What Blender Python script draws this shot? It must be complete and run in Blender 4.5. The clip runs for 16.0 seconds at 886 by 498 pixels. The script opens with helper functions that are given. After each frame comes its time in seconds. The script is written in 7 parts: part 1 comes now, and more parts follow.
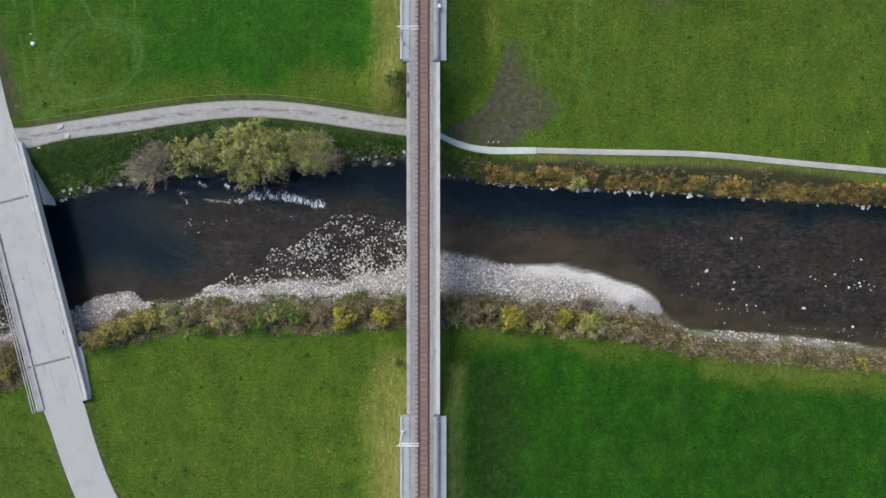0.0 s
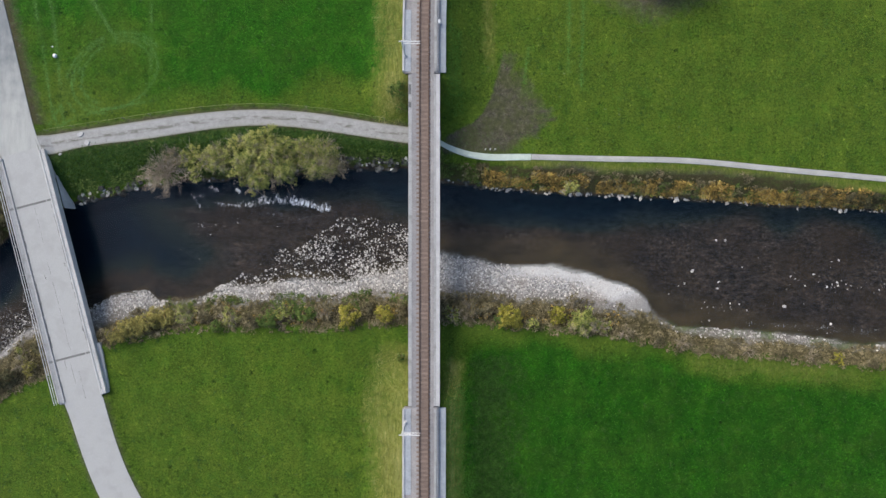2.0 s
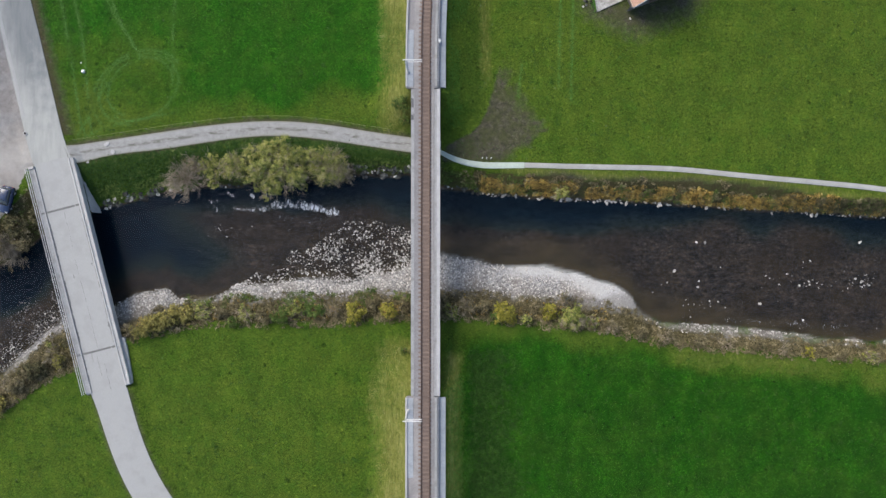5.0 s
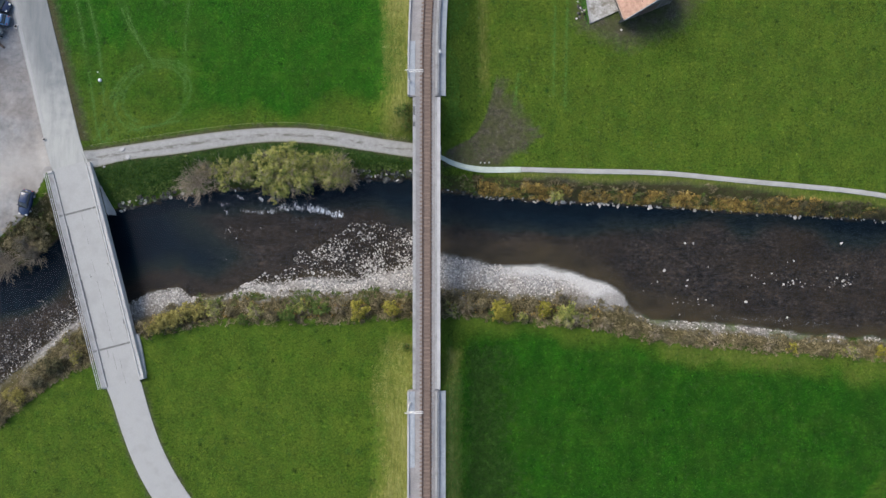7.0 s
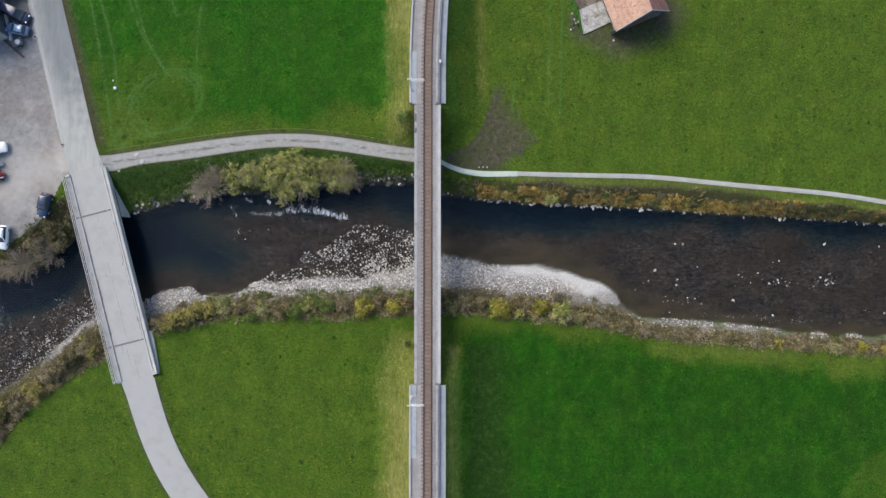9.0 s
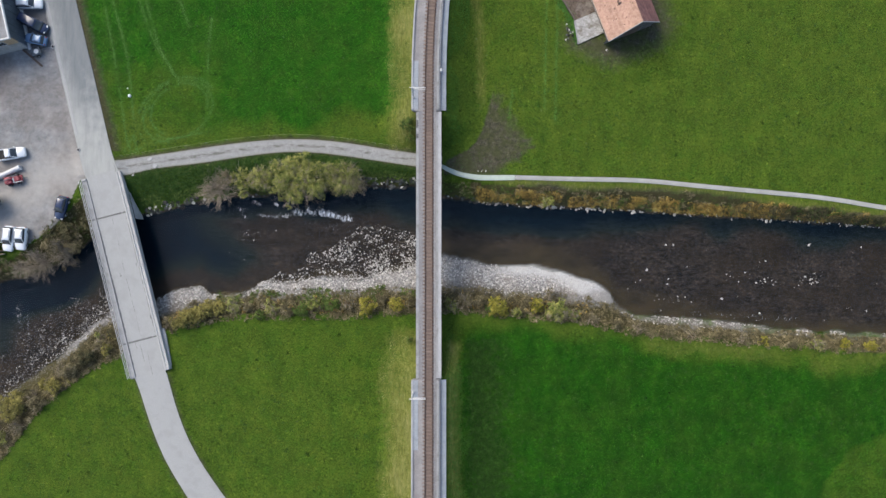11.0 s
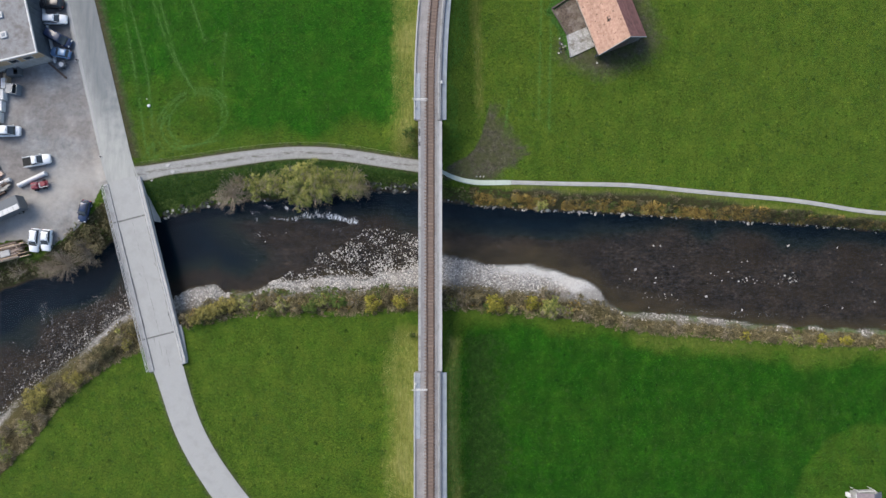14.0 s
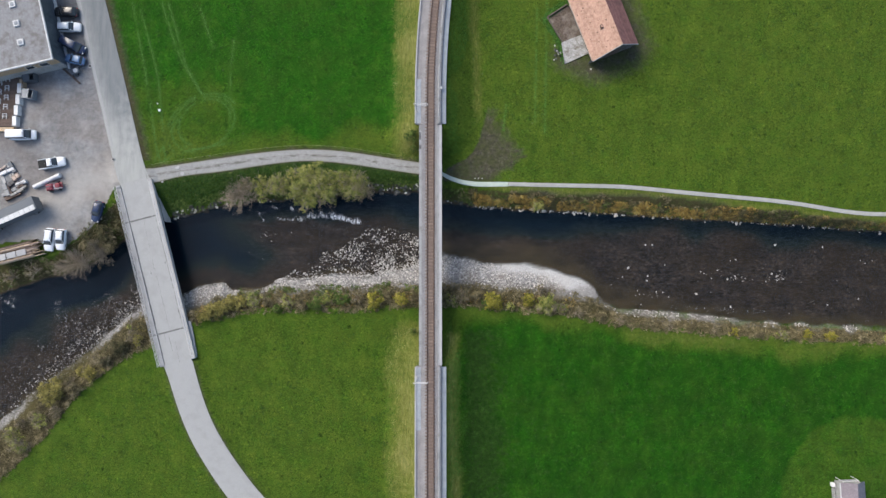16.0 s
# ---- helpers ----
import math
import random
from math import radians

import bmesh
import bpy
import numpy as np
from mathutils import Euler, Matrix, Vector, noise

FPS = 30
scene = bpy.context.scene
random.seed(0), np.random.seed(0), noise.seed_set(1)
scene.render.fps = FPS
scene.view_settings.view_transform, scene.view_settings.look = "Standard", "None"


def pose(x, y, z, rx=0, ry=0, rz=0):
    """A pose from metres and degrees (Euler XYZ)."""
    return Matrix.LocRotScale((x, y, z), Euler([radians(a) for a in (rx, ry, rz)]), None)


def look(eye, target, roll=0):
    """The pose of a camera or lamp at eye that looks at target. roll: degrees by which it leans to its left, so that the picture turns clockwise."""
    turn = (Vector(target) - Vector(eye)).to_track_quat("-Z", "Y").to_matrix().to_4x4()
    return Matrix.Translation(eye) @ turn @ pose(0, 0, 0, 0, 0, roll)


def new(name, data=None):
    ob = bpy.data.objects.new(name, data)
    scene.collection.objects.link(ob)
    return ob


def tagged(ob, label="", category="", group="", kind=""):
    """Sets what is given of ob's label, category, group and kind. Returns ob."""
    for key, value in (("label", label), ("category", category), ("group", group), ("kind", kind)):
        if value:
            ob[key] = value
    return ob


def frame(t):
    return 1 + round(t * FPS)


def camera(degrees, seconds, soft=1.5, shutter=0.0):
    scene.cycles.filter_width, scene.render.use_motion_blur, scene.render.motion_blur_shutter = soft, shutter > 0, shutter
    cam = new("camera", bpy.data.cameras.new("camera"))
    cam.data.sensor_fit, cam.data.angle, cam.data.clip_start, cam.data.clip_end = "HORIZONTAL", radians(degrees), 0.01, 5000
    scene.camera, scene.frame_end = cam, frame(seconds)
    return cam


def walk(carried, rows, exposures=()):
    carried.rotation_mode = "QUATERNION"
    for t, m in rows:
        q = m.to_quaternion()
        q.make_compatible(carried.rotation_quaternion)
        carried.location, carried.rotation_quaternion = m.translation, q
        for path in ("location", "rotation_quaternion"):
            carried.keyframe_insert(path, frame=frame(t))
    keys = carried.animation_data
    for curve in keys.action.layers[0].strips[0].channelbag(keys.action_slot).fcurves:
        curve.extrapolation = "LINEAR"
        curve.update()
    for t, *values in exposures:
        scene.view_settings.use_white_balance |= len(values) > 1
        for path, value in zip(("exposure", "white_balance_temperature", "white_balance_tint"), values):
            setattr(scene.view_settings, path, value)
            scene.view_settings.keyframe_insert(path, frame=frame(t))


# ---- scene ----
cam = camera(75.0, 16.0)
# seconds, place, and the small turns away from looking straight down
ROWS = [
    (0.0, -0.000, -0.000, 74.860, -0.166, 0.559, -0.000),
    (0.5, -0.013, 0.006, 75.934, -0.144, 0.550, 0.013),
    (1.0, -0.012, 0.031, 77.001, -0.119, 0.540, 0.017),
    (1.5, 0.015, 0.043, 78.063, -0.091, 0.526, 0.020),
    (2.0, 0.018, 0.027, 79.117, -0.058, 0.511, 0.023),
    (2.5, 0.024, 0.011, 80.165, -0.018, 0.494, 0.031),
    (3.0, 0.029, -0.032, 81.195, 0.026, 0.477, 0.036),
    (3.5, 0.009, -0.082, 82.225, 0.075, 0.465, 0.034),
    (4.0, -0.004, -0.121, 83.272, 0.132, 0.452, 0.033),
    (6.5, -0.093, -0.460, 88.379, 0.443, 0.396, 0.019),
    (7.0, -0.102, -0.547, 89.383, 0.503, 0.382, 0.018),
    (7.5, -0.122, -0.634, 90.396, 0.561, 0.371, 0.014),
    (8.0, -0.137, -0.695, 91.415, 0.620, 0.358, 0.011),
    (8.5, -0.161, -0.781, 92.440, 0.675, 0.348, 0.011),
    (9.0, -0.183, -0.849, 93.460, 0.729, 0.337, 0.013),
    (11.5, -0.360, -1.252, 98.574, 1.000, 0.274, -0.004),
    (12.0, -0.385, -1.341, 99.587, 1.055, 0.263, -0.008),
    (12.5, -0.416, -1.446, 100.603, 1.108, 0.257, -0.014),
    (13.0, -0.447, -1.534, 101.628, 1.163, 0.255, -0.024),
    (13.5, -0.472, -1.624, 102.653, 1.219, 0.253, -0.032),
    (14.0, -0.474, -1.727, 103.663, 1.274, 0.246, -0.040),
    (14.5, -0.471, -1.828, 104.632, 1.326, 0.234, -0.044),
    (15.0, -0.491, -1.981, 105.624, 1.367, 0.223, -0.046),
    (15.5, -0.499, -2.173, 106.658, 1.400, 0.209, -0.045),
    (16.0, -0.508, -2.297, 107.686, 1.439, 0.194, -0.044),
]
def down(x, y, z, a, b, c):
    v = Vector((radians(a), radians(b), radians(c)))
    return Matrix.Translation((x, y, z)) @ Matrix.Rotation(v.length, 4, v.normalized())


walk(cam, [(r[0], down(*r[1:])) for r in ROWS])

# ---- light: bright overcast sky, a veiled sun in the west ----
world = bpy.data.worlds.new("sky")
scene.world = world
world.use_nodes = True
wn = world.node_tree.nodes
sky = wn.new("ShaderNodeTexSky")
sky.sky_type, sky.sun_disc = "NISHITA", False
sky.sun_elevation, sky.sun_rotation = radians(40), radians(310)
sky.air_density, sky.dust_density, sky.ozone_density = 1.0, 2.2, 1.0
world.node_tree.links.new(sky.outputs[0], wn["Background"].inputs[0])
wn["Background"].inputs[1].default_value = 0.15
sun = new("sun", bpy.data.lights.new("sun", "SUN"))
sun.data.energy, sun.data.angle, sun.data.color = 2.2, radians(40), (1.0, 0.93, 0.83)
sun.matrix_world = look((-60 * math.cos(radians(40)), 60 * math.sin(radians(40)), 50.3), (0, 0, 0))
scene.view_settings.exposure = 0.7

# ---- materials ----


def nodes_of(name):
    m = bpy.data.materials.new(name)
    m.use_nodes = True
    nt = m.node_tree
    return m, nt, nt.nodes["Principled BSDF"]


def node(nt, kind, **sets):
    n = nt.nodes.new("ShaderNode" + kind)
    for k, v in sets.items():
        n.inputs[k].default_value = v
    return n


def coords(nt):
    return nt.nodes.new("ShaderNodeNewGeometry").outputs["Position"]


def noise_of(nt, scale, detail=4.0, rough=0.6, where=None, stretch=None):
    n = node(nt, "TexNoise", Scale=scale, Detail=detail, Roughness=rough)
    src = where or coords(nt)
    if stretch:
        mp = nt.nodes.new("ShaderNodeVectorMath")
        mp.operation = "MULTIPLY"
        mp.inputs[1].default_value = stretch
        nt.links.new(src, mp.inputs[0])
        src = mp.outputs[0]
    nt.links.new(src, n.inputs["Vector"])
    return n.outputs["Fac"]


def ramp(nt, fac, stops):
    r = nt.nodes.new("ShaderNodeValToRGB")
    while len(r.color_ramp.elements) < len(stops):
        r.color_ramp.elements.new(0.5)
    for e, (p, c) in zip(r.color_ramp.elements, stops):
        e.position = p
        e.color = (*c, 1) if len(c) == 3 else c
    nt.links.new(fac, r.inputs[0])
    return r.outputs[0]


def mix(nt, fac, a, b, mode="MIX"):
    m = nt.nodes.new("ShaderNodeMix")
    m.data_type, m.blend_type = "RGBA", mode
    for s, v in ((m.inputs[0], fac), (m.inputs[6], a), (m.inputs[7], b)):
        if isinstance(v, (int, float)):
            s.default_value = v
        elif isinstance(v, tuple):
            s.default_value = (*v, 1)
        else:
            nt.links.new(v, s)
    return m.outputs[2]


def maths(nt, op, a, b=0.0):
    m = nt.nodes.new("ShaderNodeMath")
    m.operation = op
    for s, v in zip(m.inputs, (a, b)):
        if isinstance(v, (int, float)):
            s.default_value = v
        else:
            nt.links.new(v, s)
    return m.outputs[0]


def bumped(nt, bsdf, fac, strength, dist=0.02):
    b = nt.nodes.new("ShaderNodeBump")
    b.inputs["Distance"].default_value = dist
    if isinstance(strength, (int, float)):
        b.inputs["Strength"].default_value = strength
    else:
        nt.links.new(strength, b.inputs["Strength"])
    nt.links.new(fac, b.inputs["Height"])
    nt.links.new(b.outputs[0], bsdf.inputs["Normal"])


def surface(name, a, b, fine=8.0, coarse=0.6, rough=0.8, metal=0.0, bump=0.3, stain=None, island=0.0, obj=0.0, spec=0.3, dist=0.02):
    """Two colours over a fine grain and a coarse one, with an optional stain colour and a change from piece to piece."""
    m, nt, p = nodes_of(name)
    f, c = noise_of(nt, fine), noise_of(nt, coarse, 3)
    col = mix(nt, ramp(nt, f, [(0.3, (0, 0, 0)), (0.7, (1, 1, 1))]), a, b)
    if stain:
        col = mix(nt, ramp(nt, c, [(0.48, (0, 0, 0)), (0.68, (0.85, 0.85, 0.85))]), col, stain)
    else:
        col = mix(nt, 0.7, col, ramp(nt, c, [(0.25, (0.62, 0.62, 0.62)), (0.75, (1, 1, 1))]), "MULTIPLY")
    for amount, src in ((island, ("ShaderNodeNewGeometry", "Random Per Island")), (obj, ("ShaderNodeObjectInfo", "Random"))):
        if amount:
            rnd = nt.nodes.new(src[0]).outputs[src[1]]
            g = ramp(nt, rnd, [(0, (1 - amount,) * 3), (1, (1 + amount,) * 3)])
            col = mix(nt, 1.0, col, g, "MULTIPLY")
    nt.links.new(col, p.inputs["Base Color"])
    p.inputs["Roughness"].default_value, p.inputs["Metallic"].default_value = rough, metal
    p.inputs["Specular IOR Level"].default_value = spec
    if bump:
        bumped(nt, p, f, bump, dist)
    return m


def leafy(name, stops, rough=0.7):
    """Foliage: every leaf takes its own colour out of the ramp, and whole patches shift together."""
    m, nt, p = nodes_of(name)
    rnd = nt.nodes.new("ShaderNodeNewGeometry").outputs["Random Per Island"]
    # dark and bright patches paint shaded gaps and lit clumps into the foliage
    big = noise_of(nt, 1.0, 5, 0.72)
    col = ramp(nt, maths(nt, "ADD", maths(nt, "MULTIPLY", rnd, 0.5), maths(nt, "MULTIPLY", maths(nt, "SUBTRACT", big, 0.375), 2.1)), stops)
    nt.links.new(col, p.inputs["Base Color"])
    p.inputs["Roughness"].default_value = rough
    p.inputs["Specular IOR Level"].default_value = 0.15
    p.inputs["Subsurface Weight"].default_value = 0.0
    return m


def paint(name, col, rough=0.25, metal=0.0):
    m, nt, p = nodes_of(name)
    c = mix(nt, ramp(nt, noise_of(nt, 2.5, 5), [(0.35, (0, 0, 0)), (0.75, (0.4, 0.4, 0.4))]), col, tuple(0.75 * v + 0.03 for v in col))
    nt.links.new(c, p.inputs["Base Color"])
    p.inputs["Roughness"].default_value, p.inputs["Metallic"].default_value = rough, metal
    p.inputs["Coat Weight"].default_value = 0.3
    return m


def attr(nt, name):
    n = nt.nodes.new("ShaderNodeAttribute")
    n.attribute_name = name
    s = nt.nodes.new("ShaderNodeSeparateColor")
    nt.links.new(n.outputs["Color"], s.inputs[0])
    return s.outputs[0], s.outputs[1], s.outputs[2], n.outputs["Alpha"]


def edge(nt, mask, scale=3.0, width=0.25):
    """A zone's mask with a ragged edge."""
    n = noise_of(nt, scale, 5, 0.65)
    v = maths(nt, "ADD", mask, maths(nt, "MULTIPLY", maths(nt, "SUBTRACT", n, 0.5), 1.1))
    return ramp(nt, v, [(0.5 - width, (0, 0, 0)), (0.5 + width, (1, 1, 1))])


def f_soil(nt, grain):
    return ramp(nt, grain, [(0.35, (0.9, 0.9, 0.9)), (0.62, (0.45, 0.45, 0.45))])


def ground_material():
    m, nt, p = nodes_of("meadow_and_bank")
    lush, dry, soil, scrub = attr(nt, "zone_a")
    gravel, bed, rut, yard = attr(nt, "zone_b")
    sand, tall, silted, _ = attr(nt, "zone_c")
    n1, n2, n3, n4 = noise_of(nt, 9.0, 7, 0.78), noise_of(nt, 1.5, 7, 0.72), noise_of(nt, 0.16, 4), noise_of(nt, 0.5, 4)
    mown = noise_of(nt, 1.0, 5, 0.7, stretch=(1.1, 0.22, 1))
    sward = noise_of(nt, 0.33, 5, 0.65, stretch=(1.0, 0.7, 1))
    olive = ramp(nt, n1, [(0.33, (0.020, 0.037, 0.005)), (0.5, (0.0535, 0.090, 0.009)), (0.67, (0.114, 0.155, 0.023))])
    green = ramp(nt, n1, [(0.33, (0.004, 0.027, 0.0015)), (0.5, (0.0115, 0.063, 0.003)), (0.67, (0.032, 0.128, 0.007))])
    col = mix(nt, edge(nt, lush, 0.35, 0.4), olive, green)
    col = mix(nt, 1.0, col, ramp(nt, n2, [(0.30, (0.42, 0.48, 0.48)), (0.42, (0.92, 0.93, 0.93)), (0.56, (1, 1, 1)), (0.68, (1.95, 1.65, 1.7))]), "MULTIPLY")
    spots = noise_of(nt, 0.95, 4, 0.55)
    col = mix(nt, 1.0, col, ramp(nt, spots, [(0.27, (0.24, 0.32, 0.32)), (0.345, (0.72, 0.76, 0.76)), (0.40, (1, 1, 1))]), "MULTIPLY")
    col = mix(nt, 1.0, col, ramp(nt, mown, [(0.3, (0.86, 0.88, 0.88)), (0.7, (1.13, 1.11, 1.1))]), "MULTIPLY")
    col = mix(nt, ramp(nt, n4, [(0.52, (0, 0, 0)), (0.74, (0.34, 0.34, 0.34))]), col, (0.050, 0.120, 0.012))
    col = mix(nt, ramp(nt, n3, [(0.35, (0.3, 0.3, 0.3)), (0.6, (0, 0, 0))]), col, (0.03, 0.062, 0.008))
    # taller sward is darker; along the railway bank this also paints its shade
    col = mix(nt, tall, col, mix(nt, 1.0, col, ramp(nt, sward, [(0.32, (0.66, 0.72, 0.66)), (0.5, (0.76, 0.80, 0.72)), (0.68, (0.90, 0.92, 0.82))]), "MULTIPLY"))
    reed = noise_of(nt, 2.2, 5, 0.7, stretch=(1.6, 0.3, 1))
    col = mix(nt, 1.0, col, ramp(nt, sward, [(0.34, (0.82, 0.84, 0.84)), (0.5, (1, 1, 1)), (0.66, (1.2, 1.16, 1.12))]), "MULTIPLY")
    clump = noise_of(nt, 3.4, 7, 0.78)
    col = mix(nt, 1.0, col, ramp(nt, clump, [(0.36, (0.50, 0.55, 0.55)), (0.46, (0.94, 0.95, 0.95)), (0.55, (1.05, 1.04, 1.04)), (0.66, (1.75, 1.6, 1.6))]), "MULTIPLY")
    straw = ramp(nt, maths(nt, "ADD", maths(nt, "MULTIPLY", n1, 0.4), maths(nt, "MULTIPLY", reed, 0.6)), [(0.36, (0.045, 0.058, 0.010)), (0.5, (0.115, 0.127, 0.026)), (0.58, (0.185, 0.182, 0.052)), (0.66, (0.32, 0.30, 0.14))])
    col = mix(nt, maths(nt, "MULTIPLY", edge(nt, dry, 1.3, 0.30), 0.9), col, straw)
    mud = ramp(nt, n1, [(0.34, (0.022, 0.019, 0.016)), (0.5, (0.056, 0.048, 0.040)), (0.66, (0.135, 0.116, 0.096))])
    mud = mix(nt, 1.0, mud, ramp(nt, n2, [(0.34, (0.55, 0.54, 0.56)), (0.5, (1, 1, 1)), (0.66, (1.55, 1.45, 1.35))]), "MULTIPLY")
    mud = mix(nt, ramp(nt, n4, [(0.42, (0.55, 0.55, 0.55)), (0.60, (0, 0, 0))]), mud, (0.048, 0.056, 0.018))
    col = mix(nt, maths(nt, "MULTIPLY", edge(nt, soil, 1.2, 0.38), 0.88), col, mud)
    col = mix(nt, ramp(nt, maths(nt, "MULTIPLY", dry, mown), [(0.3, (0, 0, 0)), (0.6, (0.2, 0.2, 0.2))]), col, (0.30, 0.27, 0.14))
    brush = ramp(nt, n1, [(0.3, (0.016, 0.016, 0.007)), (0.5, (0.052, 0.046, 0.020)), (0.75, (0.135, 0.112, 0.058))])
    col = mix(nt, edge(nt, scrub, 1.4, 0.3), col, brush)
    col = mix(nt, maths(nt, "MULTIPLY", rut, ramp(nt, n2, [(0.3, (0.2, 0.2, 0.2)), (0.6, (0.75, 0.75, 0.75))])), col, (0.095, 0.180, 0.045))
    stones = node(nt, "TexVoronoi", Scale=5.6)
    nt.links.new(coords(nt), stones.inputs["Vector"])
    cells = node(nt, "TexVoronoi", Scale=5.8)
    nt.links.new(coords(nt), cells.inputs["Vector"])
    grit = ramp(nt, cells.outputs["Color"], [(0.1, (0.125, 0.122, 0.120)), (0.5, (0.325, 0.320, 0.310)), (0.95, (0.58, 0.57, 0.55))])
    grit = mix(nt, 0.6, grit, ramp(nt, cells.outputs["Distance"], [(0.1, (1, 1, 1)), (0.75, (0.35, 0.35, 0.35))]), "MULTIPLY")
    grit = mix(nt, 1.0, grit, ramp(nt, n4, [(0.3, (0.72, 0.72, 0.74)), (0.7, (1.15, 1.15, 1.15))]), "MULTIPLY")
    grit = mix(nt, ramp(nt, n3, [(0.36, (0.55, 0.55, 0.55)), (0.52, (0, 0, 0))]), grit, (0.20, 0.165, 0.13))
    fine = ramp(nt, n1, [(0.3, (0.43, 0.422, 0.405)), (0.7, (0.57, 0.56, 0.54))])
    fine = mix(nt, 0.22, fine, grit)
    grit = mix(nt, maths(nt, "MULTIPLY", edge(nt, sand, 0.8, 0.6), 0.85), grit, fine)
    grit = mix(nt, maths(nt, "MULTIPLY", edge(nt, silted, 1.4, 0.4), 0.85), grit, mix(nt, f_soil(nt, n1), grit, (0.10, 0.088, 0.075)))
    col = mix(nt, edge(nt, gravel, 1.6, 0.34), col, grit)
    lot = ramp(nt, n2, [(0.28, (0.165, 0.170, 0.174)), (0.5, (0.218, 0.224, 0.229)), (0.72, (0.272, 0.279, 0.283))])
    lot = mix(nt, ramp(nt, n3, [(0.48, (0, 0, 0)), (0.66, (0.75, 0.75, 0.75))]), lot, (0.345, 0.332, 0.315))
    lot = mix(nt, 0.5, lot, ramp(nt, n1, [(0.3, (0.8, 0.8, 0.8)), (0.7, (1, 1, 1))]), "MULTIPLY")
    lot = mix(nt, ramp(nt, noise_of(nt, 0.12, 5, 0.6), [(0.44, (0.8, 0.8, 0.8)), (0.60, (0, 0, 0))]), lot, ramp(nt, n2, [(0.3, (0.125, 0.114, 0.108)), (0.7, (0.195, 0.180, 0.172))]))
    tyre = noise_of(nt, 0.5, 5, 0.7, stretch=(0.8, 1.3, 1))
    lot = mix(nt, 1.0, lot, ramp(nt, tyre, [(0.36, (0.87, 0.87, 0.87)), (0.5, (1, 1, 1)), (0.64, (1.10, 1.10, 1.10))]), "MULTIPLY")
    lot = mix(nt, maths(nt, "MULTIPLY", edge(nt, silted, 0.9, 0.5), 0.65), lot, ramp(nt, n1, [(0.3, (0.34, 0.32, 0.29)), (0.7, (0.43, 0.405, 0.37))]))
    col = mix(nt, edge(nt, yard, 1.5, 0.2), col, lot)
    # the river bed: dark, overgrown cobbles; light lost with the channel's depth painted blue-black
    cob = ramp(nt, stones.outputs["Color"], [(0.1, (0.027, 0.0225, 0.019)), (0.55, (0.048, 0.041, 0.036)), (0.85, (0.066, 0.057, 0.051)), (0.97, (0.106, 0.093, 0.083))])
    # light and dark streaks of surface ripples, painted into the bed colour
    painted_ripples = noise_of(nt, 2.0, 7, 0.75, stretch=(0.6, 1.1, 1))
    cob = mix(nt, 1.0, cob, ramp(nt, painted_ripples, [(0.34, (0.45, 0.47, 0.55)), (0.5, (0.98, 0.98, 1.0)), (0.66, (1.9, 1.75, 1.6))]), "MULTIPLY")
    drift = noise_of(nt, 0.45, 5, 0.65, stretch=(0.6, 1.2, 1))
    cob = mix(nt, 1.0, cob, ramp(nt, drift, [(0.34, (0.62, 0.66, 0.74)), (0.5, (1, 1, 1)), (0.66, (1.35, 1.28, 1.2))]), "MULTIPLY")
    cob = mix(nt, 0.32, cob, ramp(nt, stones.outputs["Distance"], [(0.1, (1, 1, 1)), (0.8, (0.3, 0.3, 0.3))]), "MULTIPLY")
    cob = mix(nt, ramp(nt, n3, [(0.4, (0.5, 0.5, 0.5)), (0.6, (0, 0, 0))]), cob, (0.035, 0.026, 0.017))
    # blue-black stands for light the water absorbs and for reflected sky
    depth_tint = ramp(nt, painted_ripples, [(0.34, (0.001, 0.005, 0.012)), (0.5, (0.003, 0.011, 0.021)), (0.66, (0.010, 0.024, 0.036))])
    teal = ramp(nt, painted_ripples, [(0.34, (0.006, 0.011, 0.013)), (0.5, (0.019, 0.027, 0.027)), (0.66, (0.038, 0.048, 0.045))])
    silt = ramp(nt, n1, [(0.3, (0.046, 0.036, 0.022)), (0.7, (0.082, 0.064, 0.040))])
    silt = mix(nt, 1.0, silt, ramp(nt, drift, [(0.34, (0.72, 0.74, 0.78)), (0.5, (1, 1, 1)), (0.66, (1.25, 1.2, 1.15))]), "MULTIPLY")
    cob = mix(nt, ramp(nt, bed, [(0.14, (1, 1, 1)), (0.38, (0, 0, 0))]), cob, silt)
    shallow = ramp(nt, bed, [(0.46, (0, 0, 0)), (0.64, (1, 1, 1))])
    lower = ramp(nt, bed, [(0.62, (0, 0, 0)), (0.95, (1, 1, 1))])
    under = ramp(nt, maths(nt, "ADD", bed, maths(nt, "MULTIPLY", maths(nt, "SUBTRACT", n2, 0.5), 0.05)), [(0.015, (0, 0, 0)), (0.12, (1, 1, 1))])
    col = mix(nt, under, col, mix(nt, lower, mix(nt, shallow, cob, teal), depth_tint))
    nt.links.new(col, p.inputs["Base Color"])
    p.inputs["Roughness"].default_value = 0.95
    p.inputs["Specular IOR Level"].default_value = 0.1
    bumped(nt, p, maths(nt, "ADD", n1, maths(nt, "MULTIPLY", n2, 1.2)), 0.6, 0.07)
    return m


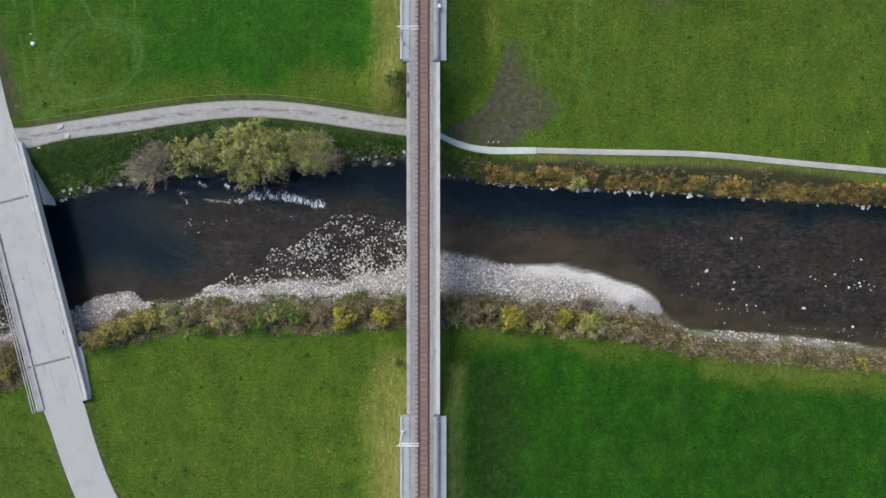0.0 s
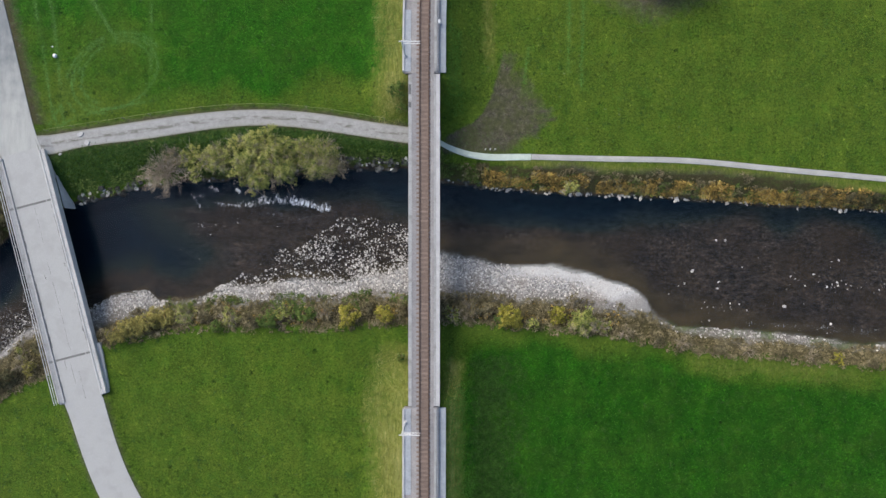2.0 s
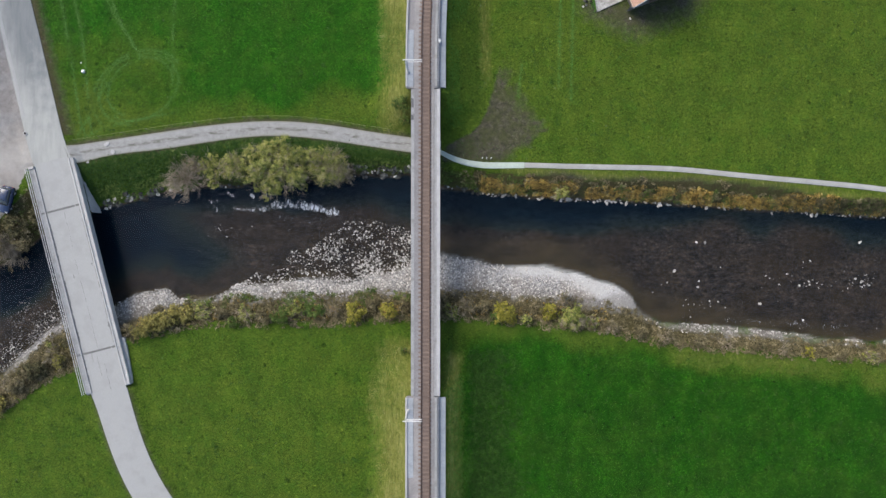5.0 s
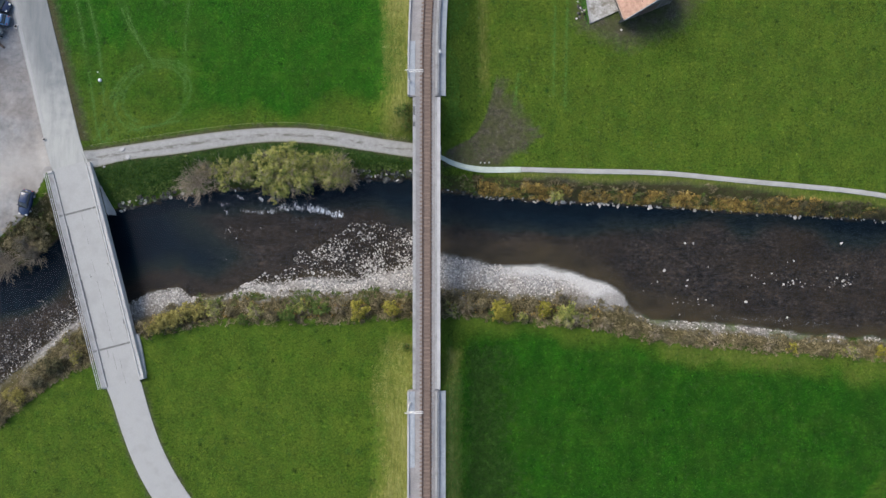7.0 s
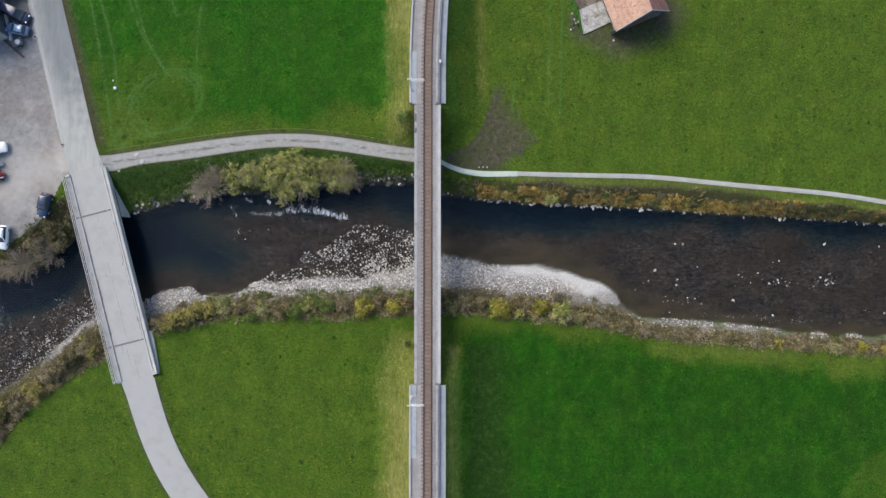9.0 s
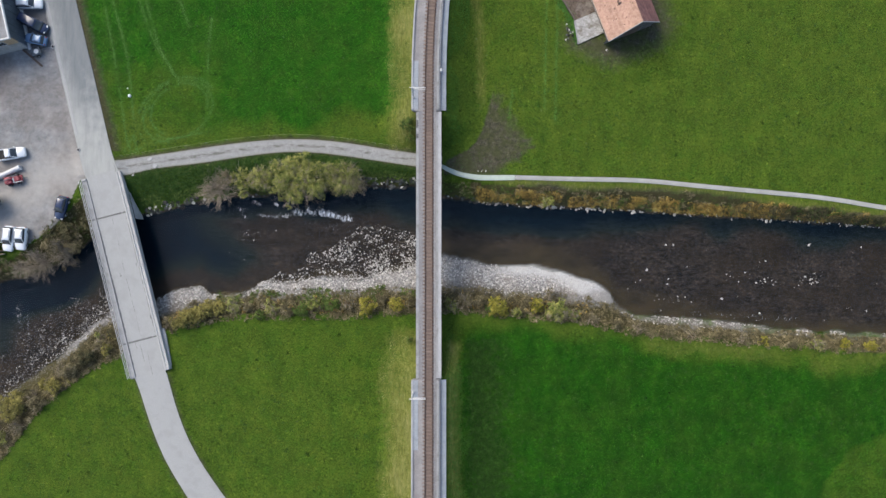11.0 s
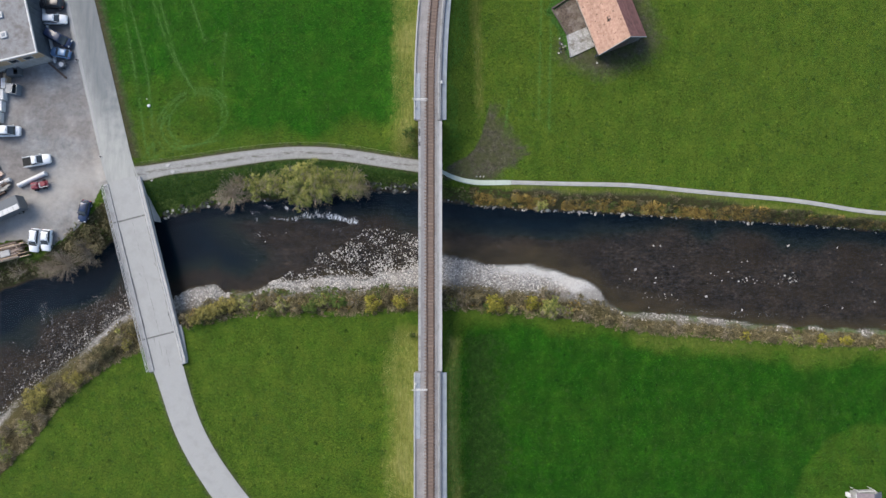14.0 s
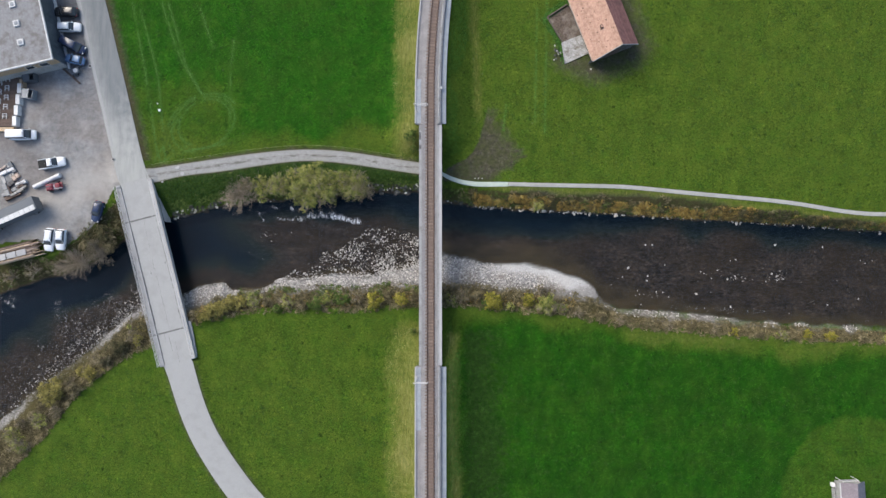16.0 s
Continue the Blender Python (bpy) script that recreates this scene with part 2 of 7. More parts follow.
def water_material():
    m = bpy.data.materials.new("river_water")
    m.use_nodes = True
    nt = m.node_tree
    nt.nodes.clear()
    out = nt.nodes.new("ShaderNodeOutputMaterial")
    foam, rapid, _, _ = attr(nt, "flow")
    w1 = noise_of(nt, 1.9, 2, 0.5, stretch=(0.6, 1.2, 1))
    w2 = noise_of(nt, 0.5, 3, 0.5, stretch=(0.6, 1.2, 1))
    h = maths(nt, "ADD", w1, maths(nt, "MULTIPLY", w2, 2.0))
    b = node(nt, "Bump", Distance=0.1)
    nt.links.new(maths(nt, "ADD", 0.02, maths(nt, "MULTIPLY", rapid, 0.13)), b.inputs["Strength"])
    nt.links.new(h, b.inputs["Height"])
    gl, tr = node(nt, "BsdfGlossy", Roughness=0.03), nt.nodes.new("ShaderNodeBsdfTransparent")
    gl.inputs["Color"].default_value = (1, 1, 1, 1)
    tr.inputs["Color"].default_value = (0.76, 0.775, 0.768, 1)
    lw = node(nt, "LayerWeight", Blend=0.5)
    fr = maths(nt, "ADD", 0.012, maths(nt, "MULTIPLY", maths(nt, "POWER", lw.outputs["Facing"], 5.0), 0.978))
    nt.links.new(b.outputs[0], gl.inputs["Normal"])
    nt.links.new(b.outputs[0], lw.inputs["Normal"])
    mx = nt.nodes.new("ShaderNodeMixShader")
    nt.links.new(fr, mx.inputs[0])
    nt.links.new(tr.outputs[0], mx.inputs[1])
    nt.links.new(gl.outputs[0], mx.inputs[2])
    white = node(nt, "BsdfDiffuse", Color=(0.75, 0.78, 0.80, 1))
    streak = noise_of(nt, 2.2, 6, 0.75, stretch=(2.8, 0.85, 1))
    streak = maths(nt, "ADD", maths(nt, "MULTIPLY", streak, 0.82), maths(nt, "MULTIPLY", noise_of(nt, 0.8, 4, 0.65), 0.20))
    streak = maths(nt, "ADD", maths(nt, "MULTIPLY", maths(nt, "SUBTRACT", streak, 0.51), 1.7), 0.51)
    fm = ramp(nt, maths(nt, "ADD", streak, maths(nt, "SUBTRACT", maths(nt, "MULTIPLY", foam, 0.50), 0.42)), [(0.44, (0, 0, 0)), (0.68, (0.92, 0.92, 0.92))])
    m2 = nt.nodes.new("ShaderNodeMixShader")
    nt.links.new(fm, m2.inputs[0])
    nt.links.new(mx.outputs[0], m2.inputs[1])
    nt.links.new(white.outputs[0], m2.inputs[2])
    nt.links.new(m2.outputs[0], out.inputs["Surface"])
    return m


def track_material():
    """Pale gravel: two bleached wheel lanes, a patchy earthy strip between them, worn grassy margins."""
    m, nt, p = nodes_of("pale_track_gravel")
    f, g = noise_of(nt, 9, 6, 0.75), noise_of(nt, 1.3, 6, 0.7)
    c = noise_of(nt, 0.9, 6, 0.75, stretch=(0.5, 1.6, 1))
    across, _, _, _ = attr(nt, "lane")
    col = mix(nt, ramp(nt, f, [(0.32, (0, 0, 0)), (0.68, (1, 1, 1))]), (0.208, 0.207, 0.200), (0.304, 0.303, 0.293))
    col = mix(nt, 1.0, col, ramp(nt, g, [(0.35, (0.86, 0.86, 0.86)), (0.65, (1.12, 1.12, 1.12))]), "MULTIPLY")
    middle = ramp(nt, across, [(0.36, (0, 0, 0)), (0.47, (1, 1, 1)), (0.55, (1, 1, 1)), (0.66, (0, 0, 0))])
    col = mix(nt, maths(nt, "MULTIPLY", middle, ramp(nt, c, [(0.45, (0, 0, 0)), (0.56, (0.9, 0.9, 0.9))])), col, (0.110, 0.106, 0.088))
    margin = ramp(nt, maths(nt, "ADD", maths(nt, "ABSOLUTE", maths(nt, "SUBTRACT", across, 0.5)), maths(nt, "MULTIPLY", maths(nt, "SUBTRACT", g, 0.5), 0.22)), [(0.40, (0, 0, 0)), (0.50, (0.85, 0.85, 0.85))])
    col = mix(nt, margin, col, mix(nt, f, (0.09, 0.10, 0.05), (0.26, 0.245, 0.19)))
    nt.links.new(col, p.inputs["Base Color"])
    p.inputs["Roughness"].default_value = 0.95
    bumped(nt, p, f, 0.5, 0.03)
    return m


def road_material():
    """Worn asphalt, bleached where it runs up to the bridge."""
    m, nt, p = nodes_of("worn_pale_asphalt")
    f, c = noise_of(nt, 14, 6, 0.7), noise_of(nt, 0.4, 5, 0.65)
    sep = nt.nodes.new("ShaderNodeSeparateXYZ")
    nt.links.new(coords(nt), sep.inputs[0])
    worn = maths(nt, "ADD", maths(nt, "MULTIPLY", maths(nt, "SUBTRACT", 31.0, sep.outputs[1]), 0.07), maths(nt, "MULTIPLY", maths(nt, "SUBTRACT", c, 0.5), 1.6))
    old = ramp(nt, f, [(0.3, (0.140, 0.152, 0.157)), (0.7, (0.182, 0.195, 0.200))])
    pale = ramp(nt, f, [(0.3, (0.272, 0.278, 0.266)), (0.7, (0.324, 0.330, 0.316))])
    col = mix(nt, ramp(nt, worn, [(0.1, (0, 0, 0)), (0.9, (1, 1, 1))]), old, pale)
    across, _, _, _ = attr(nt, "lane")
    dust = maths(nt, "ADD", across, maths(nt, "MULTIPLY", maths(nt, "SUBTRACT", c, 0.5), 0.5))
    col = mix(nt, ramp(nt, dust, [(0.05, (0.7, 0.7, 0.7)), (0.25, (0.32, 0.32, 0.32)), (0.48, (0, 0, 0))]), col, pale)
    streak = noise_of(nt, 0.8, 5, 0.7, stretch=(1.6, 0.22, 1))
    col = mix(nt, 1.0, col, ramp(nt, streak, [(0.35, (0.86, 0.865, 0.87)), (0.6, (1.06, 1.06, 1.05))]), "MULTIPLY")
    nt.links.new(col, p.inputs["Base Color"])
    p.inputs["Roughness"].default_value = 0.92
    bumped(nt, p, f, 0.15, 0.02)
    return m


M = {
    "ground": ground_material(),
    "water": water_material(),
    "dirty_slab": surface("stained_concrete_slab", (0.22, 0.212, 0.195), (0.46, 0.45, 0.43), 3, 0.9, 0.9, bump=0.2, stain=(0.13, 0.115, 0.085)),
    "asphalt": road_material(),
    "bridge_asphalt": surface("pale_bridge_asphalt", (0.280, 0.283, 0.277), (0.338, 0.341, 0.334), 12, 0.5, 0.9, bump=0.12, stain=(0.274, 0.276, 0.268)),
    "dark_asphalt": surface("dark_worn_asphalt", (0.088, 0.090, 0.096), (0.142, 0.144, 0.150), 9, 0.7, 0.9, bump=0.2, stain=(0.075, 0.074, 0.076)),
    "tar": surface("joint_tar", (0.10, 0.10, 0.10), (0.16, 0.16, 0.16), 10, 1, 0.8),
    "joint": surface("grey_joint_filler", (0.12, 0.12, 0.118), (0.19, 0.19, 0.187), 10, 1, 0.85),
    "rail_zinc": surface("pale_zinc_rail", (0.46, 0.475, 0.485), (0.60, 0.61, 0.62), 6, 1, 0.5, 0.15, bump=0.05),
    "track_gravel": track_material(),
    "path": surface("pale_path_gravel", (0.30, 0.30, 0.28), (0.40, 0.40, 0.375), 9, 0.5, 0.95, bump=0.3),
    "path_slab": surface("pale_green_concrete", (0.38, 0.44, 0.38), (0.48, 0.54, 0.48), 8, 0.8, 0.85, bump=0.15),
    "concrete": surface("weathered_concrete", (0.24, 0.24, 0.24), (0.34, 0.34, 0.335), 6, 0.8, 0.9, bump=0.25, stain=(0.20, 0.195, 0.185)),
    "concrete_blue": surface("cool_grey_concrete", (0.27, 0.295, 0.32), (0.36, 0.385, 0.41), 5, 0.7, 0.85, bump=0.2),
    "concrete_light": surface("pale_concrete", (0.36, 0.355, 0.35), (0.47, 0.465, 0.46), 7, 0.6, 0.85, bump=0.2),
    "ballast": surface("grey_ballast", (0.19, 0.18, 0.178), (0.34, 0.325, 0.32), 13, 0.7, 0.95, bump=0.8, dist=0.05),
    "rust_ballast": surface("rusty_ballast", (0.12, 0.088, 0.07), (0.215, 0.16, 0.13), 13, 0.9, 0.95, bump=0.8, dist=0.05),
    "sleeper": surface("rust_stained_sleeper", (0.165, 0.123, 0.10), (0.23, 0.175, 0.148), 9, 1.5, 0.9, bump=0.2, obj=0.12),
    "rail": surface("rusty_rail", (0.085, 0.055, 0.042), (0.14, 0.09, 0.07), 6, 1, 0.55, 0.4, bump=0.1),
    "galv": surface("galvanised_steel", (0.30, 0.31, 0.32), (0.42, 0.43, 0.44), 6, 1, 0.45, 0.3, bump=0.05),
    "wet_stone": surface("dull_river_stone", (0.085, 0.080, 0.078), (0.24, 0.228, 0.22), 5, 1.5, 0.7, bump=0.3, island=0.6),
    "stone": surface("pale_river_stone", (0.24, 0.225, 0.205), (0.47, 0.447, 0.41), 5, 1.5, 0.85, bump=0.3, island=0.5, obj=0.35),
    "riprap": surface("grey_quarry_stone", (0.012, 0.013, 0.012), (0.105, 0.107, 0.100), 2.6, 1.2, 0.9, bump=0.5, obj=0.75),
    "bark": surface("grey_brown_bark", (0.07, 0.055, 0.042), (0.14, 0.115, 0.09), 12, 2, 0.95, bump=0.6),
    "twig": surface("pale_bare_twigs", (0.24, 0.195, 0.145), (0.43, 0.37, 0.28), 9, 1.2, 0.9, bump=0, island=0.3),
    "willow": leafy("yellow_green_leaves", [(0.05, (0.020, 0.030, 0.008)), (0.35, (0.105, 0.135, 0.032)), (0.62, (0.27, 0.28, 0.072)), (0.82, (0.39, 0.37, 0.11)), (1.0, (0.48, 0.44, 0.24))]),
    "greenleaf": leafy("green_leaves", [(0.05, (0.018, 0.035, 0.008)), (0.45, (0.065, 0.105, 0.02)), (0.8, (0.13, 0.18, 0.04)), (1.0, (0.22, 0.24, 0.08))]),
    "yellowleaf": leafy("yellow_autumn_leaves", [(0.05, (0.05, 0.052, 0.012)), (0.45, (0.17, 0.165, 0.025)), (0.8, (0.32, 0.28, 0.045)), (1.0, (0.42, 0.35, 0.10))]),
    "oliveleaf": leafy("dark_olive_leaves", [(0.05, (0.020, 0.021, 0.010)), (0.45, (0.068, 0.065, 0.030)), (0.8, (0.14, 0.125, 0.060)), (1.0, (0.24, 0.205, 0.115))]),
    "ochreleaf": leafy("ochre_autumn_leaves", [(0.05, (0.05, 0.047, 0.016)), (0.45, (0.175, 0.155, 0.044)), (0.8, (0.32, 0.28, 0.078)), (1.0, (0.41, 0.36, 0.15))]),
    "rustleaf": leafy("rust_brown_leaves", [(0.05, (0.042, 0.034, 0.019)), (0.45, (0.118, 0.102, 0.052)), (0.8, (0.228, 0.190, 0.105)), (1.0, (0.36, 0.31, 0.215))]),
    "bankleaf": leafy("mixed_autumn_undergrowth", [(0.05, (0.026, 0.026, 0.010)), (0.3, (0.085, 0.072, 0.022)), (0.48, (0.22, 0.155, 0.042)), (0.64, (0.30, 0.175, 0.05)), (0.82, (0.46, 0.35, 0.08)), (1.0, (0.48, 0.42, 0.21))]),
    "grass": leafy("grass_blades", [(0.05, (0.018, 0.060, 0.006)), (0.5, (0.036, 0.112, 0.012)), (1.0, (0.078, 0.165, 0.026))]),
    "straw": leafy("dry_straw_grass", [(0.05, (0.075, 0.095, 0.018)), (0.45, (0.14, 0.155, 0.035)), (0.8, (0.23, 0.225, 0.075)), (1.0, (0.36, 0.34, 0.17))]),
    "bankgrass": leafy("rank_bank_grass", [(0.05, (0.010, 0.030, 0.004)), (0.5, (0.028, 0.072, 0.010)), (0.85, (0.060, 0.105, 0.022)), (1.0, (0.12, 0.12, 0.05))]),
    "pressed": leafy("pressed_pale_grass", [(0.05, (0.036, 0.10, 0.012)), (0.5, (0.056, 0.145, 0.022)), (1.0, (0.085, 0.185, 0.040))]),
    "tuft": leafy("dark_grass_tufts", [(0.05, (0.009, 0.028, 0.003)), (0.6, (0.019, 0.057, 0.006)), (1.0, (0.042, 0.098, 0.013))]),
    "roof_pink": surface("faded_clay_tiles", (0.33, 0.20, 0.145), (0.47, 0.30, 0.235), 3, 1.3, 0.9, bump=0.3, obj=0.08, stain=(0.27, 0.165, 0.125)),
    # red tiles with the shade of the barn's east slope in their colour
    "roof_red_shaded": surface("shade_darkened_red_tiles", (0.17, 0.075, 0.066), (0.28, 0.14, 0.125), 4, 1.0, 0.9, bump=0.3, obj=0.16, stain=(0.13, 0.07, 0.065)),
    "dark_wood": surface("grey_weathered_boards", (0.09, 0.085, 0.085), (0.18, 0.17, 0.165), 6, 1, 0.9, bump=0.3, obj=0.2),
    "flat_roof": surface("grey_gravel_roof", (0.178, 0.180, 0.184), (0.262, 0.264, 0.268), 5, 0.8, 0.95, bump=0.3, stain=(0.145, 0.132, 0.127)),
    "dark_panel": surface("dark_blue_grey_sheet", (0.075, 0.092, 0.115), (0.125, 0.148, 0.175), 3, 0.8, 0.5, 0.2, bump=0.1),
    "shed_roof": surface("purple_grey_sheet_roof", (0.20, 0.17, 0.185), (0.27, 0.235, 0.25), 4, 0.8, 0.7, bump=0.1),
    # darker copy of the shed roof, with its east half's shade in the colour
    "shed_roof_shaded": surface("shaded_sheet_roof", (0.10, 0.105, 0.13), (0.15, 0.155, 0.18), 4, 0.8, 0.7, bump=0.1),
    "white_trim": surface("white_trim", (0.56, 0.56, 0.56), (0.68, 0.68, 0.68), 5, 1, 0.6, bump=0.05),
    "beige_wall": surface("tan_render", (0.34, 0.245, 0.155), (0.45, 0.34, 0.225), 6, 0.8, 0.9, bump=0.15),
    "pen_mud": surface("trampled_pen_mud", (0.050, 0.036, 0.027), (0.150, 0.118, 0.092), 4, 0.4, 0.95, bump=0.5, stain=(0.24, 0.21, 0.18)),
    "dark_soil": surface("dark_soil", (0.085, 0.068, 0.055), (0.17, 0.14, 0.118), 8, 1, 0.95, bump=0.5),
    "timber": surface("fresh_sawn_timber", (0.40, 0.29, 0.18), (0.58, 0.45, 0.31), 8, 1, 0.8, bump=0.2, obj=0.25),
    "pink_timber": surface("weathered_pinkish_boards", (0.36, 0.265, 0.21), (0.56, 0.45, 0.375), 8, 1, 0.85, bump=0.2, obj=0.25),
    "brown_board": surface("brown_boards", (0.085, 0.06, 0.048), (0.15, 0.11, 0.09), 8, 1, 0.85, bump=0.2, obj=0.2),
    "straw_tape": surface("faded_yellow_tape", (0.26, 0.27, 0.12), (0.36, 0.36, 0.19), 6, 1, 0.7, bump=0),
    "white_paint": paint("white_car_paint", (0.72, 0.74, 0.76)),
    "silver_paint": paint("dull_silver_paint", (0.15, 0.18, 0.21), 0.5),
    "black_paint": paint("black_car_paint", (0.02, 0.02, 0.022)),
    "navy_paint": paint("dark_blue_car_paint", (0.016, 0.03, 0.075)),
    "sky_paint": paint("light_blue_car_paint", (0.14, 0.24, 0.40)),
    "red_paint": paint("red_machine_paint", (0.22, 0.016, 0.032), 0.5),
    "grey_paint": paint("grey_steel_paint", (0.085, 0.098, 0.112), 0.6),
    "glass": paint("tinted_glass", (0.035, 0.043, 0.050), 0.12),
    "rubber": surface("tyre_rubber", (0.018, 0.018, 0.018), (0.035, 0.035, 0.035), 20, 2, 0.9, bump=0.1),
    "lamp": paint("lamp_glass", (0.6, 0.6, 0.58), 0.15),
    "red_lamp": paint("red_lamp_glass", (0.35, 0.02, 0.02), 0.2),
    "white_wrap": surface("white_wrap", (0.66, 0.66, 0.65), (0.78, 0.78, 0.77), 5, 1, 0.5, bump=0.1),
}

# ---- mesh helpers ----


def part(name, bm, material, parent=None, label=""):
    """Links a bmesh as one mesh object under a thing or a part."""
    me = bpy.data.meshes.new(name)
    bm.to_mesh(me)
    bm.free()
    me.materials.append(M[material])
    ob = new(name, me)
    ob.parent = parent
    return tagged(ob, label) if label else ob


def raw(name, verts, faces, material, parent=None, smooth=False):
    me = bpy.data.meshes.new(name)
    me.from_pydata(verts, [], faces)
    me.materials.append(M[material])
    if smooth:
        me.shade_smooth()
    ob = new(name, me)
    ob.parent = parent
    return ob


def thing(name, label, category, at=(0, 0, 0), turn=0.0, group="", kind=""):
    ob = new(name)
    ob.matrix_world = pose(*at, 0, 0, turn)
    return tagged(ob, label, category, group, kind)


def box(bm, x0, x1, y0, y1, z0, z1, bevel=0.0):
    r = bmesh.ops.create_cube(bm, size=1, matrix=Matrix.Translation(((x0 + x1) / 2, (y0 + y1) / 2, (z0 + z1) / 2)) @ Matrix.Diagonal((x1 - x0, y1 - y0, z1 - z0, 1)))
    if bevel:
        es = list({e for v in r["verts"] for e in v.link_edges})
        bmesh.ops.bevel(bm, geom=es, offset=bevel, segments=1, affect="EDGES")
    return bm


def boxed(x0, x1, y0, y1, z0, z1, bevel=0.0):
    return box(bmesh.new(), x0, x1, y0, y1, z0, z1, bevel)


def rod(bm, a, b, r0, r1=None, sides=6):
    a, b = Vector(a), Vector(b)
    d = b - a
    m = Matrix.Translation((a + b) / 2) @ d.to_track_quat("Z", "Y").to_matrix().to_4x4()
    bmesh.ops.create_cone(bm, cap_ends=True, segments=sides, radius1=r0, radius2=r0 if r1 is None else r1, depth=d.length, matrix=m)
    return bm


def prism(outline, z0, z1, bm=None):
    """A flat outline (anticlockwise) given thickness."""
    bm = bm or bmesh.new()
    lo, hi = [bm.verts.new((x, y, z0)) for x, y in outline], [bm.verts.new((x, y, z1)) for x, y in outline]
    bm.faces.new(hi)
    bm.faces.new(lo[::-1])
    n = len(outline)
    for i in range(n):
        bm.faces.new((lo[i], lo[(i + 1) % n], hi[(i + 1) % n], hi[i]))
    return bm


TABLE = np.random.RandomState(7).rand(256, 256)


def soft_noise(x, y, scale, seed=0):
    """Smooth value noise from 0 to 1 over the plan; scale is the size of its patches in metres."""
    u, v = np.asarray(x) / scale + 17.3 * seed, np.asarray(y) / scale + 9.1 * seed
    i, j = np.floor(u).astype(int), np.floor(v).astype(int)
    f, g = u - i, v - j
    f, g = f * f * (3 - 2 * f), g * g * (3 - 2 * g)
    t = lambda a, b: TABLE[a % 256, b % 256]
    return (t(i, j) * (1 - f) + t(i + 1, j) * f) * (1 - g) + (t(i, j + 1) * (1 - f) + t(i + 1, j + 1) * f) * g


def smoothstep(a, b, v):
    s = np.clip((v - a) / (b - a), 0, 1)
    return s * s * (3 - 2 * s)


# ---- the plan: the river's banks as curves over x ----
WATER = -2.5
N_TOP = ((-300, -10), (-84, 0.4), (-75, -1.4), (-68, 3.5), (-62, 10.0), (-55, 12.8), (-50, 13.4), (-41, 14.2), (-31, 15.2), (-22, 15.2), (-12, 14.6), (-5, 14.2), (1, 13.0), (6, 11.6), (22, 11.0), (43, 10.0), (54, 8.4), (69, 6.6), (82, 5.2), (300, 0))
N_EDGE = ((-300, -22), (-85, -8.2), (-79, -5.6), (-73.5, -4.5), (-67, -2.2), (-62, 2.0), (-54, 5.9), (-49, 7.2), (-42, 8.9), (-29.5, 10.0), (-16.5, 11.1), (-5.5, 11.2), (-1, 9.6), (5, 8.7), (17, 7.9), (33, 7.1), (49, 6.0), (65, 5.0), (84, 3.6), (300, -4))
S_EDGE = ((-300, -75), (-85, -32.3), (-80.2, -28.3), (-74.1, -23.1), (-67.5, -18.2), (-63.9, -15.3), (-61.4, -12.9), (-58.3, -10.7), (-51, -8.6), (-47.9, -6.9), (-44.7, -6.2), (-42.8, -6.0), (-41.2, -7.4), (-37.5, -7.9), (-34.7, -6.8), (-33, -6.0), (-29.5, -5.4), (-24, -5.0), (-15, -4.7), (-5.6, -3.0), (-1.5, -0.8), (4.2, -1.75), (8.8, -2.55), (14.8, -2.5), (17.8, -3.15), (20.1, -3.7), (22.3, -4.5), (24.6, -5.2), (26.8, -6.3), (28.0, -7.2), (28.6, -8.6), (29.6, -9.8), (33, -10.9), (49, -12.4), (60, -13.6), (71, -14.0), (84, -14.6), (300, -20))
S_TOP = ((-300, -95), (-83, -42.3), (-77.6, -36.9), (-73.7, -32.8), (-70.4, -28.3), (-66, -24), (-62.2, -21), (-56, -17.6), (-51, -14.8), (-47.6, -13.6), (-39, -11.3), (-31, -10.8), (-20, -10.9), (-5.5, -10.2), (1, -9.8), (11, -11.0), (22, -11.8), (32, -13.8), (43, -15.1), (53, -15.7), (64, -16.4), (81, -17.4), (300, -23))


def bank(line, x):
    xs, ys = zip(*line)
    return np.interp(x, xs, ys)


def banks(x, y):
    """The tops and water edges of both banks, with a natural wobble."""
    a, b, c = soft_noise(x, y, 2.6, 21) - 0.5, soft_noise(x, y, 1.0, 22) - 0.5, soft_noise(x, y, 4.0, 23) - 0.5
    calm = 1 - 0.7 * smoothstep(2, 8, x) * smoothstep(31, 27, x)
    return bank(N_TOP, x) + 0.8 * c, bank(N_EDGE, x) + 0.6 * a + 0.35 * b, bank(S_EDGE, x) + calm * (0.9 * a + 0.4 * b), bank(S_TOP, x) + 1.3 * c + 0.4 * a


def track_x(y):
    """The railway's centre line: straight over the river, curving gently away to the north."""
    y = np.asarray(y, float)
    d = np.clip(y - 27, 0, 60)
    return -3.1 + 0.0028 * d * d + 0.336 * np.clip(y - 87, 0, None)


def embankment(x, y):
    c = track_x(y)
    dx = np.clip(np.abs(x - c) - 2.75, 0, None)
    dn, ds = np.clip(22.4 - y, 0, None), np.clip(y + 20.3, 0, None)
    dy = np.minimum(dn, ds)
    return 3.45 - 0.68 * np.hypot(dx, dy)


def foot_of(x, st, se):
    """Where the steep brow of the south bank meets the gravel shore."""
    return np.where(x < -56, np.maximum(st + 1.0, se - 1.5), np.minimum(st + 3.4 - 1.5 * smoothstep(27, 34, x), se - 0.3))


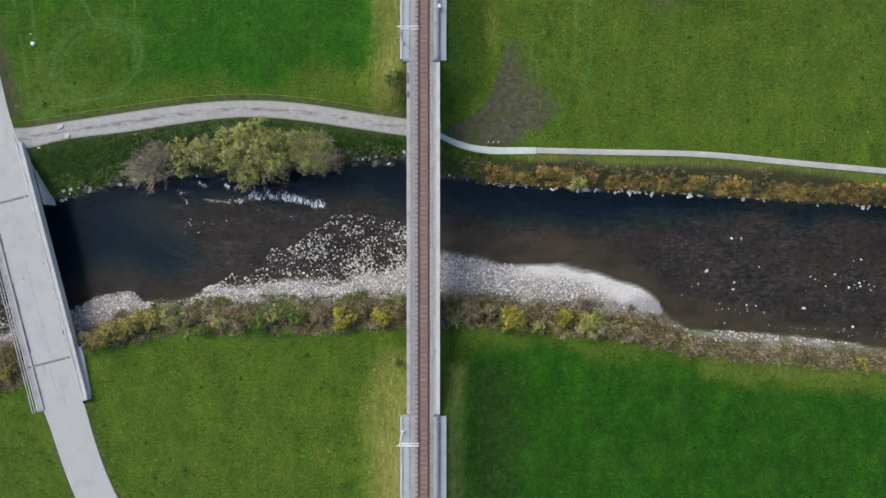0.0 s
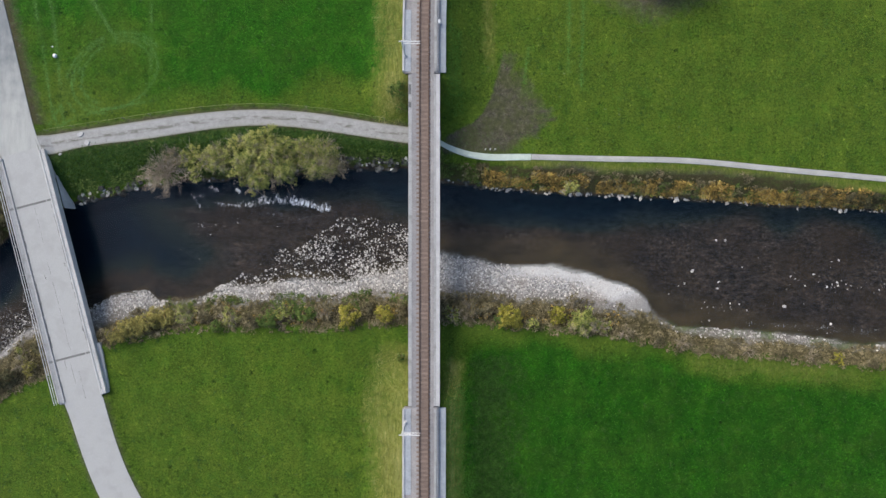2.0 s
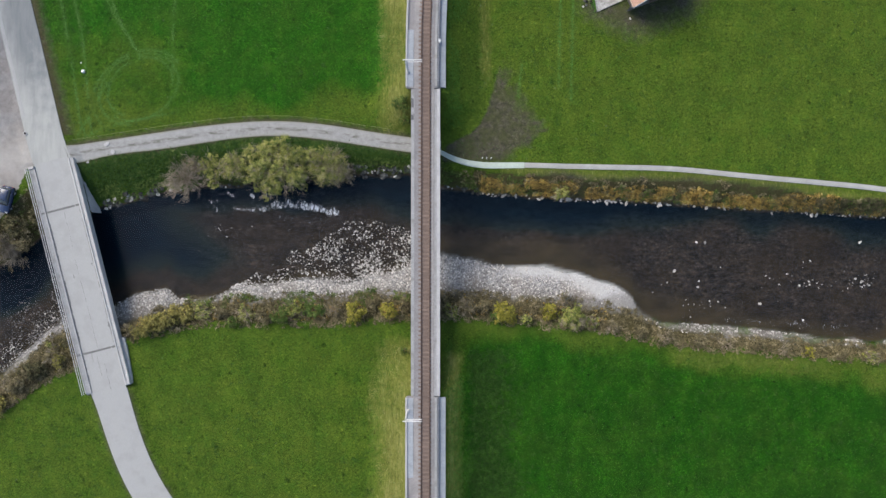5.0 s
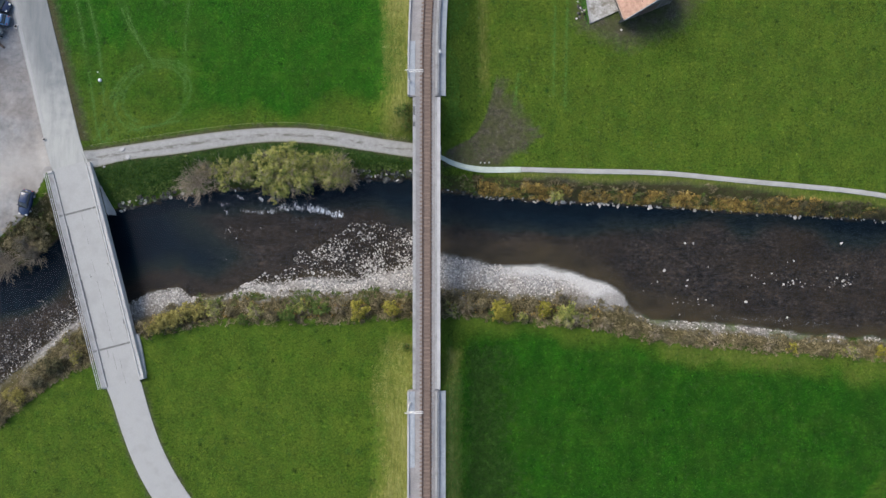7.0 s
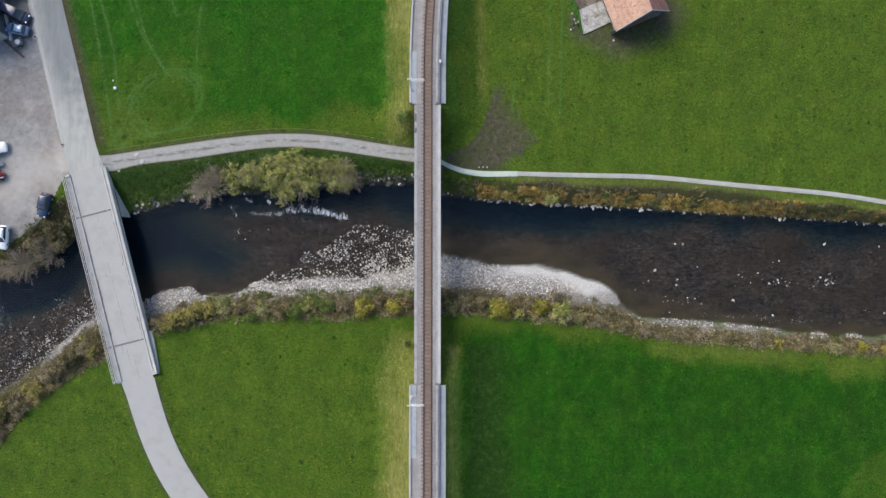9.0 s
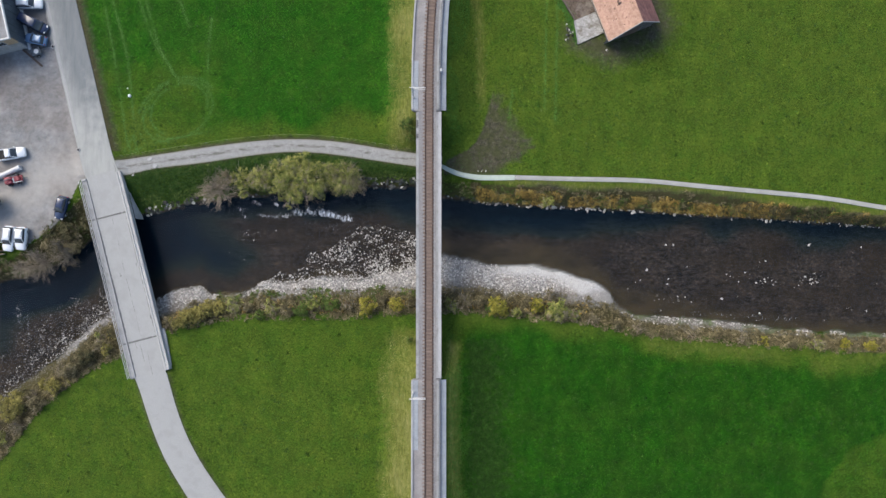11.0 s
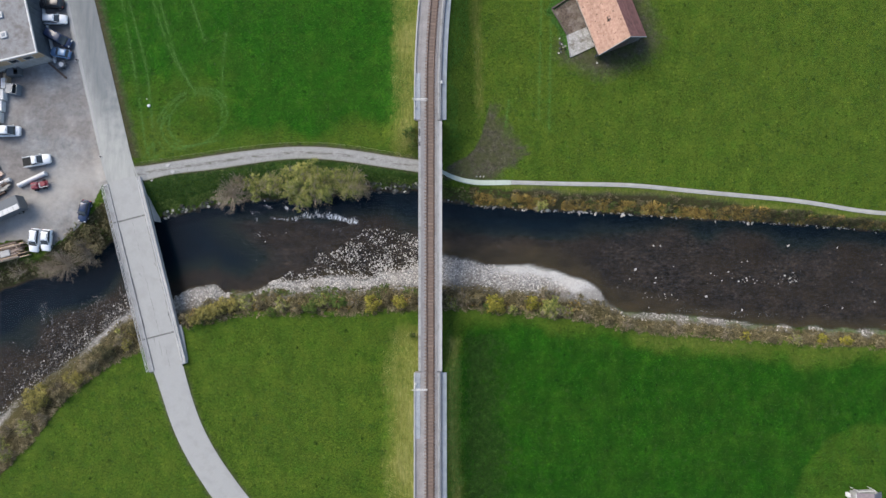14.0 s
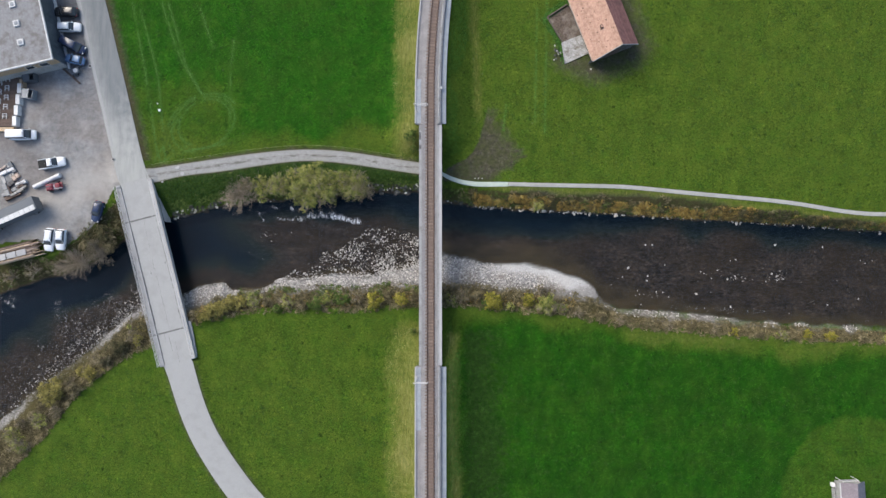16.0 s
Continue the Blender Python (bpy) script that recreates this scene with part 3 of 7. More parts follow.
def height(x, y):
    """The ground's height over the plan."""
    x, y = np.asarray(x, float), np.asarray(y, float)
    nt_, ne, se, st = banks(x, y)
    wob = soft_noise(x, y, 2.2, 3) - 0.5
    field = 0.10 * (soft_noise(x, y, 14, 1) - 0.5) + 0.05 * (soft_noise(x, y, 3, 2) - 0.5)
    z = field
    # north bank
    k = np.clip((nt_ - y) / np.maximum(nt_ - ne, 0.5), 0, None)
    north = field * (1 - np.clip(k, 0, 1)) - 2.5 * np.clip(k, 0, 1) ** 1.15
    bedn = WATER - 1.15 * smoothstep(0, 3.0, ne - y) - 0.05
    # south bank: a steep brow, then a flat gravel shore
    foot = foot_of(x, st, se)
    ks = np.clip((y - st) / np.maximum(foot - st, 0.4), 0, 1)
    shore = np.clip((y - foot) / np.maximum(se - foot, 0.3), 0, 1)
    zf = -2.5 + np.clip(0.22 * (se - foot), 0.05, 0.65)
    south = np.where(y < foot, field * (1 - ks) + zf * ks ** 1.1, zf + (WATER - zf) * shore)
    beds = WATER - 0.06 - 0.85 * smoothstep(0, 9.0, y - se)
    mid = (y < ne) & (y > se)
    z = np.where(y >= nt_, field, np.where(y >= ne, north, np.where(mid, np.maximum(bedn, beds), np.where(y >= st, south, field))))
    slope = ((y < nt_) & (y > st)).astype(float)
    z = z + slope * wob * np.where(mid, 0.12, 0.30) * np.where((y < se) & (y > foot), 0.35, 1)
    # the road's low causeway on both sides of its bridge
    off = np.where(y < 0, line_gap(x, y, ROAD_MID_S), line_gap(x, y, ROAD_MID_N)) - 2.75
    top = 0.03 + 0.5 * np.where(y < 0, np.clip((y + 44) / 23, 0, 1), np.clip((30 - y) / 18, 0, 1))
    ramped = top - 0.28 * np.clip(off, 0, None)
    z = np.where(((y < -20.4) | (y > 12.6)) & (off < 4) & (np.abs(y) < 60), np.maximum(z, ramped), z)
    e = embankment(x, y)
    k = 2.2
    return np.where(e > -3, np.logaddexp(k * z, k * e) / k, z)


def at_height(x, y):
    return float(height(np.array([x]), np.array([y]))[0])


def strip(name, material, left, right, lift, step=0.8, ends=None, thick=0.12, level=None):
    """A road or path between two edge curves, laid a little over the ground, with real thickness."""
    def run(line):
        p = np.array(line, float)
        s = np.r_[0, np.cumsum(np.hypot(*np.diff(p, axis=0).T))]
        return p, s / s[-1], s[-1]
    (pl, sl, ln), (pr, sr, _) = run(left), run(right)
    n = max(2, int(ln / step))
    u = np.linspace(0, 1, n)
    a = np.stack([np.interp(u, sl, pl[:, i]) for i in (0, 1)], 1)
    b = np.stack([np.interp(u, sr, pr[:, i]) for i in (0, 1)], 1)
    for q in (a, b):
        for _ in range(3):
            q[1:-1] = (q[:-2] + 2 * q[1:-1] + q[2:]) / 4
    k = 7
    verts, faces = [], []
    for i in range(n):
        for j in range(k):
            x, y = a[i] + (b[i] - a[i]) * j / (k - 1)
            z = at_height(x, y) if level is None else level(x, y)
            verts.append((x, y, z + lift + 0.03 * (1 - abs(2 * j / (k - 1) - 1))))
        x, y, z = verts[-k]
        verts.append((x, y, z - thick))
        x, y, z = verts[-2]
        verts.append((x, y, z - thick))
    m = k + 2
    lanes = [j / (k - 1) for j in range(k)] + [0.0, 1.0]
    for i in range(n - 1):
        o, q = i * m, (i + 1) * m
        for j in range(k - 1):
            faces.append((o + j, q + j, q + j + 1, o + j + 1))
        faces.append((o + k, q + k, q, o))
        faces.append((o + k - 1, q + k - 1, q + k + 1, o + k + 1))
    ob = raw(name, verts, faces, material, smooth=False)
    lane = ob.data.attributes.new("lane", "FLOAT_COLOR", "POINT")
    lane.data.foreach_set("color", np.array([(v, v, v, 1.0) for v in lanes * n], np.float32).ravel())
    return ob

# ---- ground: one sheet out to the horizon ----


def spread(lo, hi, step, far):
    inner = np.arange(lo, hi + step / 2, step)
    out = [step * 1.35**i for i in range(1, 40)]
    tail = np.cumsum(out)
    tail = tail[tail < far]
    return np.r_[(lo - tail)[::-1], inner, hi + tail]


ROAD_W = ((-187, 420), (-81.2, 85), (-70.0, 47.5), (-66.4, 31.8), (-63.2, 19.8), (-61.7, 13.7), (-60.9, 11.9))
ROAD_E = ((-182, 420), (-76.0, 85), (-64.6, 47.4), (-60.6, 31.3), (-57.6, 19.4), (-56.5, 15.2), (-55.3, 12.9))
ROAD_SW = ((-52.8, -20.6), (-51.8, -22.8), (-50.85, -26.2), (-49.1, -31.4), (-46.7, -36.65), (-40.9, -45.6), (-33, -54), (-18, -64), (40, -90), (400, -230))
ROAD_SE = ((-47.2, -20.3), (-45.6, -26.3), (-43.8, -31.2), (-40.8, -36.7), (-34.2, -45.6), (-27, -52), (-14, -59), (42, -84), (402, -224))


PATH_N = ((-56.75, 15.45), (-55.6, 15.5), (-51.1, 16.2), (-43.7, 17.3), (-36.3, 18.4), (-29.0, 19.1), (-23.1, 19.1), (-17.2, 18.5), (-11.3, 17.5), (-5.4, 16.6), (-1.0, 16.2))
PATH_S = ((-55.75, 12.75), (-54.9, 12.85), (-49.7, 14.2), (-42.3, 14.9), (-36.3, 15.9), (-29.0, 16.9), (-23.1, 16.9), (-17.2, 16.2), (-11.3, 15.3), (-5.4, 14.4), (-1.0, 14.0))


def rounded(line, times=2):
    """The line with its corners cut, ends kept."""
    line = [tuple(p) for p in line]
    for _ in range(times):
        out = [line[0]]
        for a, b in zip(line[:-1], line[1:]):
            out += [(0.75 * a[0] + 0.25 * b[0], 0.75 * a[1] + 0.25 * b[1]), (0.25 * a[0] + 0.75 * b[0], 0.25 * a[1] + 0.75 * b[1])]
        line = out + [line[-1]]
    return line


def line_gap(px, py, line):
    """Distance from many points to a chain of straight pieces."""
    best = np.full(np.shape(px), 1e9)
    for (ax, ay), (bx, by) in zip(line[:-1], line[1:]):
        dx, dy = bx - ax, by - ay
        t = np.clip(((px - ax) * dx + (py - ay) * dy) / (dx * dx + dy * dy), 0, 1)
        best = np.minimum(best, np.hypot(px - ax - t * dx, py - ay - t * dy))
    return best


ROAD_MID_S = [(0.5 * (a[0] + b[0]), 0.5 * (a[1] + b[1])) for a, b in zip(ROAD_SW[:7], ROAD_SE[:7])]
ROAD_MID_N = [(0.5 * (a[0] + b[0]), 0.5 * (a[1] + b[1])) for a, b in zip(ROAD_W[1:], (ROAD_E[1], ROAD_E[2], ROAD_E[3], ROAD_E[4], (-55.9, 13.6), ROAD_E[5]))]


def loop(cx, cy, rx, ry, turn, a0, a1):
    """Part of an ellipse, as a chain of points."""
    t = np.radians(np.linspace(a0, a1, 40))
    c, s = math.cos(radians(turn)), math.sin(radians(turn))
    return [(cx + rx * math.cos(q) * c - ry * math.sin(q) * s, cy + rx * math.cos(q) * s + ry * math.sin(q) * c) for q in t]


# wheel marks in the meadow: a turning loop and the lines that lead to it
RUTS = (
    loop(-45.9, 23.9, 6.3, 4.9, 32, -30, 235), loop(-45.7, 24.2, 5.2, 4.0, 34, -40, 215), loop(-46.0, 23.6, 7.3, 5.5, 34, 0, 190), loop(-45.6, 24.0, 5.9, 4.4, 30, 200, 330),
    ((-59.5, 47.1), (-56.5, 31.4), (-55.8, 26.9), (-54.7, 19.5), (-53.8, 16.8)), ((-58.0, 45.7), (-54.6, 33.7), (-53.8, 26.6), (-53.0, 17.2)),
    ((-54.0, 47.1), (-50.4, 36.1), (-47.0, 30.8), (-45.6, 28.6)), ((-52.7, 47.1), (-49.5, 35.6), (-48.0, 32.7), (-46.2, 29.6)),
    ((-46.7, 46.1), (-44.2, 38.5)), ((-40.2, 39.9), (-40.9, 33.2), (-40.8, 26.0)), ((-53.6, 16.8), (-50.6, 18.4), (-45.4, 19.4), (-40.0, 20.6)), ((-55.0, 17.0), (-52.4, 21.4), (-50.6, 25.0)),
    ((18.2, 22), (18.8, 48)), ((16.4, 24), (16.9, 46)), ((10.4, 22.5), (11.0, 27.5)),
)


def build_ground():
    xs, ys = spread(-90, 90, 0.4, 2400), spread(-52, 52, 0.4, 2400)
    X, Y = np.meshgrid(xs, ys)
    x, y = X.ravel(), Y.ravel()
    z = height(x, y)
    nx, ny = len(xs), len(ys)
    idx = np.arange(nx * ny).reshape(ny, nx)
    quads = np.stack([idx[:-1, :-1], idx[:-1, 1:], idx[1:, 1:], idx[1:, :-1]], -1).reshape(-1, 4)
    ob = raw("ground", np.stack([x, y, z], 1).tolist(), quads.tolist(), "ground", smooth=True)
    nt_, ne, se, st = banks(x, y)
    c = track_x(y)
    n5, n12 = soft_noise(x, y, 5, 5), soft_noise(x, y, 12, 6)
    north, south = y > nt_, y < st
    wx, wy = x + 4.5 * (n12 - 0.5) + 1.6 * (n5 - 0.5), y + 4.5 * (soft_noise(x, y, 9, 16) - 0.5) + 1.6 * (soft_noise(x, y, 3, 17) - 0.5)
    nw = smoothstep(20.5, 25.5, wy - 0.02 * wx) * (1 - 0.5 * smoothstep(-34, -44, wx) * smoothstep(36, 28, wy))
    se_field = smoothstep(-1.0, -5.0, wy - st) * smoothstep(0, 9, wx - c)
    lush = np.where(north, np.where(x < c, 0.15 + 0.8 * nw, 0.15), np.where(south, np.where(x < c, 0.22, 0.15 + 0.85 * se_field), 0.2))
    ex = 0.7 * x + 0.3 * wx - c
    dry = np.where((x < c) & (y > 10), smoothstep(-9.0, -7.0, ex) * smoothstep(14.5, 18.5, wy), 0)
    dry = np.maximum(dry, np.where((x < c) & (y < 0), smoothstep(-9.9, -8.0, ex) * smoothstep(-11.5, -16, wy), 0))
    dry = (0.34 + 0.5 * smoothstep(-8.4, -4.2, ex)) * dry * (0.6 + 0.7 * n5)
    dry = np.maximum(dry, 0.55 * np.exp(-(((0.3 * wx + 0.7 * x - 5.6) / 1.2) ** 2)) * smoothstep(22, 27, y))
    dry = np.maximum(dry, 0.55 * np.exp(-(((y - nt_ - 0.2) / 1.2) ** 2)) * (x > 8))
    dry = np.maximum(dry, 0.30 * smoothstep(25, 34, wx) * smoothstep(-4.5, -1.0, wy - st) * (0.4 + 1.0 * n5) * south)
    dry = np.maximum(dry, 0.74 * np.exp(-(((ex - 4.0) / 1.5) ** 2)) * smoothstep(-12.5, -15.5, wy))
    # the bare, rutted patch at the footpath: a clean western edge, a ragged eastern one
    west_edge = np.interp(y, (13, 15.4, 17.2, 18.5, 20.3, 23.3, 25.5, 28.5), (-1, -0.5, 3.2, 4.6, 5.5, 6.35, 6.95, 7.6))
    east_edge = np.interp(y, (13, 14.5, 16.3, 18.9, 21.0, 23.3, 26.2, 29), (9.2, 10.4, 11.6, 12.0, 11.4, 9.9, 8.3, 7.4))
    soil = smoothstep(-0.2, 0.5, x - west_edge + 0.6 * (n5 - 0.5)) * smoothstep(3.2, -2.2, x - east_edge + 4.0 * (n5 - 0.5) + 3.0 * (soft_noise(x, y, 1.3, 47) - 0.5)) * smoothstep(12.6, 13.6, y) * smoothstep(30, 24, y)
    soil = 1.02 * soil * (0.72 + 0.5 * n5)
    soil = np.maximum(soil, 0.72 * np.exp(-(((y - nt_ + 0.35) / 0.75) ** 2)) * np.interp(x, (9, 16, 34, 46, 90), (0, 1, 1, 0.55, 0.6)) * (0.55 + 0.9 * n5))
    for line in (((9.3, 18.3), (12.0, 18.5), (14.0, 19.0)), ((9.6, 17.1), (12.5, 17.3), (14.6, 17.8))):
        soil = np.maximum(soil, 0.85 * np.exp(-((line_gap(x, y, line) / 0.32) ** 2)))
    soil = np.maximum(soil, 0.95 - line_gap(x, y, ((22.0, 36.5), (27.5, 33.8))) / 4.5)
    # trampled mud; the dark ring also paints the barn's shade on this side
    soil = np.maximum(soil, 0.95 - line_gap(x, y, ((28.0, 34.4), (34.2, 37.0), (35.5, 38.5), (32.5, 47.0))) / 5.4)
    soil = np.clip(soil, 0, 1) * (y > nt_ - 1)
    soil = np.maximum(soil, np.clip(0.95 - line_gap(x, y, ROAD_E[1:]) / 2.4, 0, 1) * (y > 17))
    soil = np.maximum(soil, np.clip(0.62 - np.minimum(line_gap(x, y, ROAD_SE[:-1]), line_gap(x, y, ROAD_SW[:-1])) / 1.5, 0, 1))
    verge = np.minimum(line_gap(x, y, PATH_N), line_gap(x, y, PATH_S))
    soil = np.maximum(soil, np.clip(0.92 - verge / 1.0, 0, 1) * (x < -1))
    soil = np.maximum(soil, np.clip(0.62 - np.abs(y - np.interp(x, [-1, 11, 22, 33, 44, 54, 64, 75, 82], [14.4, 12.5, 12.2, 12.1, 10.9, 10.0, 9.0, 7.1, 6.6])) / 1.2, 0, 1) * (x > -1) * (x < 85))
    foot = foot_of(x, st, se)
    yard_side = (x < -61) & (y > 0)
    weedy = np.clip(0.62 - line_gap(x, y, ROAD_E[1:]) / 2.8, 0, 1) * (y > 17)
    scrub = 0.95 * smoothstep(0.9, -0.5, y - foot) * smoothstep(-0.3, 0.9, y - st) * (y < se)
    scrub = np.maximum(scrub, np.where((y < nt_ - 0.4) & (y >= ne) & ((x > 4) | (x < -58)), 0.75, 0))
    scrub = np.maximum(scrub, np.where((y < nt_ - 1.5) & (y >= ne - 0.2) & (x <= 4) & (x > -38), 0.6, 0))
    scrub = np.maximum(scrub, weedy)
    scrub = np.maximum(scrub, np.where((x < -57) & (y < se + 0.4) & (y > st), 0.85, 0))
    gravel = smoothstep(-1.3, 0.9, y - foot) * smoothstep(1.5, 0.3, y - se) * smoothstep(32, 30, x)
    gravel = np.where(x < -57, gravel * np.interp(x, (-90, -81, -76, -68, -62), (0.75, 0.55, 0.10, 0.22, 0.95)) * (0.55 + 0.75 * n5), gravel)
    gravel = np.maximum(gravel, (0.08 + 0.95 * soft_noise(x, y, 2.4, 41)) * smoothstep(-0.8, 0.2, y - foot) * smoothstep(0.9, 0.1, y - se) * (x >= 30))
    gravel = np.maximum(gravel, np.where((y < se + 5) & (y > se - 0.5) & (x > -20) & (x < -5.2), 0.40, 0))
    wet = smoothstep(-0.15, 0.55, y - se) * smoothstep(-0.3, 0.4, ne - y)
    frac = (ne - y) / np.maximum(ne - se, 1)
    # how strongly absorbed light is painted onto the bed, fading towards the shore
    depth_tint = 1 - smoothstep(0.20, 0.62, frac + 0.22 * (n5 - 0.5) + 0.34 * smoothstep(16, 40, x))
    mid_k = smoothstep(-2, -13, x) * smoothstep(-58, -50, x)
    depth_tint = depth_tint * (1 - mid_k) + mid_k * (1 - smoothstep(0.12, 0.36, frac + 0.2 * (n5 - 0.5)))
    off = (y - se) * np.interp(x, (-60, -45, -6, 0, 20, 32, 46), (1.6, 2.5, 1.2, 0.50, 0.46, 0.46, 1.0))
    # the pool by the road bridge gets the same painted water tint
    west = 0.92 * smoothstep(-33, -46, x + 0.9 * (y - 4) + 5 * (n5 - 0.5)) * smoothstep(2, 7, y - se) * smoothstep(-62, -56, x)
    depth_tint = np.maximum(depth_tint, np.maximum(west, smoothstep(-54, -58, x) * smoothstep(0.54, 0.30, frac + 0.25 * (n5 - 0.5))))
    bed = wet * (0.12 + 0.33 * smoothstep(0, 3.5, off + 1.5 * (n5 - 0.5)) + 0.55 * depth_tint)
    sand = smoothstep(7, 12, wx) * smoothstep(0.52, 0.82, (y - foot) / np.maximum(se - foot, 0.5) + 0.45 * smoothstep(17, 25, x)) * (x < 31)
    silted = np.maximum(smoothstep(2.4, 0.2, y - foot) * (x > -60) * 0.8, smoothstep(-5.6, -7.6, wy) * smoothstep(18, 23, x))
    silted = np.maximum(silted, 0.7 * (x > 30))
    silted = np.where(yard_side, np.exp(-((line_gap(x, y, ((-61.5, 14.5), (-68, 13.0), (-79, 4.5))) / 4.2) ** 2)) * 0.9, silted)
    shed_lawn = smoothstep(16.6, 15.2, np.hypot(0.7 * x + 0.3 * wx - 77.0, 0.7 * y + 0.3 * wy + 46.0))
    lush = lush * (1 - 0.45 * shed_lawn)
    # tall meadow sward, plus a strip of painted shade east of the railway bank
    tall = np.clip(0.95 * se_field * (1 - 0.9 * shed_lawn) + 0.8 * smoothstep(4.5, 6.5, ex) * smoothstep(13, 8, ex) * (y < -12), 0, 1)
    rut = 0 * x
    for line in RUTS:
        rut = np.maximum(rut, 0.22 * np.exp(-((line_gap(x, y, line) / 0.45) ** 2)) * (0.4 + 0.8 * n5))
    roadw = np.interp(y, [p[1] for p in ROAD_W[::-1]], [p[0] for p in ROAD_W[::-1]])
    lot_s = np.interp(x, (-130, -84, -78, -71, -66, -62.5), (-2, 1.5, 2.2, 1.2, 5.2, 12.0))
    yard = np.where((x < roadw + 0.6) & (y > lot_s) & (x > -135) & (y < 75) & (y > nt_ - 2), 1.0, 0)
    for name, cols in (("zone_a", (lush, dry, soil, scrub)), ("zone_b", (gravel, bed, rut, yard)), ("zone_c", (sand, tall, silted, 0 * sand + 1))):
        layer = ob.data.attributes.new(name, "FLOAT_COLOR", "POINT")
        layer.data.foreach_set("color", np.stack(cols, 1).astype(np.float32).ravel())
    return tagged(ob, "mown meadows, grassy railway banks, gravel shore and dark river bed", "ground", kind="structure")


ground = build_ground()


def build_water():
    xs = spread(-90, 90, 0.4, 2400)
    k = 70
    u = np.linspace(0, 1, k)
    lo, hi = bank(S_EDGE, xs) - 1.2, bank(N_EDGE, xs) + 1.0
    X = np.repeat(xs, k)
    Y = (lo[:, None] + (hi - lo)[:, None] * u).ravel()
    fall = ((-33.0, 6.4), (-31.1, 6.1), (-27.8, 6.1), (-26.9, 6.7), (-23.1, 6.55), (-19.6, 6.3), (-18.9, 5.8), (-16.6, 5.5))
    d = line_gap(X, Y, fall)
    below = Y < np.interp(X, [p[0] for p in fall], [p[1] for p in fall])
    strength = np.interp(X, (-34, -32, -28, -26.5, -24, -22.6, -22, -19.6, -19.2, -17, -16), (0.5, 0.70, 0.72, 0.80, 0.84, 0.72, 1.0, 1.0, 0.85, 1.0, 0.4))
    up = np.interp(X, (-34, -27, -25.5, -23, -21, -16), (0.6, 0.9, 1.9, 1.9, 1.2, 1.0))
    foam = np.exp(-((d / np.where(below, 0.6, up)) ** 2)) * strength
    for line, a, w in ((((-85.4, -9.0), (-82.6, -10.4)), 0.66, 0.8), (((-83.6, -8.4), (-82.2, -9.2)), 0.66, 0.6), (((-86.0, -11.0), (-84.0, -11.6)), 0.62, 0.7), (((-74.6, -9.6), (-74.2, -12.4)), 0.62, 1.1), (((-73.2, -11.4), (-72.8, -13.4)), 0.60, 0.9), (((-86, -9.2), (-82, -9.0)), 0.7, 0.6), (((-78, -11.2), (-66, -11.0)), 0.40, 2.2), (((-36.2, 7.6), (-35.2, 5.9)), 0.78, 0.45), (((-33.8, 8.7), (-32.6, 8.2)), 0.85, 0.42), (((-30.1, 8.6), (-29.4, 7.8)), 0.9, 0.4), (((-27.5, 8.4), (-27.0, 7.9)), 0.85, 0.4), (((-35.9, 7.5), (-34.9, 7.4)), 0.7, 0.4)):
        foam = np.maximum(foam, a * np.exp(-((line_gap(X, Y, line) / w) ** 2)))
    # mottled ripple highlights below the fall, painted as weak foam
    foam = np.maximum(foam, 0.46 * np.exp(-((line_gap(X, Y, ((-26, 5.2), (-20, 4.6), (-14, 3.8))) / 1.7) ** 2)))
    foam = np.maximum(foam, np.where((X < -60) & (X > -95), 0.16, 0))
    foam = np.maximum(foam, 0.22 * smoothstep(40, 60, X) * (X < 95) * smoothstep(1, -4, Y))
    foam = np.maximum(foam, 0.52 * np.exp(-((line_gap(X, Y, ((42, -10.6), (50, -11.0), (60, -11.6))) / 0.9) ** 2)))
    rapid = np.where((X < -5) & (X > -54), 0.45 + 0.5 * np.exp(-((d / 3.0) ** 2)), 0.12)
    rapid = np.where((X < -60), 0.35, rapid)
    rapid = np.where((X > 34), 0.38, rapid)
    Z = np.full(len(X), WATER)
    idx = np.arange(len(xs) * k).reshape(len(xs), k)
    quads = np.stack([idx[:-1, :-1], idx[1:, :-1], idx[1:, 1:], idx[:-1, 1:]], -1).reshape(-1, 4)
    ob = raw("water", np.stack([X, Y, Z], 1).tolist(), quads.tolist(), "water", smooth=True)
    layer = ob.data.attributes.new("flow", "FLOAT_COLOR", "POINT")
    layer.data.foreach_set("color", np.stack([foam, rapid, 0 * foam, 0 * foam + 1], 1).astype(np.float32).ravel())
    return tagged(ob, "clear dark river water with riffles and white foam", "river", kind="structure")


build_water()

# ---- roads and paths ----


DECK = 0.6
tagged(strip("road", "asphalt", ROAD_W, ROAD_E, 0.05, 1.5, level=lambda x, y: 0.05 + 0.5 * float(np.clip((30 - y) / 18, 0, 1)), thick=0.7), "pale worn asphalt road along the yard", "road", kind="structure")
tagged(strip("road_south", "bridge_asphalt", rounded(ROAD_SW), rounded(ROAD_SE), 0.05, 1.0, level=lambda x, y: 0.05 + 0.5 * float(np.clip((y + 44) / 23, 0, 1)), thick=0.7), "pale worn asphalt road curving through meadows", "road", kind="structure")
tagged(strip("apron", "dark_asphalt", ((-77.0, 62.0), (-74.0, 47.5), (-72.4, 40.0), (-71.0, 34.2)), ((-73.9, 62.0), (-70.15, 47.5), (-68.6, 40.6), (-67.6, 35.0)), 0.015, 1.0, thick=0.1), "dark worn asphalt apron between workshop and road", "pavement", kind="structure")
EDGE_W = [(x + 0.15, y) for x, y in ROAD_W[1:5]]
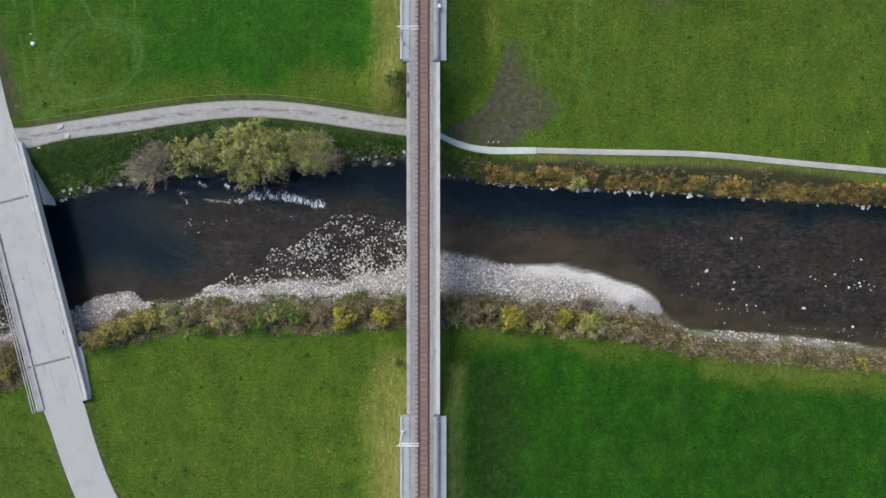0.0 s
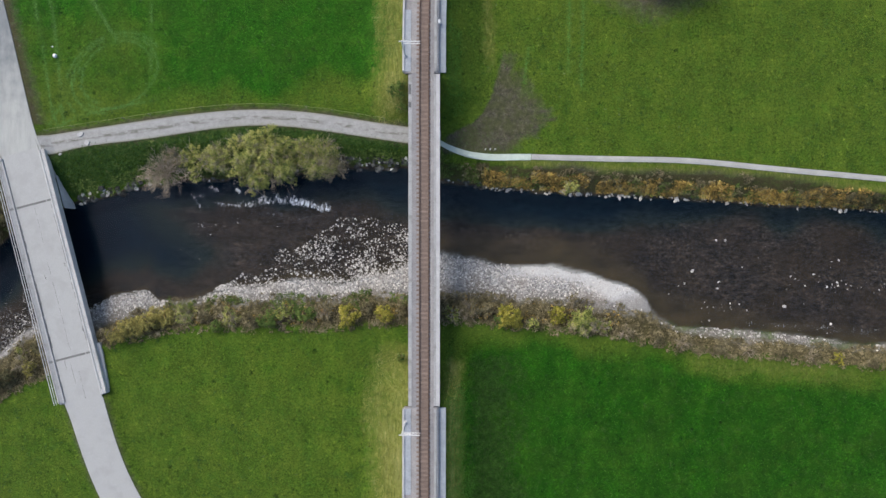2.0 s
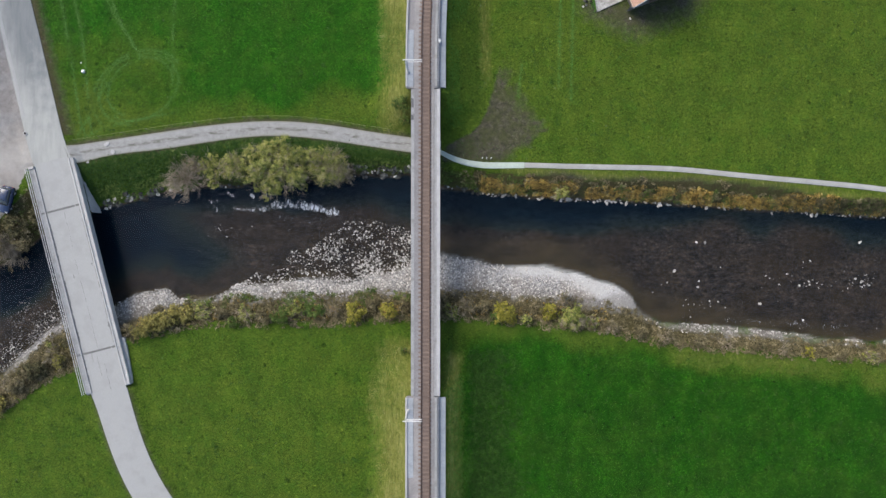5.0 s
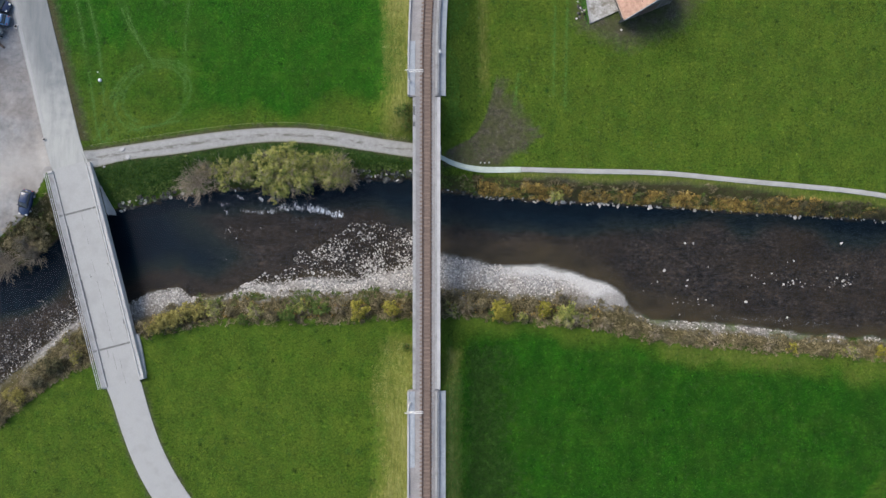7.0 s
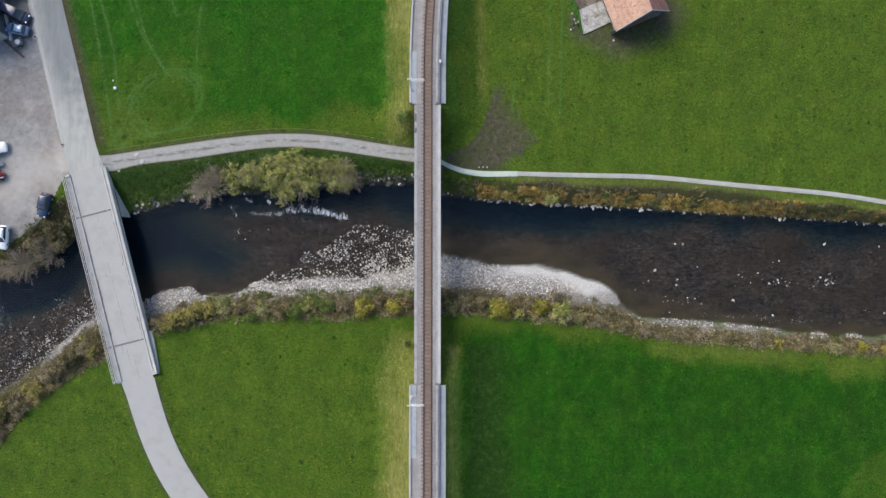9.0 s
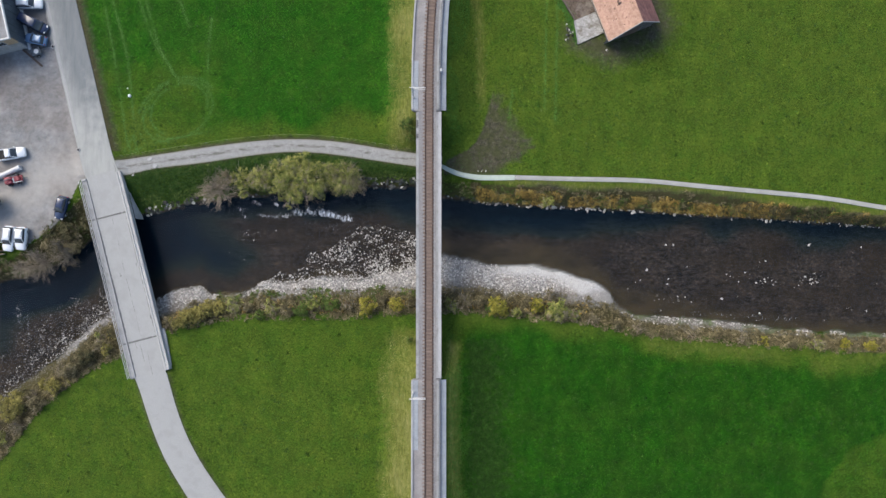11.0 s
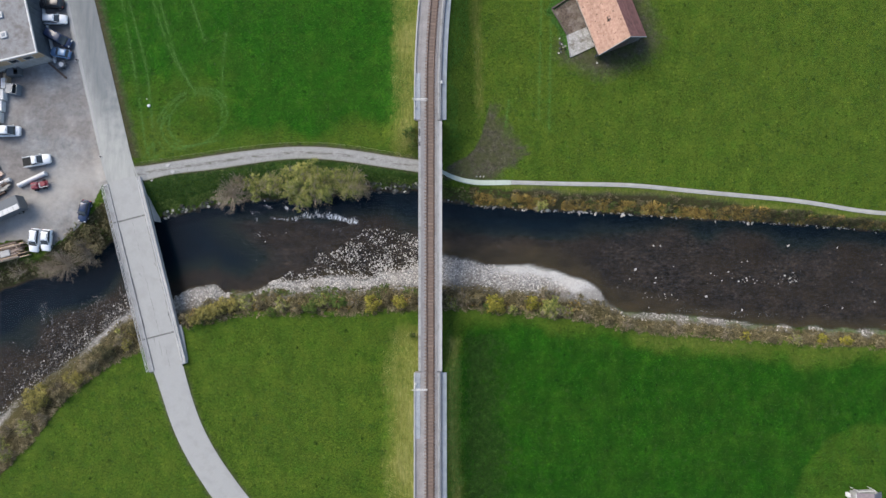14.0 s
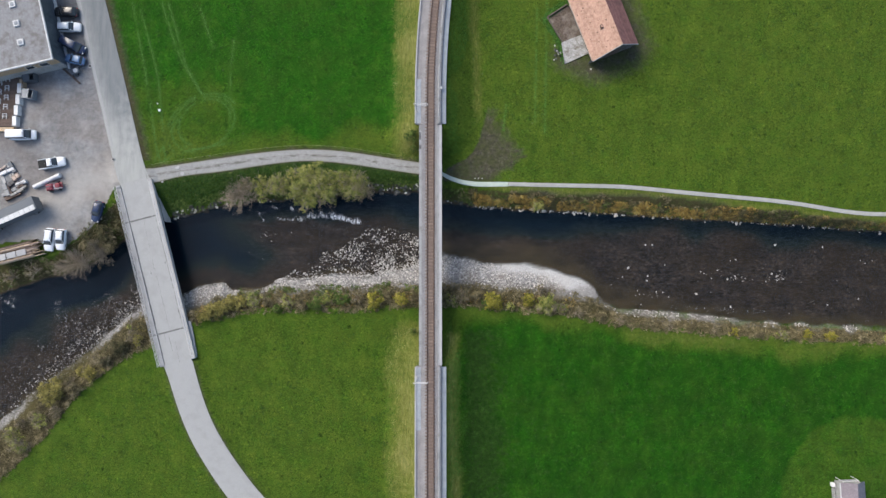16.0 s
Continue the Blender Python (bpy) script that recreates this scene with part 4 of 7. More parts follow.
tagged(strip("road_edge", "bridge_asphalt", EDGE_W, [(x + 0.55, y) for x, y in EDGE_W], 0.056, 0.8, level=lambda x, y: 0.05 + 0.5 * float(np.clip((30 - y) / 18, 0, 1)), thick=0.2), "paler worn edge strip between road and yard", "road", kind="structure")
tagged(strip("track_path", "track_gravel", rounded(PATH_N), rounded(PATH_S), 0.07, 0.6), "pale gravel farm track along the river bank", "path", kind="structure")
tagged(strip("path_slab", "path_slab", ((-1.2, 14.9), (0.6, 14.0), (2.8, 13.3), (5.5, 12.95), (11.35, 12.95)), ((-1.2, 14.2), (0.6, 13.2), (2.8, 12.45), (5.5, 12.05), (11.35, 12.1)), 0.10, 0.5), "pale greenish concrete footpath beside the river", "footpath", kind="structure")
EP = ((11.4, 12.55), (22.3, 12.25), (33.0, 12.1), (44.1, 10.9), (53.6, 10.05), (64.1, 9.05), (74.6, 7.15), (82, 6.65), (300, 6))
tagged(strip("path_gravel", "path", [(x, y + 0.37) for x, y in rounded(EP)], [(x, y - 0.37) for x, y in rounded(EP)], 0.07, 0.7), "narrow pale gravel footpath along the meadow", "footpath", kind="structure")

# ---- railway ----


def sweep(name, profile, material, y0, y1, parent, step=2.0, closed=True):
    """A profile of (across, up) swept along the railway's centre line."""
    n = max(2, int((y1 - y0) / step) + 1)
    verts, faces = [], []
    for y in np.linspace(y0, y1, n):
        c = float(track_x(y))
        s = float(track_x(y + 0.1) - track_x(y - 0.1)) / 0.2
        l = math.hypot(1, s)
        for a, b in profile:
            verts.append((c + a / l, y - a * s / l, b))
    k = len(profile)
    for i in range(n - 1):
        for j in range(k):
            q = (j + 1) % k
            faces.append((i * k + j, i * k + q, (i + 1) * k + q, (i + 1) * k + j))
    faces.append(tuple(range(k))[::-1])
    faces.append(tuple(range((n - 1) * k, n * k)))
    return raw(name, verts, faces, material, parent)


S_END, N_END, BASE = -20.4, 22.6, 4.0
viaduct = thing("railway_bridge", "narrow concrete railway bridge with pale edge beams over the river", "bridge")
sweep("deck", ((-2.02, 3.0), (2.02, 3.0), (2.02, 3.85), (-2.02, 3.85)), "concrete", S_END - 0.4, N_END + 0.4, viaduct)
for a in (-1.15, 1.15):
    sweep("girder", ((a - 0.35, 1.95), (a + 0.35, 1.95), (a + 0.35, 2.998), (a - 0.35, 2.998)), "concrete", S_END, N_END, viaduct)
sweep("edge_beam", ((-2.04, 3.4), (-1.60, 3.4), (-1.60, 4.34), (-2.04, 4.34)), "concrete", S_END, N_END, viaduct)
sweep("edge_beam", ((1.575, 3.4), (2.04, 3.4), (2.04, 4.40), (1.575, 4.40)), "concrete_light", S_END, N_END, viaduct)
sweep("cable_duct", ((1.26, 3.9), (1.56, 3.9), (1.56, 4.36), (1.26, 4.36)), "concrete", S_END, N_END, viaduct)
for y in (12.6, -6.8):
    pier = boxed(-3.1 - 1.7, -3.1 + 1.7, y - 0.45, y + 0.45, -4.2, 1.945, 0.12)
    part("pier", pier, "concrete", viaduct)
for y, s in ((N_END, 1), (S_END, -1)):
    part("abutment", boxed(-3.1 - 2.0, -3.1 + 2.0, min(y, y + s * 1.4), max(y, y + s * 1.4), -0.6, 2.99, 0.03), "concrete", viaduct)

railway = thing("railway_track", "single railway track with rust-brown sleepers on grey ballast", "railway track")
sweep("ballast", ((-1.602, 3.86), (1.24, 3.86), (1.24, 4.34), (0.86, 4.31), (0.72, 4.24), (-0.95, 4.245), (-1.602, 4.31)), "ballast", S_END - 0.2, N_END + 0.2, railway)
for y0, y1 in ((-420, S_END - 0.2), (N_END + 0.2, 420)):
    sweep("ballast", ((-2.6, 3.7), (1.94, 3.7), (1.94, 4.02), (1.70, 4.16), (0.88, 4.31), (0.72, 4.24), (-0.95, 4.235), (-1.7, 4.10), (-2.6, 4.05)), "ballast", y0, y1, railway)
sweep("ballast_middle", ((-0.56, 4.15), (0.56, 4.15), (0.50, 4.266), (-0.50, 4.266)), "rust_ballast", -420, 420, railway)
for a in (-0.6, 0.6):
    sweep("rail", ((a - 0.07, 4.28), (a + 0.07, 4.28), (a + 0.07, 4.30), (a + 0.02, 4.33), (a + 0.036, 4.40), (a + 0.036, 4.44), (a - 0.036, 4.44), (a - 0.036, 4.40), (a - 0.02, 4.33), (a - 0.07, 4.30)), "rail", -420, 420, railway)
slp = boxed(-1.0, 1.0, -0.125, 0.125, -0.07, 0.06, 0.015)
part("grating", boxed(-5.12, -4.78, 20.0, 21.3, 4.341, 4.352), "tar", viaduct)
part("grating", boxed(-5.12, -4.78, 18.3, 19.0, 4.341, 4.352), "tar", viaduct)
me = bpy.data.meshes.new("sleeper")
slp.to_mesh(me)
slp.free()
me.materials.append(M["sleeper"])
for i in range(-88, 100):
    y = i * 0.6
    s = new("sleeper", me)
    s.parent = railway
    s.matrix_world = pose(float(track_x(y)), y, 4.225, 0, 0, -math.degrees(math.atan(float(track_x(y + 0.1) - track_x(y - 0.1)) / 0.2)))

# retaining kerbs and slabs on the banks beyond the bridge
for y0, y1, nm in ((N_END + 0.42, 420, "north"), (-420, S_END - 0.42, "south")):
    kerb = thing("bank_kerb", "pale blue-grey concrete edging along the railway bank", "retaining wall")
    sweep("west_wall", ((-2.82, 2.4), (-2.58, 2.4), (-2.58, 4.28), (-2.82, 4.28)), "concrete_light", y0, y1, kerb)
    sweep("walkway", ((-2.578, 3.9), (-1.72, 3.9), (-1.72, 4.15), (-2.578, 4.15)), "concrete_blue", max(y0, -32), min(y1, 31) if y0 > 0 else y1, kerb)
    sweep("east_slab", ((1.95, 2.4), (2.82, 2.4), (2.82, 3.75), (1.95, 3.75)), "concrete_blue", y0, y1, kerb)
    sweep("cable_duct", ((1.30, 3.9), (1.62, 3.9), (1.62, 4.34), (1.30, 4.34)), "concrete", y0, y1, kerb)
    sweep("handrail", ((1.74, 4.9), (1.80, 4.9), (1.80, 4.96), (1.74, 4.96)), "galv", max(y0, -60), min(y1, 60), kerb)
    for y in np.arange(max(y0, -60) + 0.3, min(y1, 60), 2.5):
        c = float(track_x(y)) + 1.77
        part("post", rod(bmesh.new(), (c, y, 3.7), (c, y, 4.93), 0.03), "galv", kerb)

# catenary masts
for y in (25.1, -22.6):
    x = float(track_x(y)) - 2.5
    mast = thing("catenary_mast", "white galvanised catenary mast with a bracket arm beside the track", "mast", (x, y, 4.15), group="masts along the railway")
    part("base", boxed(-0.26, 0.26, -0.26, 0.26, -0.6, 0.14, 0.04), "concrete_light", mast)
    part("pole", rod(bmesh.new(), (0, 0, 0.1), (0, 0, 5.2), 0.11, 0.08, 8), "white_trim", mast)
    part("bracket", rod(bmesh.new(), (-0.35, 0, 5.05), (2.2, 0, 5.1), 0.06), "white_trim", mast)
    part("bracket", rod(bmesh.new(), (-0.1, 0, 4.25), (2.2, 0, 4.3), 0.045), "white_trim", mast)
    part("strut", rod(bmesh.new(), (0.05, 0, 4.3), (1.5, 0, 5.05), 0.025), "white_trim", mast)
    part("insulator", rod(bmesh.new(), (0.3, 0, 5.06), (0.65, 0, 5.07), 0.09, sides=8), "white_trim", mast)

# ---- road bridge ----
ux, uy = 0.2506, -0.9681
OX, OY = -61.71, 11.76
BL = 34.1
bang = math.degrees(math.atan2(uy, ux))
road_bridge = thing("road_bridge", "pale concrete road bridge with pavement and steel railings over the river", "bridge", (OX, OY, DECK), bang)
# local axes: x runs along the bridge towards the south, y across towards the east
part("deck", boxed(-0.2, BL + 0.2, 0.0, 6.72, -0.75, -0.02, 0.03), "concrete", road_bridge)
part("carriageway", boxed(-0.6, BL + 0.6, 0.93, 5.92, -0.018, 0.03), "bridge_asphalt", road_bridge)
part("pavement", boxed(0.0, BL, 0.12, 0.66, -0.018, 0.14, 0.02), "concrete", road_bridge)
part("kerb", boxed(0.0, BL, 0.66, 0.84, -0.018, 0.17, 0.02), "concrete_light", road_bridge)
part("gutter", boxed(0.0, BL, 0.842, 0.928, -0.018, 0.012), "tar", road_bridge)
part("kerb", boxed(-0.2, BL + 0.1, 5.94, 6.16, -0.018, 0.16, 0.02), "concrete_light", road_bridge)
part("edge_beam", boxed(-0.2, BL + 0.1, 6.24, 6.74, -0.76, 0.14, 0.03), "concrete_light", road_bridge)
part("edge_beam", boxed(0.0, BL, -0.06, 0.10, -0.76, 0.20, 0.02), "concrete_light", road_bridge)
for s in (6.75, 28.3):
    for a, b in ((0.13, 0.83), (1.0, 5.2), (5.32, 6.1)):
        part("joint", boxed(s - 0.15, s + 0.15, a, b, 0.02 if a > 0.5 else 0.13, 0.036 if a > 0.5 else 0.146), "joint", road_bridge)


def wobbly(s0, s1, y, w, seed, step=0.45, gap=0.0):
    """A thin crooked band along the bridge: tar pressed out of a joint, or a crack."""
    rs = random.Random(seed)
    bm = bmesh.new()
    n = max(2, int((s1 - s0) / step))
    rows = []
    drift = 0.0
    for i in range(n + 1):
        drift = 0.7 * drift + rs.uniform(-0.03, 0.03)
        k = w * rs.uniform(0.25, 1.3)
        t = s0 + (s1 - s0) * i / n
        rows.append([bm.verts.new((t, y + drift - k / 2, 0.035)), bm.verts.new((t, y + drift + k / 2, 0.035))])
    for p, q in zip(rows[:-1], rows[1:]):
        if rs.random() >= gap:
            bm.faces.new((p[0], q[0], q[1], p[1]))
    for v in [v for v in bm.verts if not v.link_faces]:
        bm.verts.remove(v)
    return bm


part("gutter_tar", wobbly(8.5, 26.5, 0.97, 0.17, 1, gap=0.12), "tar", road_bridge)
part("gutter_tar", wobbly(28.5, 34.0, 0.96, 0.08, 2, gap=0.2), "joint", road_bridge)
part("gutter_tar", wobbly(7.5, 27.6, 5.80, 0.10, 3, gap=0.25), "joint", road_bridge)
part("crack", wobbly(14.5, 27.8, 3.30, 0.05, 4, gap=0.15), "joint", road_bridge)
part("crack", wobbly(7.4, 14.0, 3.42, 0.03, 5, gap=0.5), "joint", road_bridge)
part("crack", wobbly(28.6, 32.0, 2.9, 0.05, 6, gap=0.25), "joint", road_bridge)
part("crack", wobbly(30.4, 34.3, 3.75, 0.06, 7, gap=0.1), "joint", road_bridge)
part("crack", wobbly(28.5, 29.8, 2.2, 0.05, 8, gap=0.2), "joint", road_bridge)
for a, b, y, w in ((15.6, 16.1, 5.55, 0.16), (24.6, 25.3, 5.72, 0.22), (25.0, 25.7, 0.98, 0.24), (16.6, 17.2, 2.5, 0.10), (16.9, 17.1, 2.62, 0.10)):
    part("stain", wobbly(a, b, y, w, int(a * 10), 0.15), "tar", road_bridge)
for side, y, a, b in (("west", 0.02, 0.0, BL), ("east", 6.60, 0.5, BL + 0.1)):
    for z in (0.62, 1.05):
        part("rail", boxed(a, b, y - 0.028, y + 0.028, z, z + 0.05), "rail_zinc", road_bridge)
    for s in np.arange(a + 0.1, b, 1.98):
        part("post", boxed(s - 0.018, s + 0.018, y - 0.02, y + 0.02, 0.05, 1.06), "rail_zinc", road_bridge)
for s0 in (3.6, 28.6):
    part("abutment", boxed(s0 if s0 > 9 else s0 - 3, s0 + 3 if s0 > 9 else s0, 0.3, 6.6, -4.4, -0.76), "concrete", road_bridge)
for outline, z0, z1, mat_ in (([(3.4, 6.76), (8.0, 6.76), (8.15, 6.92), (7.5, 6.94), (5.4, 6.82)], -3.2, -0.9, "concrete_light"), ([(27.3, 6.76), (33.9, 6.76), (33.7, 6.9), (28.6, 7.25), (27.4, 7.2)], -3.0, -0.35, "concrete_light")):
    part("wing_wall", prism(outline, z0, z1), mat_, road_bridge)
part("end_block", boxed(BL - 0.5, BL + 0.12, 6.20, 6.78, -0.76, 0.3, 0.03), "concrete_light", road_bridge)
part("end_block", boxed(-0.35, 0.0, 0.0, 0.85, -0.76, 0.32, 0.05), "concrete_light", road_bridge)

# ---- plants ----
RNG = np.random.RandomState(11)


def leaf_cloud(centres, radii, count, size, flat=0.55, shell=0.55, seed=0, clump=20, loose=0.10):
    """Leaves as small bent quads scattered through the outer part of several lobes; each leaf its own island."""
    rs = np.random.RandomState(seed)
    centres, radii = np.array(centres, float), np.array(radii, float)
    vol = radii.prod(1) ** (2 / 3)
    pick = rs.choice(len(centres), count, p=vol / vol.sum())
    d = rs.normal(size=(count, 3))
    d /= np.linalg.norm(d, axis=1)[:, None]
    d[:, 2] = np.where(d[:, 2] < -0.35, -d[:, 2], d[:, 2])
    # clumps: leaves gather round a few hundred twigs
    twigs = max(8, count // clump)
    td = rs.normal(size=(twigs, 3))
    td /= np.linalg.norm(td, axis=1)[:, None]
    td[:, 2] = np.where(td[:, 2] < -0.3, -td[:, 2], td[:, 2])
    tr = shell + (1.12 - shell) * rs.rand(twigs) ** 0.8
    tp = rs.choice(len(centres), twigs, p=vol / vol.sum())
    t = rs.randint(0, twigs, count)
    p = centres[tp[t]] + td[t] * radii[tp[t]] * tr[t][:, None] + rs.normal(size=(count, 3)) * loose * radii[tp[t]].mean(1)[:, None]
    n = rs.normal(size=(count, 3)) * flat + np.array([0, 0, 1.0]) + 0.5 * td[t]
    n /= np.linalg.norm(n, axis=1)[:, None]
    a = np.cross(n, rs.normal(size=(count, 3)))
    a /= np.linalg.norm(a, axis=1)[:, None]
    b = np.cross(n, a)
    s = (size * (0.6 + 0.8 * rs.rand(count)))[:, None]
    v = np.stack([p - a * s, p - b * s * 0.5 + n * s * 0.15, p + a * s, p + b * s * 0.5 + n * s * 0.15], 1).reshape(-1, 3)
    f = np.arange(4 * count).reshape(-1, 4)
    return v, f


def mesh_of(name, v, f, material, parent):
    me = bpy.data.meshes.new(name)
    me.from_pydata(np.asarray(v).tolist(), [], np.asarray(f).tolist())
    me.materials.append(M[material])
    ob = new(name, me)
    ob.parent = parent
    return ob


def limbs(seed, height_, spread_, count, r0, tip=0.012, rise=0.5):
    """A short trunk that splits into tapering, slightly crooked limbs, all in one mesh."""
    rs = random.Random(seed)
    bm = bmesh.new()
    fork = height_ * 0.28
    rod(bm, (0, 0, -0.4), (0, 0, fork), r0, r0 * 0.75, 7)
    for i in range(count):
        a = 2 * math.pi * (i + rs.random() * 0.8) / count
        p, r = Vector((0, 0, fork * rs.uniform(0.5, 1.0))), r0 * rs.uniform(0.35, 0.6)
        tilt = rs.uniform(0.25, 1.0)
        d = Vector((math.cos(a) * tilt * spread_, math.sin(a) * tilt * spread_, (height_ - fork) * rs.uniform(rise, 1.0)))
        for k in range(3):
            q = p + d / 3 + Vector((rs.uniform(-1, 1), rs.uniform(-1, 1), rs.uniform(-0.4, 0.4))) * 0.12 * d.length / 3
            rod(bm, p, q, r, max(tip, r * 0.6), 5)
            if k:
                for _ in range(2):
                    e = q + Vector((rs.uniform(-1, 1), rs.uniform(-1, 1), rs.uniform(-0.1, 0.7))) * 0.3 * d.length / 2
                    rod(bm, p.lerp(q, rs.random()), e, r * 0.35, tip * 0.7, 4)
            p, r = q, max(tip, r * 0.6)
    return bm


def tree(name, x, y, r, h, material, label, category, leaves, size=0.13, seed=0, group="", lobes=7, oval=1.0):
    rs = random.Random(seed)
    z = at_height(x, y)
    ob = thing(name, label, category, (x, y, z), rs.uniform(0, 360) if oval == 1 else 0, group)
    part("trunk", limbs(seed, h * 0.8, r * 0.8, 7, max(0.05, 0.035 * h)), "bark", ob)
    big = lobes > 9
    cs, rr = [(0, 0, h * (0.45 if big else 0.62))], [(r * (0.5 if big else 0.62), r * (0.5 if big else 0.62), h * (0.3 if big else 0.36))]
    for i in range(lobes):
        a = 2 * math.pi * (i * 0.382 + 0.15 * rs.random()) if big else 2 * math.pi * (i + rs.random()) / lobes
        k = (0.15 + 0.75 * ((i + 0.5) / lobes) ** 0.6) if big else rs.uniform(0.42, 0.72)
        q = rs.uniform(0.17, 0.30) * r if big else rs.uniform(0.30, 0.46) * r
        cs.append((math.cos(a) * r * k, math.sin(a) * r * k, h * (rs.uniform(0.55, 0.95) - 0.38 * k if big else rs.uniform(0.32, 0.72))))
        rr.append((q, q, q * rs.uniform(0.6, 1.0)))
    cs, rr = [(a, b * oval, c) for a, b, c in cs], [(a, b * (0.5 + 0.5 * oval), c) for a, b, c in rr]
    v, f = leaf_cloud(cs, rr, leaves, size, seed=seed, clump=44 if big else 20, loose=0.12 if big else 0.10)
    mesh_of("crown", v, f, material, ob)
    if material == "willow":
        brushwood(r * 0.95, h * 0.96, int(45 * r), seed + 500, ob, oval)
    return ob


def brushwood(r, h, stems, seed, parent, oval=1.0):
    """Many thin stems that fan out from one stool, each with side twigs."""
    rs = np.random.RandomState(seed)
    v, f = [], []

    def ribbon(p, q, w0, w1):
        d = q - p
        s = np.cross(d, (0, 0, 1.0))
        s /= np.linalg.norm(s) + 1e-6
        u = np.cross(s, d)
        u /= np.linalg.norm(u) + 1e-6
        o = len(v)
        for base, w in ((p, w0), (q, w1)):
            for k in range(3):
                a = 2 * math.pi * k / 3
                v.append(base + w * (math.cos(a) * s + math.sin(a) * u))
        for k in range(3):
            f.append((o + k, o + (k + 1) % 3, o + 3 + (k + 1) % 3, o + 3 + k))

    for i in range(max(8, stems // 5)):
        a, lean = rs.rand() * 2 * math.pi, 0.25 + 0.75 * rs.rand() ** 0.7
        p = np.array([math.cos(a), math.sin(a), 0]) * r * 0.10 * rs.rand()
        tip = np.array([math.cos(a) * r * lean, math.sin(a) * r * lean * oval, h * (1.05 - 0.55 * lean**2) * (0.7 + 0.3 * rs.rand())])
        chain = [p + (tip - p) * k / 4 + np.array([0, 0, 0.16 * h * math.sin(math.pi * k / 4)]) + rs.normal(size=3) * 0.035 * r * (k > 0) for k in range(5)]
        for k in range(4):
            ribbon(chain[k], chain[k + 1], 0.034 - 0.006 * k, 0.028 - 0.006 * k)
        for _ in range(8):
            k = rs.randint(1, 4)
            o = chain[k] + (chain[k + 1] - chain[k]) * rs.rand()
            d = (tip - p) * (0.16 + 0.2 * rs.rand()) + rs.normal(size=3) * r * 0.12
            ribbon(o, o + d, 0.017, 0.009)
            for _ in range(3):
                q = o + d * (0.35 + 0.6 * rs.rand())
                ribbon(q, q + d * 0.35 + rs.normal(size=3) * r * 0.06, 0.012, 0.006)
    return mesh_of("brushwood", v, f, "twig", parent)


def bare_shrub(x, y, r, h, label, seed, stems=150, group="", leaves=0, leafmat="rustleaf"):
    """A leafless or half-bare shrub."""
    ob = thing("bare_shrub", label, "shrub", (x, y, at_height(x, y)), 0, group)
    brushwood(r, h, stems, seed, ob)
    if leaves:
        lv, lf = leaf_cloud([(0, 0, h * 0.55)], [(r * 0.9, r * 0.9, h * 0.45)], leaves, 0.08, seed=seed)
        mesh_of("foliage", lv, lf, leafmat, ob)
    return ob


# the trees on the north bank, up-stream of the railway
tree("willow_tree", -25.2, 12.2, 5.2, 4.6, "willow", "broad yellow-green willow leaning over the river bank", "tree", 34000, 0.082, 1, lobes=30, oval=0.72)
tree("willow_tree", -26.6, 9.9, 2.7, 2.8, "willow", "green willow bush hanging over the water", "tree", 8000, 0.082, 3, lobes=11)
tree("willow_tree", -22.4, 10.6, 2.3, 2.8, "willow", "yellow-green willow bush at the water's edge", "tree", 6000, 0.082, 2, lobes=10)
tree("willow_tree", -34.6, 12.0, 2.7, 3.0, "willow", "rounded yellow-green willow bush on the bank", "tree", 8500, 0.082, 4, lobes=12)
bare_shrub(-31.3, 12.4, 2.2, 3.0, "half-bare brown and yellow willow shrub", 5, 260, leaves=3000, leafmat="willow")
bare_shrub(-39.3, 10.5, 3.0, 2.3, "bare pinkish-brown willow shrub above the river", 6, 420)
bare_shrub(-17.6, 12.5, 3.0, 3.0, "half-bare brown willow shrub over the water", 7, 340, leaves=4200, leafmat="willow")
bare_shrub(-15.8, 11.5, 1.9, 2.6, "bare brown shrub beside quarry stones", 8, 200, leaves=1100, leafmat="rustleaf")
bare_shrub(-19.8, 13.4, 1.7, 2.8, "brown thinning shrub behind the willows", 9, 180, leaves=1800, leafmat="willow")
bare_shrub(-37.4, 12.6, 1.7, 2.0, "small brown shrub beside the gravel track", 10, 160, leaves=700, leafmat="rustleaf")
bare_shrub(-69.6, -2.1, 3.0, 3.0, "bare pale grey shrub over the river", 12, 380)
bare_shrub(-66.0, 0.6, 2.0, 2.6, "bare grey-brown shrub beside the parking yard", 13, 160, leaves=300)
bare_shrub(-77.8, -3.8, 1.6, 1.8, "low bare shrub on the river bank", 14, 110, leaves=200)
bare_shrub(-82.0, -4.8, 1.7, 1.8, "low brown shrub on the river bank", 15, 110, leaves=400)
tree("bush", -63.9, 1.6, 2.2, 2.4, "rustleaf", "dull olive-brown bush on the bank below the yard", "bush", 2600, 0.1, 94, group="bank bushes")
bare_shrub(-72.4, -3.2, 1.9, 2.2, "bare grey-brown shrub below the parked cars", 95, 160, leaves=250)
bare_shrub(-65.4, -0.8, 2.3, 2.6, "bare pale shrub leaning over the water", 96, 220, leaves=250)
tree("bush", -64.2, 3.6, 1.9, 2.4, "oliveleaf", "dark olive bush beside the road bridge", "bush", 1800, 0.11, 16, group="bank bushes")
tree("bush", -67.4, 0.9, 1.7, 2.0, "rustleaf", "olive-brown bush below the parked cars", "bush", 2200, 0.1, 97, group="bank bushes")
